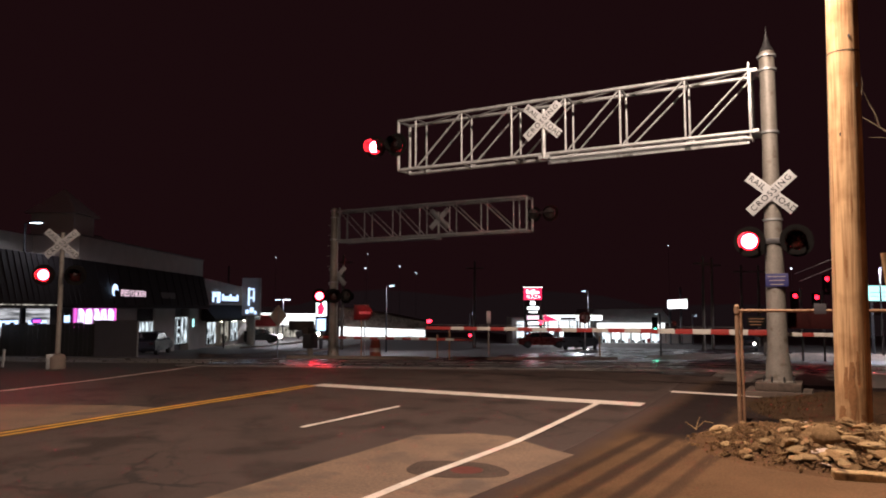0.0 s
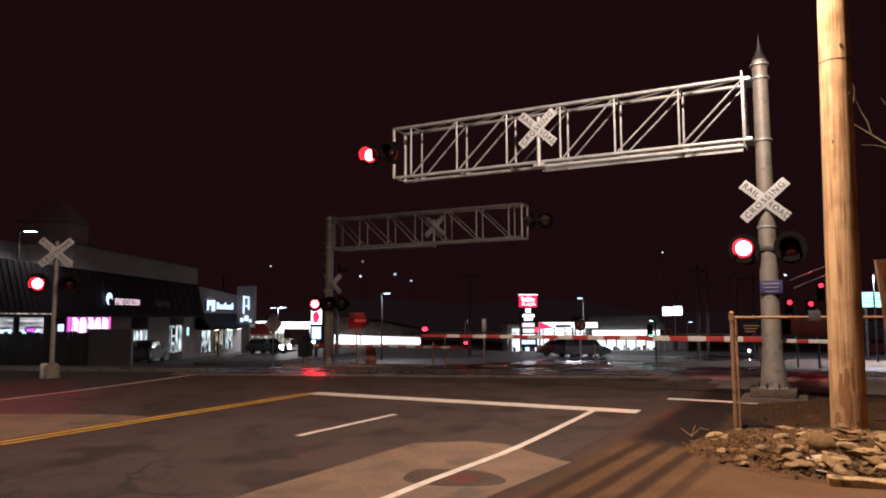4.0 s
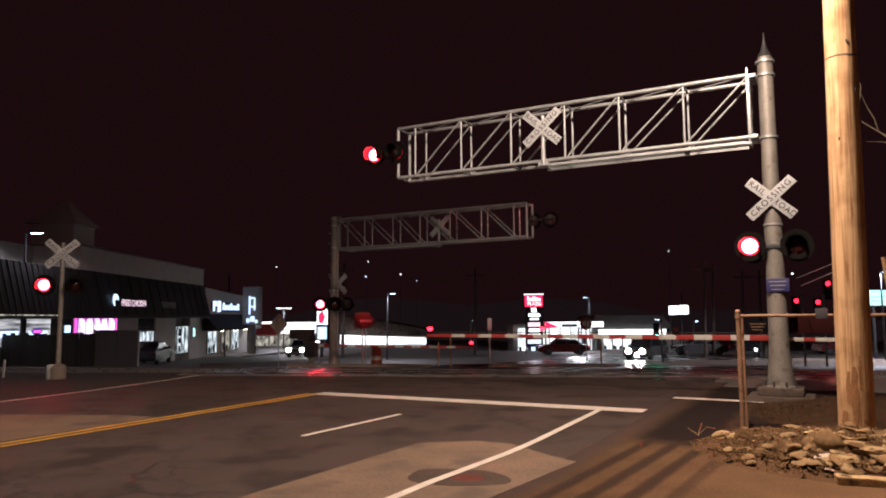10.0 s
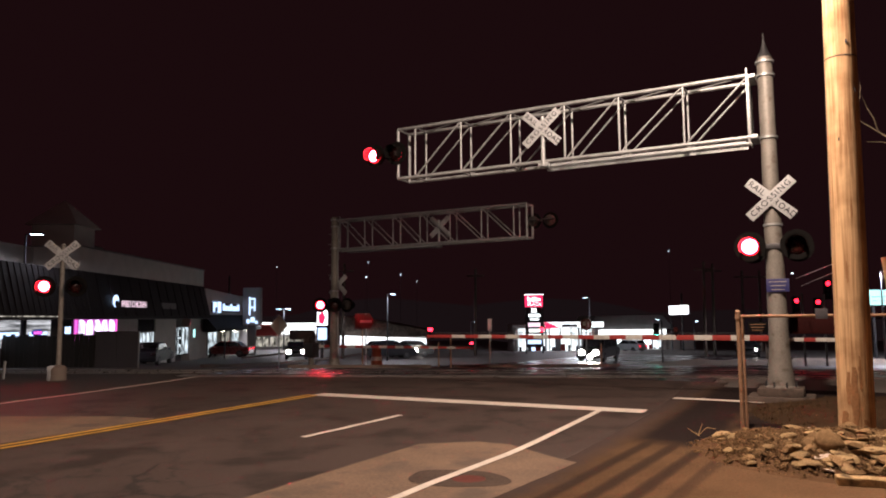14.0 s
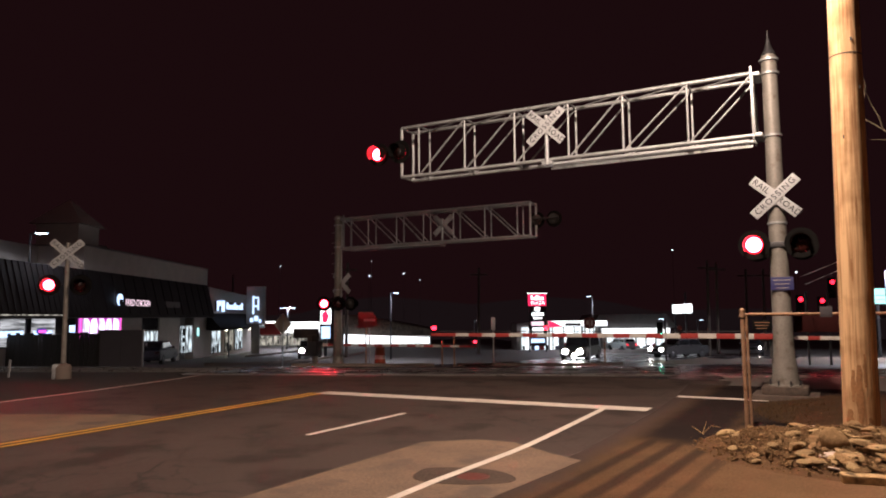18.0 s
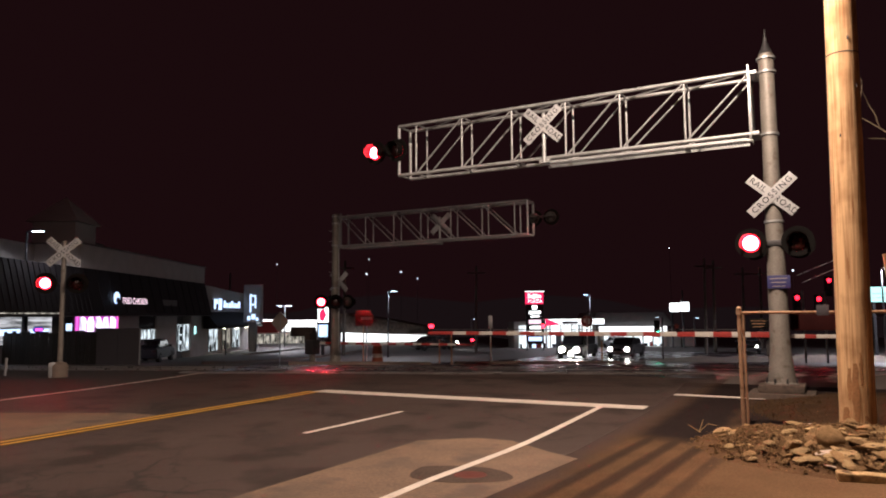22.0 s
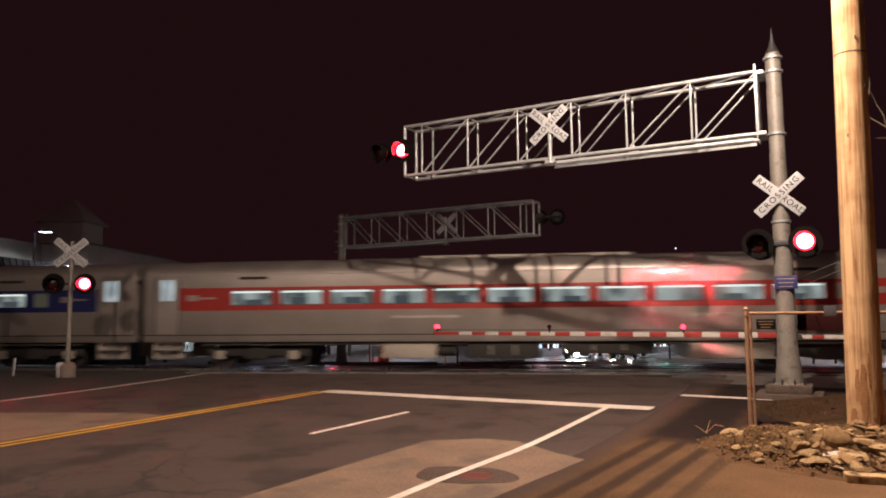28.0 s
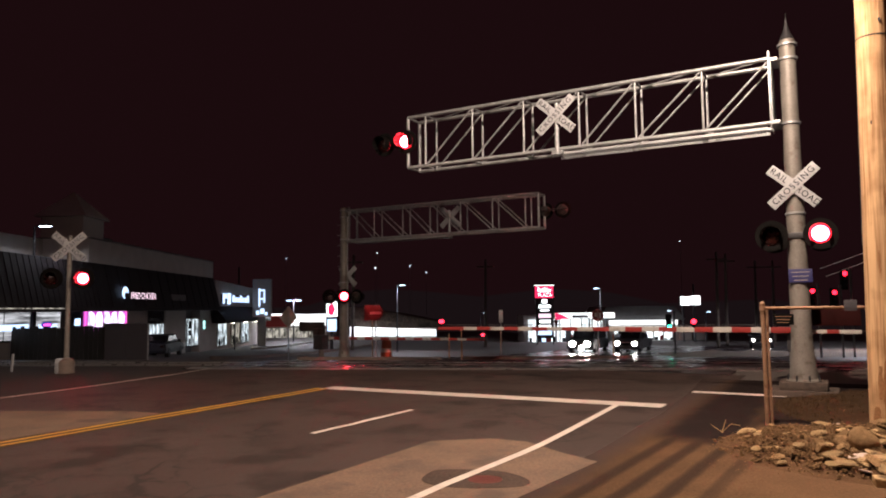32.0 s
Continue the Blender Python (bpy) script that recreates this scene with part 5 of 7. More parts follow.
# local frame: x = -d (0 at the end wall, running back towards the tracks is -x), y = -r... front faces -y
G = -1.75
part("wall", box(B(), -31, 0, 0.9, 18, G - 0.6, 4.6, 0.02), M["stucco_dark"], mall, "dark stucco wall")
part("parapet", box(B(), -21, 0, 0.0, 18, 4.55, 5.92, 0.03), M["stucco"], mall, "pale parapet wall")
part("parapet_cap", box(B(), -21.05, 0.08, -0.08, 18.1, 5.92, 6.0, 0.01), M["stucco_dark"], mall)
part("wing_parapet", box(B(), -33, -21.0, 2.6, 18, 4.4, 5.9, 0.03), M["stucco"], mall, "pale set-back parapet")
part("awning_roof", prism(B(), [(0.2, 4.58), (0.2, 1.95), (-0.65, 1.88), (-0.65, 2.05), (-0.02, 4.58)], -33, 0.0, "x"), M["fascia"], mall, "dark seamed metal awning roof", smooth=False)
for i in range(66):
    x = -32.8 + i * 0.5
    if x < -20.5 or i % 3 == 0:
        part("seam", prism(B(), [(-0.69, 2.07), (-0.06, 4.57), (-0.02, 4.57), (-0.65, 2.07)], x, x + 0.03, "x"), M["fascia"], mall, smooth=False)
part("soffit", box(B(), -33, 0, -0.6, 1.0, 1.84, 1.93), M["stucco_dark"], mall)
# tower with a pyramid roof
tw = part("tower", box(B(), -19.4, -16.9, 1.2, 3.7, 4.5, 7.4, 0.03), M["stucco"], mall, "square corner tower")
bm = B()
v = [bm.verts.new(p) for p in ((-19.7, 0.9, 7.4), (-16.6, 0.9, 7.4), (-16.6, 4.0, 7.4), (-19.7, 4.0, 7.4), (-18.15, 2.45, 9.05))]
bm.faces.new(v[3::-1])
for i in range(4):
    bm.faces.new((v[i], v[(i + 1) % 4], v[4]))
part("tower_roof", bm, M["stucco"], tw, "grey pyramid roof", smooth=False)
part("roof_unit", box(B(), -12.2, -9.8, 4, 6.4, 5.9, 7.0, 0.05), M["stucco_dark"], mall, "rooftop air unit")
# shop fronts under the awning
def shopfront(x0, x1, z0, z1, glow, panes, name="shop_window", front=0.80):
    f = part(name, box(B(), x0 - 0.08, x1 + 0.08, front + 0.02, front + 0.1, z0 - 0.08, z1 + 0.08, 0.01), M["dark_steel"], mall, "dark metal shop window frame")
    w = (x1 - x0) / panes
    for i in range(panes):
        part("pane", box(B(), x0 + i * w + 0.05, x0 + (i + 1) * w - 0.05, front, front + 0.015, z0, z1), M[glow], f, "shop pane lit from inside", smooth=False)
    return f
shopfront(-31.5, -24.9, 0.5, 1.82, "lit_shop_band", 3)
shopfront(-24.5, -22.2, 0.3, 1.82, "lit_shop_band", 1)
shopfront(-20.8, -20.0, 1.05, 1.45, "lit_blue", 1)
slabs("shelf_light", [(-30.9, -28.2, 0.77, 0.79, 1.02, 1.22), (-27.6, -25.2, 0.77, 0.79, 0.95, 1.24), (-24.3, -22.6, 0.77, 0.79, 0.98, 1.20)], "lit_blue", mall, "bright shelf light behind the shop glass")
part("eave_light", box(B(), -33, -24.3, -0.69, -0.66, 1.97, 2.03), M["lit_shop_warm"], mall, "thin warm light strip under the eave")
shopfront(-12.1, -9.5, -0.05, 0.92, "lit_shop", 4, front=0.32)
part("dark_transom", box(B(), -12.2, -9.42, 0.36, 0.44, 1.02, 1.84), M["glass_dark"], mall, "dark glass above the shop window", smooth=False)
d_ = shopfront(-5.25, -2.55, -0.9, 1.18, "lit_shop", 3, "shop_door", front=0.30)
slabs("poster", [(-4.75, -4.2, 0.27, 0.29, 0.45, 1.0), (-4.65, -4.25, 0.27, 0.29, -0.1, 0.3), (-4.6, -4.3, 0.27, 0.29, -0.85, -0.35), (-5.2, -5.0, 0.27, 0.29, -0.9, 1.15), (-3.5, -3.25, 0.27, 0.29, 0.15, 1.1)], "sign_black", d_)
slabs("pier", [(-17.1, -12.3, 0.3, 0.9, G - 0.6, 1.84, 0.02), (-9.36, -5.4, 0.26, 0.9, G - 0.6, 1.84, 0.02), (-2.42, -0.02, 0.2, 0.9, G - 0.6, 1.84, 0.02)], "stucco", mall, "pale stucco pier")
part("wall_lamp", box(B(), -1.7, -1.5, 0.1, 0.195, 0.35, 1.0, 0.02), M["lit_turquoise"], mall, "cool wall lamp")
# shop window full of pink and violet light, proud of the front
pw = part("pink_window", box(B(), -22.2, -17.4, -0.52, -0.42, 0.75, 1.97, 0.01), M["lit_neon_back"], mall, "window with glowing magenta back and white letter shapes")
# added board keeps the glowing window's back light off the wall
part("back_light_blocker", box(B(), -22.4, -17.2, -0.41, -0.37, 0.65, 2.0, 0.01), M["fascia"], mall, "dark board added behind the lit window to block its back light")
for i in range(5):
    x = -21.95 + i * 0.9
    sh = [(0.0, 0.95), (0.74, 0.95), (0.74, 1.45), (0.56, 1.82), (0.16, 1.78), (0.0, 1.5)] if i % 2 else [(0.04, 0.95), (0.7, 0.95), (0.72, 1.62), (0.5, 1.80), (0.06, 1.82)]
    part("letter_shape", prism(B(), [(x + u, v) for u, v in sh], -0.56, -0.525, "y"), M["lit_neon"], pw, "white and violet glowing letter shape", smooth=False)
slabs("light_tube", [(-22.25, -22.18, -0.58, -0.52, 0.75, 1.97), (-17.44, -17.37, -0.58, -0.52, 0.75, 1.97)], "lit_magenta", pw)
slabs("top_tube", [(-22.25, -15.2, -0.58, -0.54, 1.98, 2.04)], "lit_pink", pw)
sg = part("shop_sign", lathe(B(), [(0.36, 0), (0.36, 0.06)], 20), M["lit_blue"], mall, "round white lit emblem", m=pose(-17.65, -0.55, 2.95, 90, 0, 0))
part("emblem_figure", lathe(B(), [(0.2, 0), (0.2, 0.05)], 14), M["fascia"], mall, "dark figure on the emblem", m=pose(-17.6, -0.61, 2.78, 90, 0, 0))
sb = part("sign_board", box(B(), -16.9, -12.9, -0.50, -0.42, 2.45, 3.1, 0.01), M["fascia"], mall, "dark sign board with pink lit letters")
lettering("lettering", "FRIED CHICKEN", 0.56, M["lit_letter"], sb, pose(-14.9, -0.54, 2.78), spacing=0.92)
ns = part("neon_sign", prism(B(), [(-26.3, 1.2), (-26.1, 1.08), (-25.5, 1.08), (-25.3, 1.2), (-25.5, 1.34), (-26.1, 1.34)], -0.5, -0.47, "y"), M["lit_deep_blue"], mall, "small blue neon sign with magenta letters", smooth=False)
slabs("letter_bar", [(-26.12 + 0.17 * k, -26.0 + 0.17 * k, -0.53, -0.505, 1.14, 1.27) for k in range(4)], "lit_magenta", ns)
part("blank_sign", box(B(), -10.3, -7.6, -0.52, -0.42, 2.3, 3.0, 0.01), M["stucco_dark"], mall, "unlit grey sign board")

# second, lower shop building
sh2 = thing("shop_building", S(-20.6, 78, 0.0, 90), "small shop building with blue-white lit sign and dark awning", "shop building")
part("wall", box(B(), -15.5, 0, 0.5, 14, G - 0.8, 4.2, 0.02), M["stucco"], sh2, "pale stucco wall")
part("parapet", prism(B(), [(-15.5, 2.2), (0, 2.2), (0, 3.95), (-15.5, 4.5)], 0.0, 0.5, "y"), M["stucco"], sh2, smooth=False)
part("awning", prism(B(), [(0.2, 2.3), (0.2, 0.75), (-1.0, 0.7), (-1.0, 0.95)], -15.5, 0, "x"), M["fascia"], sh2, "dark cloth awning", smooth=False)
for i, (x0, wide) in enumerate(((-13.4, 2.6), (-9.3, 2.3), (-6.1, 2.5))):
    f = part("shop_window", box(B(), x0, x0 + wide, 0.42, 0.5, -1.4, 0.68, 0.01), M["dark_steel"], sh2)
    for k in range(2):
        part("pane", box(B(), x0 + 0.10 + k * wide / 2, x0 - 0.06 + (k + 1) * wide / 2, 0.40, 0.415, -1.32, 0.62), M["lit_shop_warm" if i == 1 else "lit_shop"], f, "pane lit from inside", smooth=False)
        part("chair_shape", box(B(), x0 + 0.2 + k * wide / 2, x0 + 0.7 + k * wide / 2, 0.385, 0.397, -1.30, -0.75 + 0.2 * ((i + k) % 2), 0.01), M["sign_black"], f, "dark chair behind the pane")
for x in (-11.9, -8.0, -4.6):
    part("soffit_light", box(B(), x - 0.35, x + 0.35, -0.62, -0.38, 0.655, 0.685, 0.005), M["soffit_glow"], sh2, "small warm light under the awning")
bs = part("sign_board", box(B(), -14.0, -5.4, -0.12, -0.02, 2.45, 3.3, 0.01), M["stucco_dark"], sh2, "blue-white lit shop sign")
slabs("letter_bar", [(-13.8, -13.3, -0.16, -0.13, 2.45, 3.35), (-13.2, -12.7, -0.16, -0.13, 2.9, 3.35), (-12.5, -11.5, -0.16, -0.13, 2.4, 3.4)] + [(-11.0 + k * 0.8, -10.4 + k * 0.8, -0.16, -0.13, 2.6, 3.05 + 0.2 * (k % 3 == 0)) for k in range(7)], "lit_blue", bs)
part("pavement_edge", box(B(), -18, 1, -2.6, 0.5, G - 0.9, G - 0.25, 0.02), M["concrete"], sh2, "raised concrete walk")
part("canopy_post", tube(B(), (-15.0, -1.6, G - 0.5), (-15.0, -1.6, 0.75), 0.07), M["dark_steel"], sh2)

part("roof_pole", tube(B(), (-3.2, 1.6, 4.0), (-3.2, 1.6, 6.3), 0.09), M["dark_steel"], sh2, "short vent pole on the roof")

tower = thing("sign_tower", S(-19.0, 72), "white lit upright sign tower beside the shops", "sign")
part("post", box(B(), -0.35, 0.35, -0.2, 0.3, -0.3, 2.9, 0.02), M["stucco_dark"], tower)
pn = part("panel", box(B(), -0.9, 0.9, -0.3, 0.3, 2.9, 6.65, 0.03), M["stucco"], tower, "pale panel")
slabs("letter_bar", [(-0.28, -0.12, -0.34, -0.305, 3.9, 5.7), (-0.1, 0.35, -0.34, -0.305, 5.45, 5.6), (0.22, 0.36, -0.34, -0.305, 4.3, 5.4), (-0.1, 0.2, -0.34, -0.305, 4.6, 4.75), (-0.5, -0.2, -0.34, -0.305, 3.1, 3.5), (-0.1, 0.3, -0.34, -0.305, 3.2, 3.7), (0.36, 0.6, -0.34, -0.305, 3.05, 3.35)], "lit_blue", pn)

# restaurant with red roof, far along the street
ff = thing("restaurant", S(-21.5, 100, -2.2), "white lit restaurant with a red sloping roof", "restaurant")
part("wall", box(B(), -4.5, 4.0, 0, 9, -0.5, 2.6, 0.02), M["stucco"], ff)
part("lit_band", box(B(), -1.5, 4.0, -0.15, 0.0, 1.9, 3.4, 0.02), M["lit_white"], ff, "brightly lit white fascia")
part("roof", prism(B(), [(-4.7, 1.7), (-1.3, 1.7), (-2.0, 3.3), (-4.0, 3.3)], -0.35, 6, "y"), M["brick_red"], ff, "red sloping roof", smooth=False)
part("roof_edge", box(B(), -4.8, -1.2, -0.45, -0.36, 3.25, 3.5), M["lit_white"], ff, "white lit roof edge")
slabs("pane", [(-4.3 + k * 1.0, -3.5 + k * 1.0, -0.06, -0.01, 0.2, 1.5) for k in range(8)], "lit_shop_warm", ff, "warm lit window")

# small white-red sign between
ps = thing("pole_sign", S(-10.0, 60), "upright red and white lit pole sign", "sign")
part("post", box(B(), -0.12, 0.12, -0.12, 0.12, -0.2, 1.5), M["dark_steel"], ps)
part("upper_panel", box(B(), -0.42, 0.42, -0.15, 0.15, 2.75, 4.05, 0.03), M["lit_white"], ps, "white lit panel with red figure")
part("figure", prism(B(), [(-0.25, 2.9), (0.1, 2.85), (0.3, 3.4), (0.05, 3.9), (-0.3, 3.6)], -0.18, -0.155, "y"), M["lit_red"], ps, smooth=False)
part("lower_panel", box(B(), -0.36, 0.36, -0.15, 0.15, 1.55, 2.55, 0.03), M["lit_blue"], ps, "blue-white lit panel")

# long low building with a lit white band
lw = thing("long_building", S(-7.8, 95, -2.3), "long low building with a brightly lit white band", "building")
part("wall", box(B(), -5.6, 5.7, 0, 14, -0.5, 1.6, 0.02), M["stucco"], lw)
part("lit_band", prism(B(), [(-5.6, 0.55), (5.7, 0.55), (5.7, 1.35), (-5.6, 1.85)], -0.25, -0.02, "y"), M["lit_fascia"], lw, "white band of light", smooth=False)
# sloping block stands in for the mottled brown bank behind the band
part("roof", prism(B(), [(-5.8, 1.85), (5.9, 1.4), (5.9, 2.4), (1.0, 3.4), (-5.8, 4.4)], 0.4, 14, "y"), M["weathered"], lw, "mottled brown sloping block standing in for the bank behind", smooth=False)

# plaza pylon
pz = thing("plaza_sign", S(8.95, 70), "tall plaza sign with red lit top and white panels", "sign")
slabs("post", [(-0.86, -0.74, -0.1, 0.1, -0.3, 4.4), (0.74, 0.86, -0.1, 0.1, -0.3, 4.4)], "dark_steel", pz)
part("sign_body", box(B(), -0.72, 0.72, -0.06, 0.06, 0.6, 4.45, 0.02), M["fascia"], pz, "dark body behind the tenant panels")
rp = part("red_panel", box(B(), -0.86, 0.86, -0.16, 0.16, 4.48, 5.62, 0.03), M["lit_red"], pz, "red lit panel")
lettering("lettering", "PLAZA", 0.46, M["lit_white"], rp, pose(0.05, -0.18, 4.74))
slabs("name_bar", [(-0.62, -0.46, -0.19, -0.165, 5.06, 5.48), (-0.42, -0.2, -0.19, -0.165, 5.06, 5.3), (-0.14, 0.0, -0.19, -0.165, 5.0, 5.46), (0.06, 0.2, -0.19, -0.165, 5.06, 5.46), (0.26, 0.42, -0.19, -0.165, 5.06, 5.34), (0.46, 0.62, -0.19, -0.165, 5.06, 5.30)], "lit_white", rp)
part("top_edge", box(B(), -0.92, 0.98, -0.18, 0.18, 5.66, 5.72), M["lit_white"], pz)
for z0, z1, x0, x1, k in ((3.95, 4.35, -0.25, 0.25, "lit_white"), (3.5, 3.8, -0.55, 0.6, "lit_white"), (3.2, 3.35, -0.4, 0.45, "lit_white"), (2.55, 2.95, -0.6, 0.6, "lit_letter"), (2.05, 2.35, -0.5, 0.55, "lit_white"), (1.5, 1.85, -0.6, 0.6, "lit_white"), (0.9, 1.3, -0.65, 0.65, "lit_blue")):
    part("tenant_panel", box(B(), x0, x1, -0.1, 0.1, z0, z1, 0.01), M[k], pz)

# fuel station and shop
gs = thing("fuel_station", S(15.0, 85, -2.2), "bright fuel station shop under a white lit canopy", "fuel station")
part("canopy", box(B(), -3.2, 3.3, -3, 6, 2.85, 3.3, 0.03), M["stucco"], gs)
cf = part("canopy_fascia", box(B(), -3.3, 3.4, -3.12, -3.0, 2.75, 3.35, 0.02), M["lit_fascia"], gs, "white lit canopy edge")
part("red_corner", prism(B(), [(-3.3, 2.6), (-1.7, 2.75), (-2.6, 3.2), (-3.3, 3.4)], -3.2, -3.13, "y"), M["lit_red"], gs, "red lit corner", smooth=False)
part("dark_fascia_bar", box(B(), -1.4, 0.4, -3.16, -3.13, 2.8, 3.1), M["fascia"], gs)
slabs("canopy_post", [(-2.9, -2.7, -0.1, 0.1, -0.5, 2.8), (1.0, 1.2, -0.1, 0.1, -0.5, 2.8), (3.0, 3.2, -0.1, 0.1, -0.5, 2.8)], "galvanised", gs)
part("wall", box(B(), -6.0, 4.4, 6, 14, -0.6, 3.0, 0.02), M["stucco"], gs)
for k in range(7):
    part("shop_pane", box(B(), -5.4 + k * 1.35, -4.25 + k * 1.35, 5.9, 5.98, -0.3, 2.5), M["lit_shop_bright" if k != 1 else "lit_blue"], gs, "shop pane lit from inside", smooth=False)
for k in range(9):
    x = -5.3 + k * 1.02
    part("shelf_goods", box(B(), x, x + 0.3 + 0.2 * (k % 3), 5.84, 5.895, -0.3, 0.2 + 0.35 * ((k * 7) % 4) / 3), M[("sign_black", "roof_metal", "brick_red")[k % 3]], gs, "dark goods behind the shop glass", smooth=False)
slabs("pump", [(-1.6, -1.0, 0.2, 0.8, -0.2, 1.5, 0.03), (1.6, 2.2, 0.2, 0.8, -0.2, 1.5, 0.03)], "dark_steel", gs, "dark fuel pump")

st2 = thing("store", S(25.2, 95, -2.35), "low store with a bright white fascia and lit windows", "store")
part("wall", box(B(), -4.6, 4.4, 0, 12, -0.6, 2.4, 0.02), M["stucco"], st2)
part("lit_band", box(B(), -4.6, 4.3, -0.3, -0.05, 1.7, 2.35, 0.02), M["lit_fascia"], st2, "white band of light")
for k in range(6):
    part("pane", box(B(), -4.0 + k * 1.3, -2.9 + k * 1.3, -0.1, -0.01, -0.2, 1.45), M["lit_shop_bright"], st2, "store pane lit from inside", smooth=False)
rs = random.Random(12)
for k in range(12):
    x = -4.0 + k * 0.66 + rs.uniform(0, 0.2)
    part("shelf_goods", box(B(), x, x + rs.uniform(0.15, 0.45), -0.14, -0.105, -0.2, 0.0 + rs.uniform(0.0, 0.4)), M[("sign_black", "brick_red", "stucco_dark", "roof_metal")[k % 4]], st2, "dark goods behind the store glass", smooth=False)
slabs("mullion", [(-4.05 + k * 1.3, -3.95 + k * 1.3, -0.16, -0.1, -0.25, 1.6) for k in range(8)], "dark_steel", st2)
part("roof", prism(B(), [(-6.0, 2.4), (5.5, 2.4), (4.0, 4.2), (-4.8, 4.2)], 0.1, 12, "y"), M["stucco_dark"], st2, "dark hipped roof", smooth=False)
slabs("pier", [(4.6, 6.1, -0.2, 1.0, -0.5, 1.6, 0.02), (6.6, 8.0, 0.2, 1.0, -0.5, 1.3, 0.02)], "stucco", st2)

bb = thing("billboard", S(28.0, 85, -2.2), "white lit twin-panel sign on two posts", "sign")
slabs("post", [(-0.95, -0.8, -0.1, 0.1, -0.3, 4.2), (0.35, 0.5, -0.1, 0.1, -0.3, 6.6)], "dark_steel", bb)
slabs("panel", [(-1.12, -0.05, -0.2, 0.1, 4.08, 5.12, 0.08), (0.1, 1.16, -0.2, 0.1, 4.12, 5.2, 0.08)], "lit_white", bb, "white lit panel")
tq = thing("lit_sign", S(33.7, 55), "turquoise lit sign board on posts", "sign")
part("panel", box(B(), -1.0, 1.2, -0.15, 0.15, 4.0, 5.15, 0.03), M["lit_turquoise"], tq, "turquoise lit panel")
slabs("line_bar", [(-0.8, 1.0, -0.18, -0.155, 4.3, 4.36), (-0.8, 0.7, -0.18, -0.155, 4.6, 4.66)], "stucco", tq)
slabs("post", [(-0.7, -0.55, -0.08, 0.08, -0.3, 4.0), (0.75, 0.9, -0.08, 0.08, -0.3, 4.0)], "dark_steel", tq)


# ---------------------------------------------------------------- lamps, poles and signs beyond the tracks
def street_lamp(r, d, top, reach=0.9, twin=False, turn=0.0):
    m = S(r, d, None, turn)
    h = top - m.translation.z
    s = thing("street_lamp", m, "tall grey lot lamp with a cool white head", "street lamp", "lot lamps")
    part("pole", tube(B(), (0, 0, -0.2), (0, 0, h), 0.075, 0.05, 10), M["dark_steel"], s)
    for e in ((-1, 1) if twin else (1,)):
        part("arm", tube(B(), (0, 0, h - 0.02), (e * reach * 0.5, 0, h + 0.03), 0.035, seg=8), M["dark_steel"], s)
        hd = part("lamp_head", box(B(), *sorted((e * reach * 0.3, e * reach * 1.1)), -0.12, 0.12, h, h + 0.08, 0.03), M["dark_steel"], s)
        part("glass", box(B(), *sorted((e * reach * 0.35, e * reach * 1.05)), -0.13, 0.10, h - 0.025, h - 0.004, 0.01), M["lamp_white"], hd, "glowing lamp glass")
    return s


street_lamp(-21.05, 36, 6.15, 0.8)
street_lamp(-18.7, 85, 2.95, 0.8, True)
street_lamp(-4.2, 55, 3.6, 0.6)
street_lamp(15.4, 75, 3.72, 0.6, False, 180)
street_lamp(3.2, 80, 1.3, 0.6)
street_lamp(24.4, 80, 1.3, 0.6, False, 180)
street_lamp(28.0, 80, 1.15, 0.5)
street_lamp(29.5, 48, 4.6, 0.6)

hp = thing("far_pole", S(21.9, 60), "dark timber utility pole in the distance", "utility pole", "far utility poles")
part("shaft", tube(B(), (0, 0, -0.5), (0.12, 0, 7.9), 0.15, 0.1, 10), M["tie"], hp)
part("crossarm", box(B(), -0.7, 0.9, -0.05, 0.05, 7.2, 7.32), M["tie"], hp)
for r, d in ((23.4, 62), (29.3, 70), (31.0, 70), (3.0, 66), (-8.3, 60)):
    copy_thing(hp, S(r, d))


def traffic_light(r, d, z, green=False):
    t = thing("traffic_light", S(r, d), "black traffic light showing green" if green else "black traffic light showing red", "traffic light", "traffic lights")
    h = z - t.matrix_basis.translation.z
    part("pole", tube(B(), (0.35, 0, -0.2), (0.35, 0, h + 0.4), 0.06), M["dark_steel"], t)
    part("bracket", tube(B(), (0.35, 0, h - 0.2), (0, 0, h - 0.2), 0.03), M["dark_steel"], t)
    hs = part("housing", box(B(), -0.17, 0.17, -0.1, 0.12, h - 0.85, h + 0.22, 0.03), M["black_paint"], t)
    for i in range(3):
        part("lens", tube(B(), (0, -0.13, h - 0.3 * i), (0, -0.1, h - 0.3 * i), 0.12, 0.12, 20), M[("traffic_green" if green else "traffic_red") if i == (2 if green else 0) else "glass_dark"], hs)
    return t


traffic_light(18.75, 38, 2.5)
traffic_light(19.9, 38, 2.42)
traffic_light(20.75, 38.5, 3.42)
traffic_light(13.68, 46, 1.07, True)


def post_sign(name, r, d, z0, label, cat="road sign"):
    return thing(name, S(r, d, z0), label, cat, "")


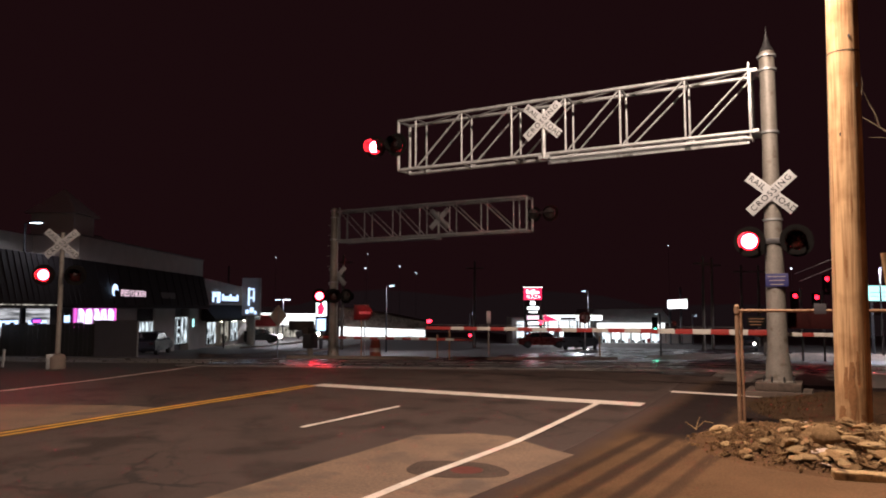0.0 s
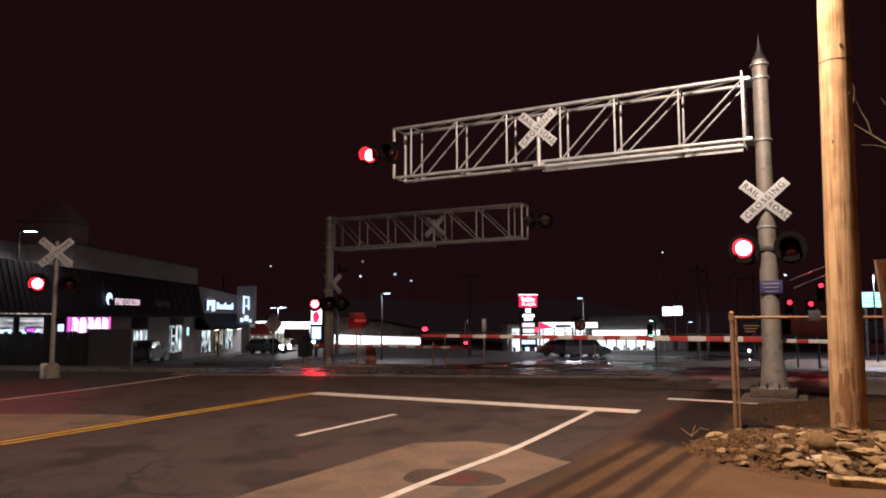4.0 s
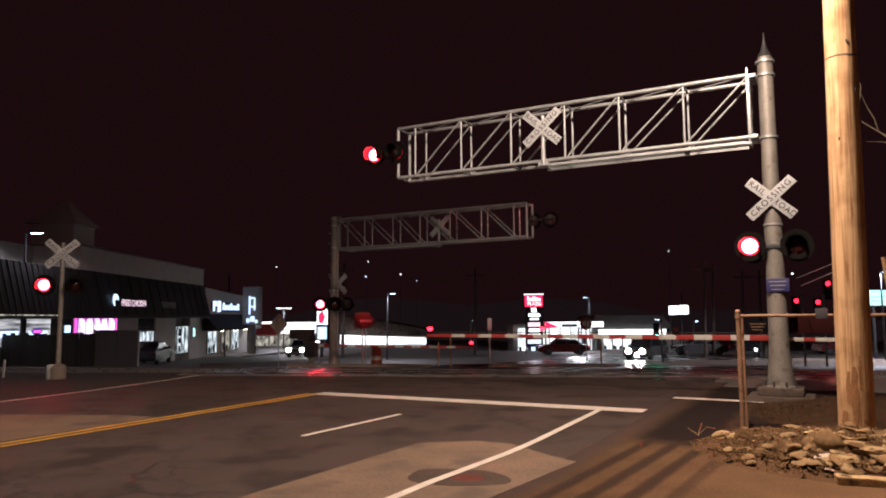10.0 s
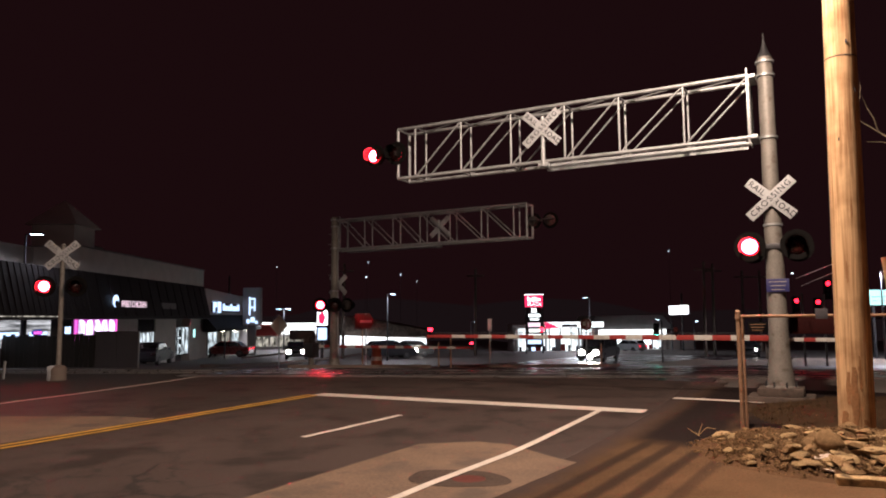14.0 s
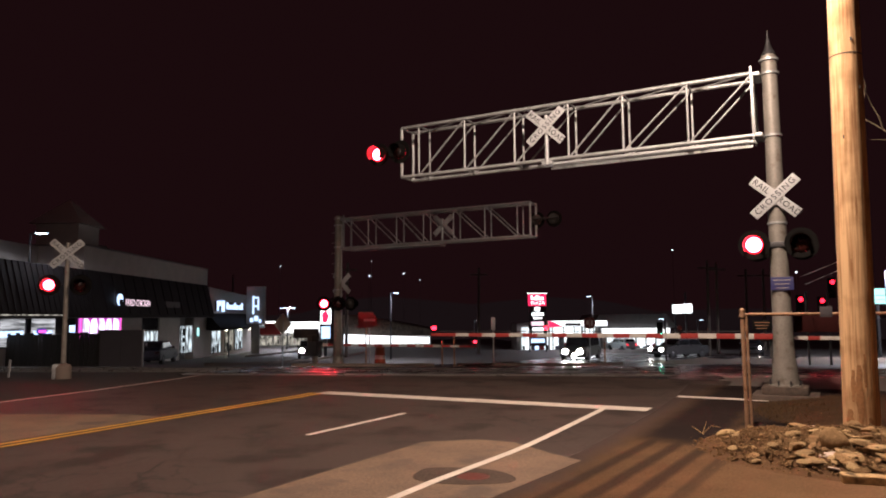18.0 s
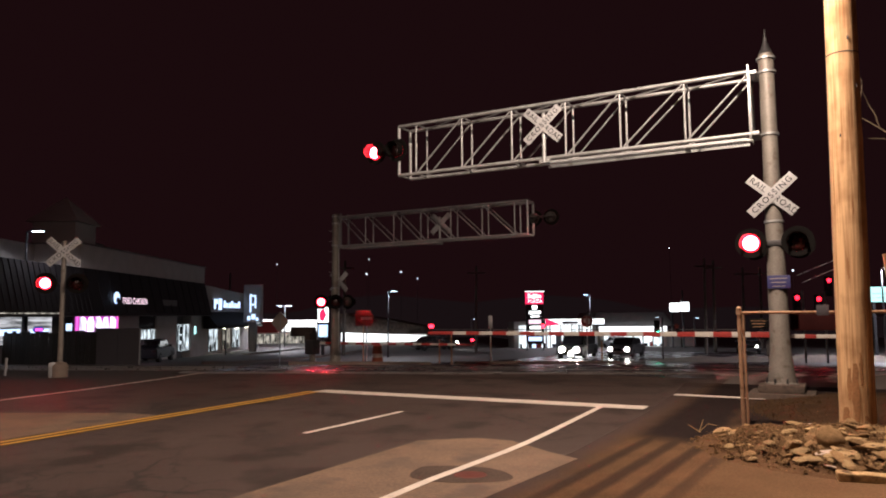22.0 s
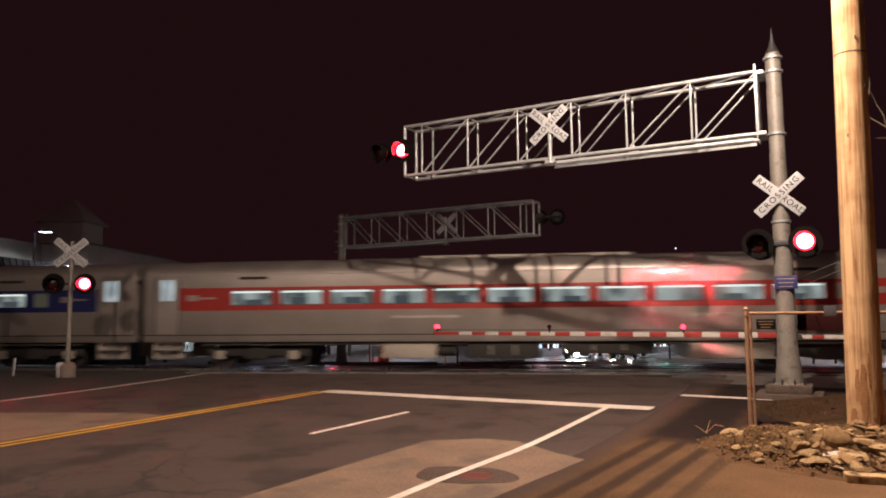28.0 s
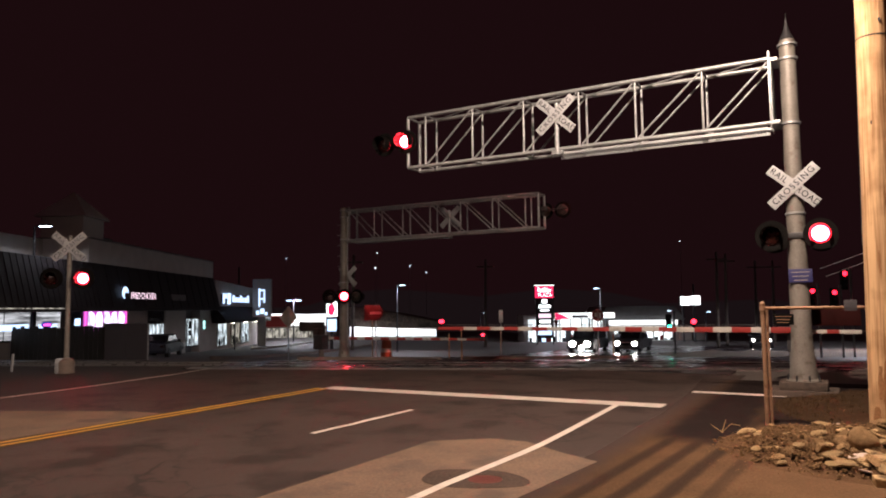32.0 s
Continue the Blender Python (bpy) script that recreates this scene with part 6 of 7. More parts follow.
dn = post_sign("no_entry_sign", -3.62, 34, -0.62, "red no-entry sign disc with a white bar")
part("post", tube(B(), (0, 0.03, -0.3), (0, 0.03, 2.6), 0.03), M["galvanised"], dn)
part("disc", tube(B(), (0, -0.012, 2.24), (0, -0.003, 2.24), 0.35, 0.35, 28), M["sign_red"], dn, "red disc")
part("bar", box(B(), -0.27, 0.27, -0.02, -0.0135, 2.18, 2.30), M["sign_white"], dn, "white bar")
st_ = post_sign("red_sign_plate", -3.83, 34.4, -0.62, "square dark red sign plate on a post behind the disc")
part("post", tube(B(), (0, 0.03, -0.3), (0, 0.03, 2.6), 0.03), M["rusty"], st_)
part("plate", box(B(), -0.37, 0.37, 0, 0.012, 1.89, 2.63, 0.003), M["sign_red"], st_)
oc = post_sign("stop_sign", 8.9, 44.5, -1.3, "red octagonal sign with pale marks, on a post")
part("post", tube(B(), (0, 0.03, -0.3), (0, 0.03, 2.95), 0.035), M["galvanised"], oc)
part("plate", tube(B(), (0, 0, 2.58), (0, 0.015, 2.58), 0.39, 0.39, 8), M["sign_red"], oc)
slabs("mark_bar", [(-0.2, -0.06, -0.01, -0.002, 2.5, 2.75), (0.08, 0.2, -0.01, -0.002, 2.4, 2.75)], "sign_white", oc)
dm = post_sign("warning_sign", -7.72, 34, -0.85, "diamond warning sign seen from its grey back")
part("post", tube(B(), (0, 0.03, -0.3), (0, 0.03, 2.6), 0.03), M["galvanised"], dm)
part("plate", box(B(), -0.36, 0.36, 0, 0.012, -0.36, 0.36, 0.003), M["under_grey"], dm, m=pose(0, 0, 2.32, 0, 0, 48) @ pose(0, 0, 0, 0, 45, 0))
for r, d, h in ((0.34, 30.6, 1.25), (2.2, 33.5, 1.4), (-0.2, 36.5, 1.2), (8.8, 40.0, 1.2)):
    pst = thing("marker_post", S(r, d), "slim orange-brown marker post by the crossing", "marker post", "marker posts")
    part("stake", box(B(), -0.04, 0.04, -0.03, 0.03, -0.2, h, 0.01), M["rusty"], pst)
    part("cap", box(B(), -0.045, 0.045, -0.035, 0.035, h, h + 0.04, 0.01), M["dark_steel"], pst)
pp = post_sign("white_sign_plate", 2.12, 32.2, -0.35, "narrow white sign seen almost edge-on")
part("post", tube(B(), (0, 0.03, -0.2), (0, 0.03, 2.0), 0.025), M["galvanised"], pp)
part("plate", box(B(), -0.09, 0.09, 0, 0.02, 1.5, 2.05, 0.02), M["sign_white"], pp)
for r, d, k, h in ((-3.3, 36, "orange_plastic", 0.9),):
    br = thing("traffic_barrel", S(r, d), "dull orange plastic traffic barrel by the signs", "traffic barrel")
    part("drum", lathe(B(), [(0.29, 0), (0.30, 0.05), (0.27, 0.3), (0.25, 0.6), (0.22, h), (0.15, h + 0.04)], 18), M[k], br)
    part("stripe", lathe(B(), [(0.272, 0.33), (0.256, 0.52)], 18), M["under_grey"], br)

stake = thing("white_stake", pose(-22.6, 13.0, 0.0, 0, 6, 0), "short white marker stake on the dark shoulder", "marker post")
part("shaft", box(B(), -0.045, 0.045, -0.02, 0.02, -0.15, 0.55, 0.01), M["sign_white"], stake)
# dark board fence and grey enclosure across the street mouth
fn = thing("board_fence", S(-20.4, 34.5, -0.75), "dark weathered board fence beside the shops", "fence")
rr = random.Random(5)
for i in range(76):
    x = -13.04 + i * 0.22
    part("board", box(B(), x, x + (0.14 if i < 56 else 0.205), 0, 0.03, -0.3, 1.86 + rr.uniform(-0.05, 0.05), 0.004), M["fence_dark"], fn, smooth=False)
for x in (-12.8, -10.8, -8.4, -6, -3.6, -1.2, 1.2, 3.6):
    part("post", box(B(), x, x + 0.12, 0.035, 0.15, -0.3, 1.85), M["fence_dark"], fn)
en = thing("enclosure", S(-15.6, 34.6, -0.75), "plain grey panel enclosure beside the fence", "enclosure")
slabs("panel", [(-1.08, -0.05, 0, 0.05, -0.3, 2.0, 0.01), (-0.04, 0.98, 0, 0.05, -0.3, 2.0, 0.01)], "grey_panel", en, "dull grey panel")
slabs("post", [(-1.15, -1.09, -0.02, 0.06, -0.3, 2.05), (0.99, 1.05, -0.02, 0.06, -0.3, 2.0)], "galvanised", en)
part("side_panel", box(B(), -1.14, -1.10, 0.07, 1.8, -0.3, 2.0), M["grey_panel"], en)

# kerbs and the low wall behind the crossing
def kerb(a, b, h=0.14, w=0.16, label="pale worn concrete kerb"):
    bm = B()
    n = max(2, round((Vector(b) - Vector(a)).length / 1.5))
    pr = None
    d = (Vector(b) - Vector(a)).normalized()
    nn = Vector((-d.y, d.x)) * w / 2
    for i in range(n + 1):
        p = Vector(a).lerp(Vector(b), i / n)
        z = land(p.x, p.y)
        row = [bm.verts.new((p.x + s * nn.x, p.y + s * nn.y, z + zz)) for s, zz in ((1, -0.1), (1, h), (-1, h), (-1, -0.1))]
        if pr:
            for k in range(3):
                bm.faces.new((pr[k], pr[k + 1], row[k + 1], row[k]))
        pr = row
    bmesh.ops.recalc_face_normals(bm, faces=bm.faces[:])
    return tagged(part("kerb", bm, M["concrete"], smooth=False), label, "kerb", kind="structure")


kerb(world_at(-6.3, 29.5), world_at(-0.5, 28.0))
kerb(world_at(0.5, 30.5), world_at(9.0, 37.0))
kerb(world_at(-17.2, 62.0), world_at(-14.0, 90.0))
kerb(world_at(-12.0, 36.0), world_at(-8.0, 70.0))
sheet("far_road", -19.5, -3.0, 25.2, 66.0, M["wet_asphalt"], 0.006, 1.2, "damp dark road beyond the tracks", category="road")
sheet("crossing_apron", -17.5, -3.0, 20.3, 25.2, M["wet_asphalt"], 0.003, 0.8, "damp dark asphalt over the crossing", category="road")
# far lamps
for px, d, z, s in ((-11.65, 110, 8.1, 0.12), (-6.35, 110, 8.4, 0.10), (-25.4, 110, 9.7, 0.08), (-11.3, 110, 10.4, 0.07), (-3.85, 110, 7.4, 0.07), (35.1, 110, 11.7, 0.08), (54.0, 110, 8.1, 0.14), (64.0, 110, 10.3, 0.11)):
    hl = thing("far_lamp", S(px, d), "distant cool lamp on a tall thin pole", "street lamp", "far lamps")
    top = z - hl.matrix_basis.translation.z
    part("pole", tube(B(), (0, 0, -0.3), (0, 0, top - s), 0.03, 0.02, 6), M["dark_steel"], hl)
    part("glass", lathe(B(), [(0.1 * s, -s), (s * 0.75, -s * 0.6), (s, 0), (s * 0.7, s * 0.6), (0.1 * s, s * 0.8)], 10, (0, 0, top)), M["lamp_far"], hl)

# backdrop strip added behind the shops; its material glows to match the sky
M["backdrop_glow"] = glowing("backdrop_glow", (0.0085, 0.0050, 0.0058), 1.0)
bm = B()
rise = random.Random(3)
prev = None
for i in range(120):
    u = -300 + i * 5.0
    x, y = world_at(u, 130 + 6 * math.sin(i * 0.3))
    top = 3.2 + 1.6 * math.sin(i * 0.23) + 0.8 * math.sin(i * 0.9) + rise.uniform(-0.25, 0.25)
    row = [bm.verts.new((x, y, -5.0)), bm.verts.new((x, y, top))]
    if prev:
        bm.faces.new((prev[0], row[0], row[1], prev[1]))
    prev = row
tagged(part("backdrop", bm, M["backdrop_glow"], smooth=False), "low backdrop strip added far behind the shops, with a faint glow of its own", "backdrop", kind="structure")

M["bank"] = mat("brown_bank", (0.16, 0.118, 0.088), 0.95, vary=0.5, scale=0.9, fine=6, bump=1.0)
bm = B()
gx, gy = 40, 16
grid = []
for j in range(gy + 1):
    row = []
    for i in range(gx + 1):
        r, d = 11.5 + 0.55 * i, 37.5 + 0.75 * j + 0.12 * i
        x, y = world_at(r, d)
        edge = min(1.0, 4.0 * min(i / gx, 1 - i / gx), 4.0 * min(j / gy, 1 - j / gy))
        row.append(bm.verts.new((x, y, land(x, y) - 0.03 + edge * (0.16 + 0.22 * noise.noise((r * 0.5, d * 0.5, 3.0)) + 0.06 * noise.noise((r * 2.1, d * 2.1, 1.0))))))
    grid.append(row)
for j in range(gy):
    for i in range(gx):
        bm.faces.new((grid[j][i], grid[j][i + 1], grid[j + 1][i + 1], grid[j + 1][i]))
tagged(part("earth_bank", bm, M["bank"]), "low rough brown earth bank beyond the tracks", "earth bank", kind="structure")


# ---------------------------------------------------------------- cars
def car(kind, paint, label, lit=True, tail=False, m=None, big=0.17, glow="car_light", glare=False):
    """A car that faces +x, wheels on z = 0. kind: sedan, van or hatch."""
    L, W = {"sedan": (4.6, 1.78), "van": (4.8, 1.85), "hatch": (4.2, 1.75)}[kind]
    c = thing("car", m or Matrix.Identity(4), label, "car", "cars")
    h = L / 2
    spread = 0.42 if glare else 0.3
    low = [(-h, 0.42), (-h + 0.05, 0.9), (h - 1.0, 0.95), (h - 0.12, 0.78), (h, 0.45), (h - 0.1, 0.28), (-h + 0.1, 0.28)]
    roof = {"sedan": [(-h + 0.55, 0.92), (-h + 1.25, 1.40), (0.45, 1.44), (h - 1.15, 0.95)],
            "van": [(-h + 0.1, 0.9), (-h + 0.3, 1.68), (0.75, 1.74), (h - 1.0, 0.95)],
            "hatch": [(-h + 0.12, 0.9), (-h + 0.55, 1.45), (0.35, 1.50), (h - 1.05, 0.95)]}[kind]
    bm = prism(B(), low, -W / 2, W / 2, "y")
    bmesh.ops.bevel(bm, geom=bm.edges[:], offset=0.06, segments=2, affect="EDGES")
    part("body", bm, M[paint], c)
    bm = prism(B(), roof, -W / 2 + 0.12, W / 2 - 0.12, "y")
    bmesh.ops.bevel(bm, geom=bm.edges[:], offset=0.07, segments=2, affect="EDGES")
    part("cabin", bm, M[paint], c)
    a, b, d, e = roof
    def lerp(p, q, t):
        return (p[0] + (q[0] - p[0]) * t, p[1] + (q[1] - p[1]) * t)
    for s in (-1, 1):
        y0, y1 = sorted((s * (W / 2 - 0.13), s * (W / 2 - 0.112)))
        mid = (b[0] + d[0]) / 2
        q = [lerp(a, b, 0.25), lerp(a, b, 0.86), (mid - 0.04, lerp(b, d, 0.5)[1] - 0.08), (mid - 0.04, 1.0)]
        part("side_window", prism(B(), [(q[0][0] + 0.12, 1.0), (q[1][0] + 0.1, q[1][1]), q[2], q[3]], y0, y1, "y"), M["glass_dark"], c, smooth=False)
        part("side_window", prism(B(), [(mid + 0.04, 1.0), (mid + 0.04, lerp(b, d, 0.5)[1] - 0.08), (d[0] - 0.02, d[1] - 0.09), (e[0] - 0.18, 1.0)], y0, y1, "y"), M["glass_dark"], c, smooth=False)
        part("mirror", box(B(), e[0] - 0.35, e[0] - 0.22, *sorted((s * (W / 2 - 0.08), s * (W / 2 + 0.1))), 0.95, 1.08, 0.02), M[paint], c)
        hl = part("headlight", lathe(B(), [(big, -0.12), (big, 0.01), (big * 0.85, 0.045), (big * 0.5, 0.07), (0.02, 0.078)], 16), M[glow if lit else "chrome"], c, "bright headlight" if lit else "unlit headlight", m=pose(h, s * (W / 2 - spread), 0.66, 0, 90, 0))
        part("tail_light", box(B(), -h - 0.01, -h + 0.06, *sorted((s * (W / 2 - 0.35), s * (W / 2 - 0.08))), 0.68, 0.82, 0.01), M["tail_red" if tail else "lens_dark"], c, "red tail light")
        for x in (-h + 0.85, h - 0.9):
            w = part("wheel", tube(B(), (x, s * (W / 2 - 0.2), 0.32), (x, s * (W / 2 + 0.005), 0.32), 0.32, 0.32, 22), M["tyre"], c)
            part("rim", tube(B(), (x, s * (W / 2), 0.32), (x, s * (W / 2 + 0.012), 0.32), 0.2, 0.18, 14), M["dark_steel"], w)
    # glowing disc painted in for the headlights' reflection on the bumper
    if glare:
        part("bumper_glare", tube(B(), (h - 0.05, 0.12, 0.40), (h + 0.06, 0.12, 0.40), 0.17, 0.17, 14), M[glow], c, "glowing disc for the headlights' reflection on the bumper")
    part("windscreen", prism(B(), [lerp(d, e, 0.12), lerp(d, e, 0.9), (lerp(d, e, 0.9)[0] + 0.015, lerp(d, e, 0.9)[1] + 0.01), (lerp(d, e, 0.12)[0] + 0.015, lerp(d, e, 0.12)[1] + 0.012)], -W / 2 + 0.22, W / 2 - 0.22, "y"), M["glass_dark"], c, smooth=False)
    part("rear_window", prism(B(), [lerp(a, b, 0.3), lerp(a, b, 0.9), (lerp(a, b, 0.9)[0] - 0.015, lerp(a, b, 0.9)[1] + 0.01), (lerp(a, b, 0.3)[0] - 0.015, lerp(a, b, 0.3)[1] + 0.01)], -W / 2 + 0.22, W / 2 - 0.22, "y"), M["glass_dark"], c, smooth=False)
    part("bumper", box(B(), h - 0.08, h + 0.05, -W / 2 + 0.1, W / 2 - 0.1, 0.34, 0.52, 0.03), M["dark_steel"], c)
    part("grille", box(B(), h - 0.03, h + 0.02, -0.45, 0.45, 0.54, 0.72, 0.01), M["chrome" if glare else "black_paint"], c)
    return c


car("sedan", "car_slate", "parked dark slate sedan before the shops", lit=False, m=S(-18.8, 46.6, None, 97))
HATCH = car("hatch", "car_silver", "silver hatchback pulling in outside the store", lit=False, tail=True)
EAST = car("sedan", "car_maroon", "dark red sedan leaving along the far road", lit=False)
WEST = car("sedan", "car_dark", "dark sedan with red tail lights crossing the far road", lit=False, tail=True)
car("sedan", "car_dark", "dark sedan with lit headlights waiting far down the road", m=S(25.4, 60, None, -112), big=0.09, glow="car_light_low")
VAN = car("van", "car_dark", "dark van with bright headlights turning up to the crossing", big=0.21, glare=True)
SEDAN = car("sedan", "car_dark", "dark sedan with lit headlights queuing behind the van", big=0.16, glow="car_light_low")
MAROON = car("sedan", "car_maroon", "dark red sedan passing in front of the store", lit=False, tail=True)
LEFT_CAR = car("hatch", "car_dark", "dark hatchback turning out of the side street lot", big=0.19)
LEFT_CAR_2 = car("sedan", "car_dark", "dark sedan turning out of the side street lot", big=0.19)

# ---------------------------------------------------------------- rubble at the foot of the timber pole
rub = random.Random(21)


def stone_mesh(seed, sx, sy, sz, cuts=9):
    """A broken stone: a ball cut flat on many sides, with sharp arrises."""
    r = random.Random(seed)
    bm = B()
    bmesh.ops.create_icosphere(bm, subdivisions=2, radius=0.5)
    for _ in range(cuts):
        n = Vector((r.uniform(-1, 1), r.uniform(-1, 1), r.uniform(-1, 1))).normalized()
        dd = r.uniform(0.20, 0.38)
        for v in bm.verts:
            k = v.co.dot(n) - dd
            if k > 0:
                v.co -= n * k
    for v in bm.verts:
        v.co = Vector((v.co.x * sx, v.co.y * sy, v.co.z * sz)) * (1 + r.uniform(-0.03, 0.03))
    me = bpy.data.meshes.new("stone")
    bm.to_mesh(me)
    bm.free()
    return me


def mound(x, y):
    """Height of the heap of earth and rubble, and of the bank behind it at the gantry's foot."""
    u, v = (x - 0.3) / 2.2, (y - 10.5) / 1.95
    p, q = (x - 1.4) / 3.0, (y - 14.8) / 3.4
    h = max(0.0, 0.24 * (1 - u * u - v * v), 0.22 * (1 - p * p - q * q))
    return h + min(1.0, h * 8) * (0.05 * noise.noise((x * 2.2, y * 2.2, 0.0)) + 0.025 * noise.noise((x * 7.0, y * 7.0, 2.0)))


# the rear bank's soil is coloured darker to hold the shade there
for name, rows_, material, label in (("earth_heap", range(0, 21), "dirt", "low heap of brown earth under the rubble"), ("dark_bank", range(20, 62), "shaded_soil", "low bank of soil round the gantry foot, darkened for shade")):
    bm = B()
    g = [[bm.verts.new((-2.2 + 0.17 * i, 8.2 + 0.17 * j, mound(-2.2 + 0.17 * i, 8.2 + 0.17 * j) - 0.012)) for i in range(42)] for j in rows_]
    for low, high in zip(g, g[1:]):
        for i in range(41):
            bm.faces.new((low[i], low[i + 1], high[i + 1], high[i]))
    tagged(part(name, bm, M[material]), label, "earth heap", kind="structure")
shapes = []
for k in range(14):
    me = stone_mesh(100 + k, 1.0, rub.uniform(0.6, 0.95), rub.uniform(0.45, 0.8))
    me.materials.append(M["slab_stone" if k % 4 == 0 else "stone"])
    shapes.append(me)
pale = stone_mesh(140, 1.0, 0.8, 0.4)
pale.materials.append(M["pale_stone"])
heap = thing("rubble_heap", pose(0, 0, 0), "heap of broken concrete and stones at the pole foot", "rubble")
count = 0
while count < 290:
    x, y = rub.gauss(0.0, 0.85), rub.gauss(9.75, 0.62)
    if not (-1.75 < x < 2.4 and 8.75 < y < 11.5) or (x - 0.17) ** 2 + (y - 11.5) ** 2 < 0.1 or mound(x, y) < 0.10 * rub.random():
        continue
    s = 0.05 + 0.21 * rub.random() ** 2.2
    if x < -0.7:
        s *= 0.6
    count += 1
    me = pale if rub.random() < 0.03 else rub.choice(shapes)
    m = pose(x, y, mound(x, y) + 0.14 * s, rub.uniform(-30, 30), rub.uniform(-30, 30), rub.uniform(0, 360)) @ Matrix.Diagonal((s * 1.45, s * 1.15, s * 0.75, 1))
    part("stone", me, None, heap, m=m)
big_shapes = []
for k in range(6):
    me = stone_mesh(200 + k, 1.0, 0.8, 0.5, 7)
    me.materials.append(M["slab_stone"])
    big_shapes.append(me)
boulder = stone_mesh(240, 1.0, 0.85, 0.8, 4)
boulder.materials.append(M["stone"])
boulder.shade_smooth()
part("boulder", boulder, None, heap, "rounded brown boulder", m=pose(-0.12, 9.72, mound(-0.12, 9.72) + 0.10, 8, -6, 30) @ Matrix.Diagonal((0.40, 0.36, 0.40, 1)))
for x, y, sx, sy, sz, tz, k in ((-0.21, 9.40, 0.20, 0.16, 0.05, 20, None), (-0.36, 9.02, 0.33, 0.2, 0.09, -20, 1), (-0.06, 9.16, 0.3, 0.2, 0.10, 14, 2), (0.30, 9.45, 0.34, 0.26, 0.12, -35, 3), (0.12, 9.75, 0.30, 0.22, 0.09, 10, 4),
                                (-1.49, 10.62, 0.22, 0.16, 0.10, 10, 0), (-1.25, 9.6, 0.15, 0.12, 0.08, 40, 1), (-0.59, 12.2, 0.12, 0.08, 0.05, 20, None), (-0.45, 12.0, 0.13, 0.06, 0.05, -20, None), (0.46, 11.95, 0.09, 0.07, 0.05, 0, None),
                                (0.62, 9.3, 0.36, 0.26, 0.12, 10, 4), (0.9, 9.2, 0.42, 0.26, 0.12, -20, 5), (0.55, 10.4, 0.3, 0.22, 0.10, 5, 3), (1.25, 9.6, 0.42, 0.3, 0.12, 30, 2), (-0.5, 9.6, 0.18, 0.12, 0.08, -50, 3), (-0.62, 10.1, 0.2, 0.13, 0.08, 35, 0),
                                (0.02, 8.92, 0.22, 0.14, 0.08, 80, 5), (0.45, 9.05, 0.3, 0.2, 0.10, -70, 1), (-0.45, 9.33, 0.2, 0.15, 0.08, 15, 5), (-0.8, 9.55, 0.16, 0.13, 0.07, 80, 2), (-0.35, 10.3, 0.2, 0.16, 0.09, -25, 3), (-0.95, 9.1, 0.10, 0.09, 0.05, 25, 0)):
    me = pale if k is None else big_shapes[k]
    part("slab", me, None, heap, m=pose(x, y, max(0.0, mound(x, y)) + 0.45 * sz, 6, -8, tz) @ Matrix.Diagonal((sx * 1.3, sy * 1.5, sz * 2.0, 1)))
# broken length of kerb stone lying before the heap
bm = box(B(), -0.62, 0.72, -0.09, 0.09, 0.0, 0.10, 0.02)
bmesh.ops.subdivide_edges(bm, edges=[e for e in bm.edges if e.calc_length() > 0.5], cuts=9)
for v in bm.verts:
    v.co += Vector(noise.noise_vector(v.co * 5.0)) * 0.022
part("kerb_stone", bm, M["slab_stone"], heap, "broken length of kerb stone", smooth=False, m=pose(0.52, 8.74, -0.015, 3, 1, 8))


def scraps(count, size, spread, shape, floor, top):
    """Small loose pieces strewn over the heap, in one mesh."""
    co, faces = [], []
    pts, quads = shape
    while count:
        x, y = rub.gauss(*spread[0]), rub.gauss(*spread[1])
        if y < 8.7 or x < -2.0 or x > 3.0 or mound(x, y) < floor * rub.random():
            continue
        count -= 1
        c = Vector((x, y, max(0.0, mound(x, y)) + rub.uniform(0.0, top)))
        t = Euler((rub.uniform(-0.35, 0.35), rub.uniform(-0.35, 0.35), rub.uniform(0, 6.3))).to_matrix()
        k = rub.uniform(*size)
        n = len(co)
        co += [tuple(c + t @ Vector(p) * k) for p in pts]
        faces += [tuple(n + i for i in q) for q in quads]
    me = bpy.data.meshes.new("scraps")
    me.from_pydata(co, [], faces)
    return me


LEAF = (((-1, 0, 0), (-0.2, 0.45, 0.15), (1, 0, 0), (-0.2, -0.45, 0.15)), ((0, 1, 2, 3),))
CHIP = (((-1, -0.6, -0.4), (0.9, -0.7, -0.4), (1.0, 0.6, -0.4), (-0.8, 0.8, -0.4), (-0.5, -0.3, 0.5), (0.6, -0.2, 0.4), (0.3, 0.5, 0.55)),
        ((0, 1, 5, 4), (1, 2, 6, 5), (2, 3, 6), (3, 0, 4), (3, 4, 6), (4, 5, 6)))
for name, amount, size, spread, shape, floor, top, material, label, cat in (
        ("leaf_litter", 6500, (0.010, 0.028), ((-0.65, 0.8), (10.2, 0.8)), LEAF, 0.10, 0.02, "leaf_litter", "dead brown leaves and scraps among the rubble", "leaf litter"),
        ("gravel", 3800, (0.008, 0.032), ((-0.45, 0.8), (9.95, 0.75)), CHIP, 0.22, 0.03, "chips", "small chips of broken stone over the heap", "gravel"),
        ("loose_gravel", 420, (0.004, 0.013), ((-0.9, 0.8), (9.3, 1.1)), CHIP, 0.0, 0.004, "stone", "loose grit scattered on the footway", "gravel")):
    me = scraps(amount, size, spread, shape, floor, top)
    me.materials.append(M[material])
    tagged(new(name, me), label, cat, kind="stuff")
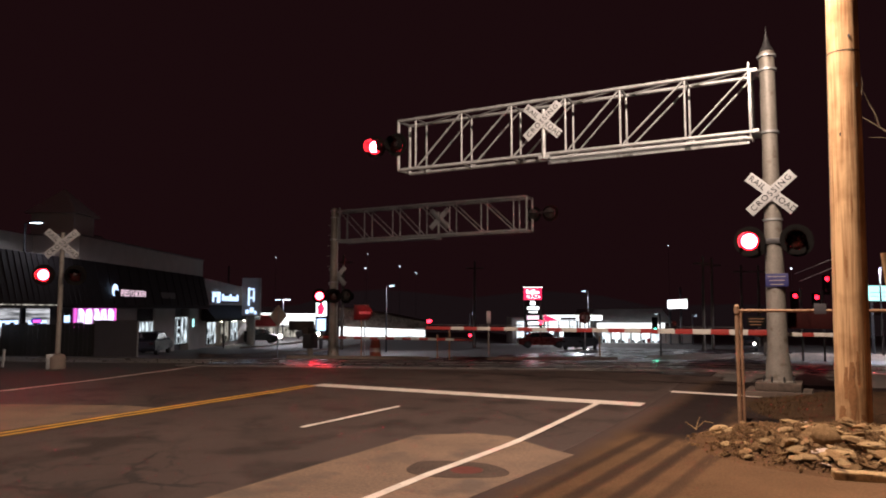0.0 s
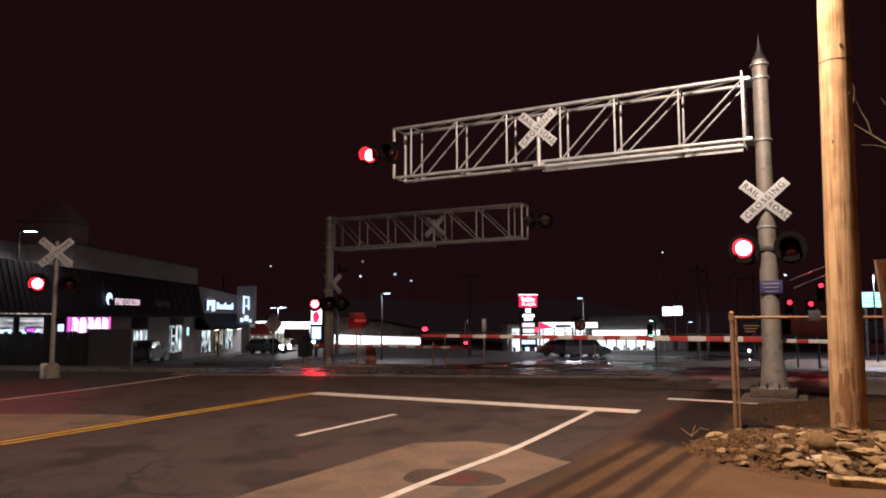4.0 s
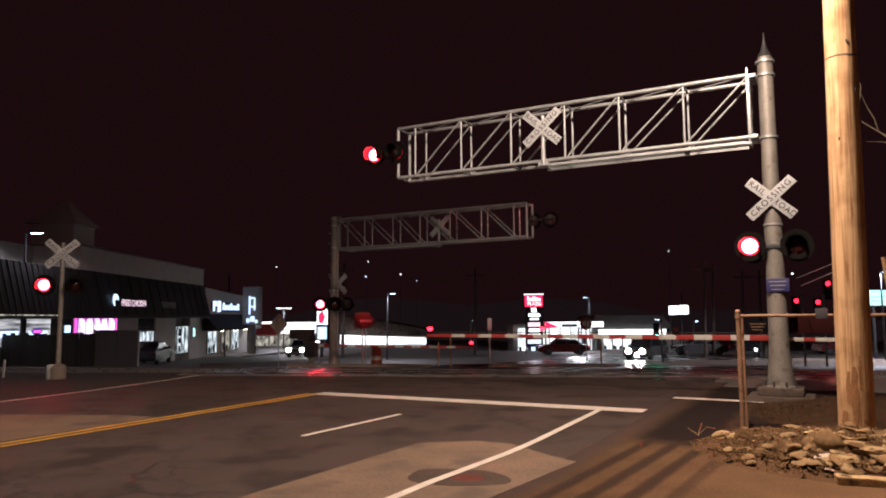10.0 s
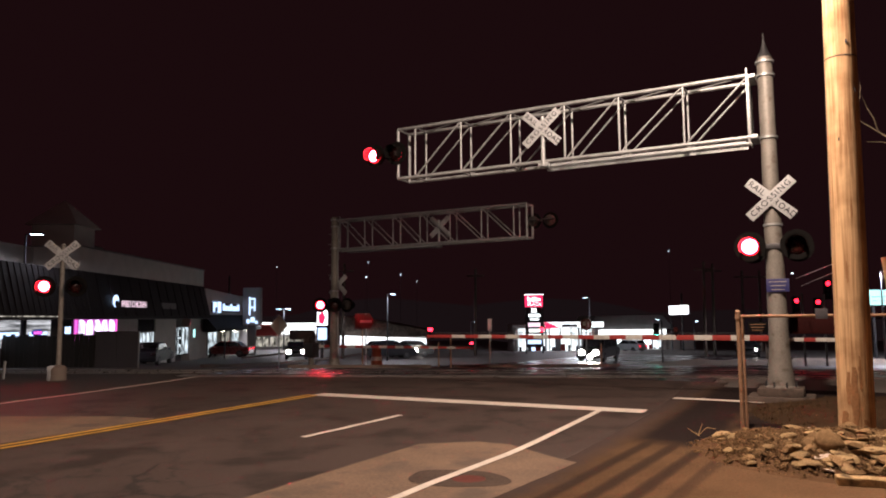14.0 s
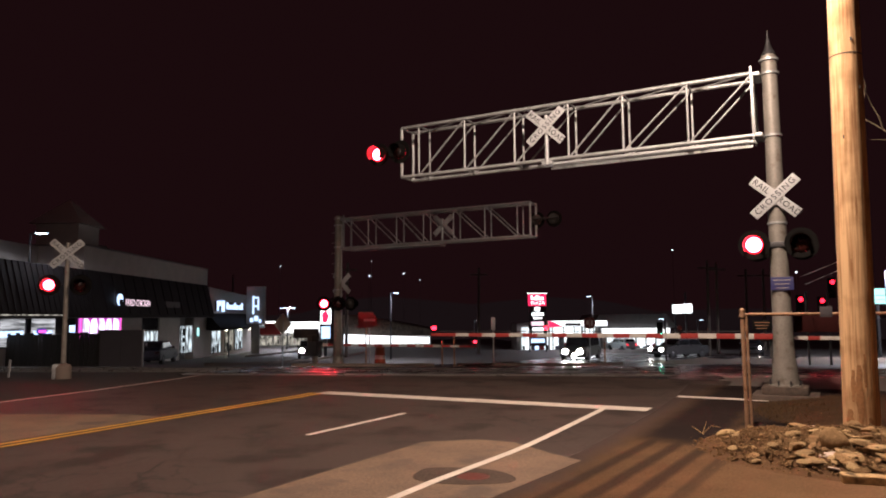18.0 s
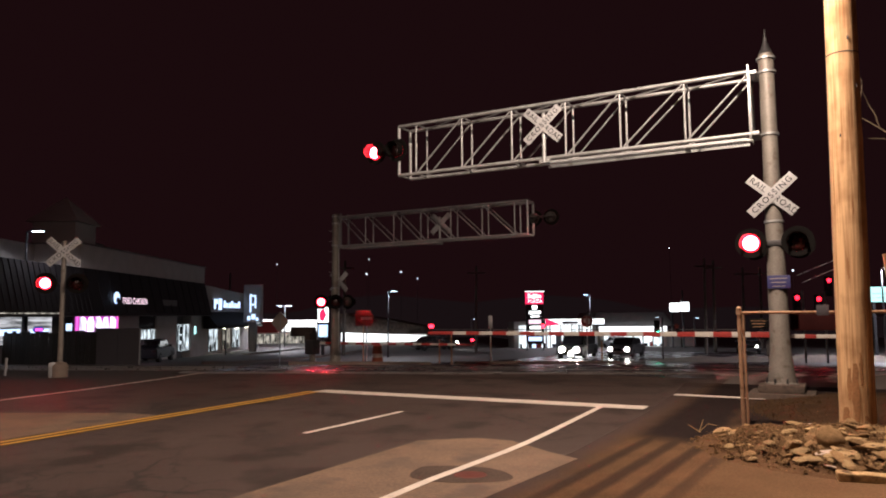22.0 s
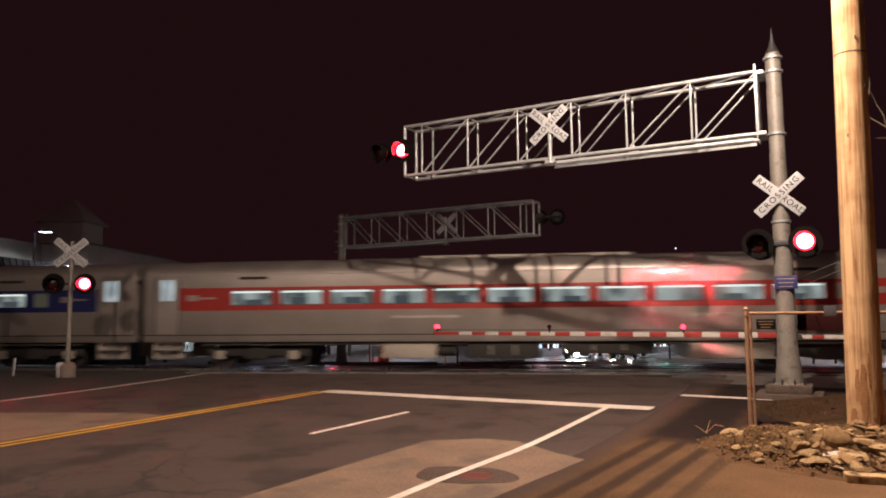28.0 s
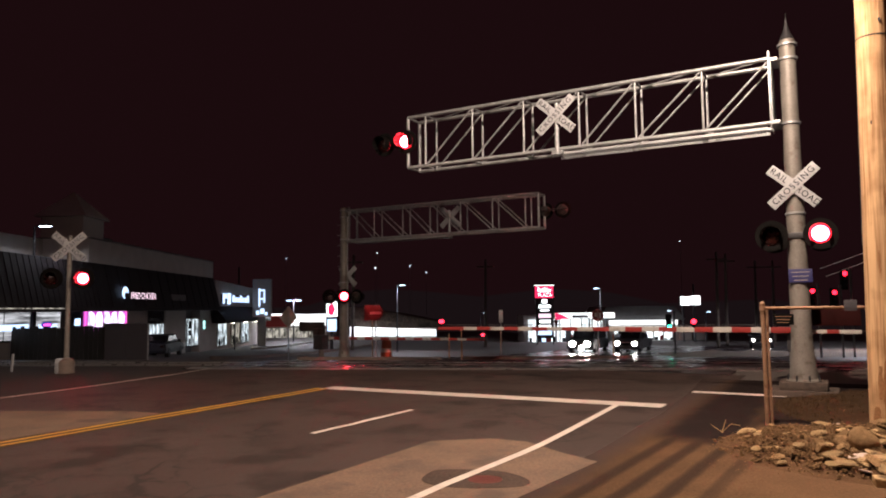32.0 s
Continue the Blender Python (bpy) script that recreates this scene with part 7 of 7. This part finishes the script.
# dry grass round the gantry's foot and behind the fence post
co, faces = [], []
for _ in range(1700):
    x, y = rub.gauss(-0.95, 0.5), rub.gauss(14.2, 1.3)
    if x < -1.75 or y < 11.9 or y > 17.2 or ((x + 1.07) ** 2 + (y - 16.42) ** 2) < 0.3:
        continue
    z, hgt, a, lean = max(0.0, mound(x, y)) - 0.02, rub.uniform(0.02, 0.07), rub.uniform(0, 6.3), rub.uniform(-0.06, 0.06)
    n = len(co)
    co += [(x - 0.008 * math.cos(a), y - 0.008 * math.sin(a), z), (x + 0.008 * math.cos(a), y + 0.008 * math.sin(a), z), (x + lean * math.sin(a), y + lean * math.cos(a), z + hgt)]
    faces.append((n, n + 1, n + 2))
me = bpy.data.meshes.new("grass")
me.from_pydata(co, [], faces)
me.materials.append(mat("dry_grass", (0.075, 0.047, 0.024), 0.9, spec=0.1, vary=0.4, scale=9, fine=60, bump=0.0))
tagged(new("dry_grass", me), "short dry grass round the gantry foot", "grass", kind="stuff")

# thin weed stems by the footway
wd = thing("weed", pose(-1.85, 11.0, 0.03), "dry pale weed stems at the footway edge", "weed")
for a, b in (((0, 0, 0), (0.12, 0.05, 0.12)), ((0.02, 0, 0), (-0.14, 0.0, 0.1)), ((0, 0.02, 0), (0.05, 0.1, 0.17)), ((0.12, 0.05, 0.12), (0.24, 0.08, 0.1))):
    part("stem", tube(B(), a, b, 0.008, 0.004, 6), M["slab_stone"], wd)

# leaning timber stub at the right, and bare twigs of a tree
stub = thing("timber_stub", S(6.9, 10.6, 0.0), "short leaning timber post with a rough top", "post")
part("shaft", tube(B(), (0.1, 0, -0.2), (-0.22, 0, 2.62), 0.13, 0.11, 14), M["pole_wood"], stub)
tree = thing("bare_tree", S(9.6, 13.0, 0.0), "bare leafless tree with thin drooping twigs", "tree")
part("trunk", tube(B(), (0, 0, -0.2), (-0.2, 0, 4.6), 0.16, 0.10, 12), M["bark"], tree)
rt = random.Random(9)
def limb(a, d, length, r, depth):
    pts = [Vector(a)]
    v = Vector(d).normalized()
    for _ in range(4):
        v = (v + Vector((rt.uniform(-0.25, 0.25), rt.uniform(-0.25, 0.25), rt.uniform(-0.3, 0.12)))).normalized()
        pts.append(pts[-1] + v * length / 4)
    bm = B()
    for k, (p, q) in enumerate(zip(pts, pts[1:])):
        tube(bm, p, q, r * (1 - 0.2 * k), r * (0.8 - 0.2 * k), 6)
    part("branch", bm, M["bark"], tree)
    if depth:
        for k in (1, 2, 3, 4):
            limb(pts[k], v + Vector((rt.uniform(-0.8, 0.8), rt.uniform(-0.8, 0.8), rt.uniform(-0.4, 0.4))), length * 0.55, r * 0.5, depth - 1)
for d in ((-1, -0.1, 0.55), (-0.7, 0.3, 0.9), (0.6, 0.2, 0.8), (0.2, -0.5, 1.0), (0.9, -0.3, 0.4)):
    limb((-0.2, 0, 4.4), d, 1.9, 0.035, 1)

# street light arm on the timber pole, above the view
part("lamp_arm", tube(B(), (-0.1, -0.1, 9.5), (-1.75, -2.0, 10.12), 0.04, seg=10), M["galvanised"], pole)
part("lamp_hood", prism(B(), [(-2.05, -2.3), (-1.6, -2.5), (-1.4, -1.85), (-1.85, -1.65)], 10.12, 10.26, "z"), M["galvanised"], pole, smooth=False)


# ---------------------------------------------------------------- what moves
TRAIN_SPEED = 20.34
NOSE_AT_25 = 1.4     # metres along the track past its reference point, at 25 s
FLASH = 0.6795
GAP = 0.025
FIRST_TURN = 0.54    # the left lamps go out and the right ones come on


def motions():
    for vehicle, back in TRAIN:
        rows = []
        for k in range(17):
            t = 2.0 * k
            rows.append((t, on_track(NOSE_AT_25 + TRAIN_SPEED * (t - 25.0) - back, 0, 0.02)))
        walk(vehicle, rows)
    def drive(thing_, rows):
        walk(thing_, [(t, S(r, d, None, turn)) for t, r, d, turn in rows])
    drive(VAN, [(0, 12.0, 62, 62), (3.2, 12.0, 62, 58), (4.2, 12.6, 61.0, 15), (4.9, 13.2, 58.8, -4), (5.5, 14.02, 57.58, -14), (6.0, 15.31, 57.84, -50), (6.5, 16.96, 57.4, -90), (7.5, 17.56, 56.23, -112), (8.5, 17.06, 55.44, -122), (9.6, 15.97, 54.94, -126), (11, 14.44, 54.24, -126),
                (12, 13.36, 53.69, -124), (13, 12.27, 53.04, -122), (14.0, 11.38, 52.6, -119), (16.5, 10.19, 52.16, -116), (17.5, 9.81, 51.98, -115), (19, 9.69, 51.98, -115), (32, 9.69, 51.98, -115)])
    drive(SEDAN, [(0, 83.70, 57.66, 180), (14, 55.80, 57.66, 180), (16.5, 28.83, 57.66, 182), (17.2, 22.79, 56.73, 188), (18, 17.86, 55.31, 205), (19, 17.02, 54.79, 236), (20, 15.52, 53.89, 238), (21, 14.58, 53.47, 240), (22, 13.47, 53.04, 242), (23, 13.11, 52.87, 243), (32, 13.11, 52.87, 243)])
    drive(MAROON, [(0, 60, 66, 180), (5.5, 32, 66, 180), (7.0, 25.4, 66, 180), (8.0, 24.34, 66, 180), (9.0, 18.26, 66, 180), (9.6, 13.84, 66, 180), (10, 10.99, 66, 180), (10.5, 7.31, 66, 180), (11, 3.5, 66, 180), (13, -12, 66, 180), (20, -65, 66, 180), (32, -150, 66, 180)])
    drive(HATCH, [(0, 74, 84, 180), (7, 45, 84, 180), (9.0, 34.5, 85, 180), (10, 30.5, 86, 172), (11, 27.0, 87, 160), (12, 24.6, 87.6, 145), (13, 23.4, 88, 135), (14, 22.9, 88.4, 128), (17, 22.3, 89.5, 118), (19, 21.6, 90, 112), (32, 21.6, 90, 112)])
    drive(EAST, [(0, 9.3, 66, 0), (3.0, 9.3, 66, 0), (3.5, 10.0, 65, -8), (5.5, 14.28, 63, 0), (6, 15.49, 63, 0), (7, 18.29, 63, 0), (8, 21.84, 63, 0), (9, 27.6, 63, 0), (12, 52, 63, 0), (32, 220, 63, 0)])
    drive(WEST, [(0, 85, 63, 180), (9.5, 25.6, 63, 180), (10.5, 19.36, 63, 180), (11, 16.39, 63, 180), (11.5, 13.19, 63, 180), (12, 10.27, 63, 180), (12.5, 7.21, 63, 180), (14, -3, 63, 180), (20, -50, 63, 180), (32, -140, 63, 180)])
    drive(LEFT_CAR, [(0, -19.5, 78, 0), (3.5, -16.6, 72, -30), (5.5, -15.4, 66, -6), (6.5, -14.9, 66, -6), (7.5, -14.1, 65.6, -25), (8.5, -13.0, 65, -60), (9.5, -12.4, 64, -95), (11.5, -12.0, 62, -88), (12.5, -11.3, 59.5, -78), (13.0, -11.0, 58, -80), (13.25, -9.94, 57, -35), (13.5, -8.2, 57.2, 5), (14.0, -4.3, 59, 20), (14.5, 0.4, 62, 20), (15.2, 7.5, 64.8, 8), (16.5, 24, 65.5, 0), (20, 75, 65.5, 0), (32, 230, 65.5, 0)])
    drive(LEFT_CAR_2, [(0, -17, 92, -60), (9, -17, 92, -60), (12.5, -15.5, 74, -70), (13.6, -13.0, 62, -80), (14.0, -12.2, 60.5, -80), (14.5, -12.0, 60, -80), (16.5, -12.1, 60.5, -40), (17.5, -11.7, 60, -80), (18.2, -11.2, 59, -78), (18.6, -11.4, 58.8, -50), (19.0, -11.5, 58.9, -10), (19.4, -10.9, 60, 40), (20.0, -9.63, 62.5, 62), (21, -7.03, 68, 55), (22, -0.87, 72.5, 25), (23, 6.64, 76, 15), (25, 26, 79, 5), (32, 100, 80, 0)])
    for part_, left in FLASHERS:
        base = Matrix.Translation(part_.matrix_basis.translation.copy())
        angle = 0 if left else 180
        rows = [(0.0, base @ pose(0, 0, 0, 0, 0, angle))]
        t = FIRST_TURN
        while t < 31.9:
            # one lamp of a pair is dark a moment before the other comes on
            mid = t + (-GAP if angle % 360 == 0 else GAP)
            rows.append((mid - 0.07, base @ pose(0, 0, 0, 0, 0, angle)))
            rows.append((mid - 0.045, base @ pose(0, 0, 0, 0, 0, angle)))
            for j in range(4):
                rows.append((mid + (j - 1.5) / 60.0, base @ pose(0, 0, 0, 0, 0, angle + 60 * j)))
            angle += 180
            rows.append((mid + 0.045, base @ pose(0, 0, 0, 0, 0, angle)))
            rows.append((mid + 0.07, base @ pose(0, 0, 0, 0, 0, angle)))
            t += FLASH
        rows.append((32.0, base @ pose(0, 0, 0, 0, 0, angle)))
        walk(part_, rows)


motions()
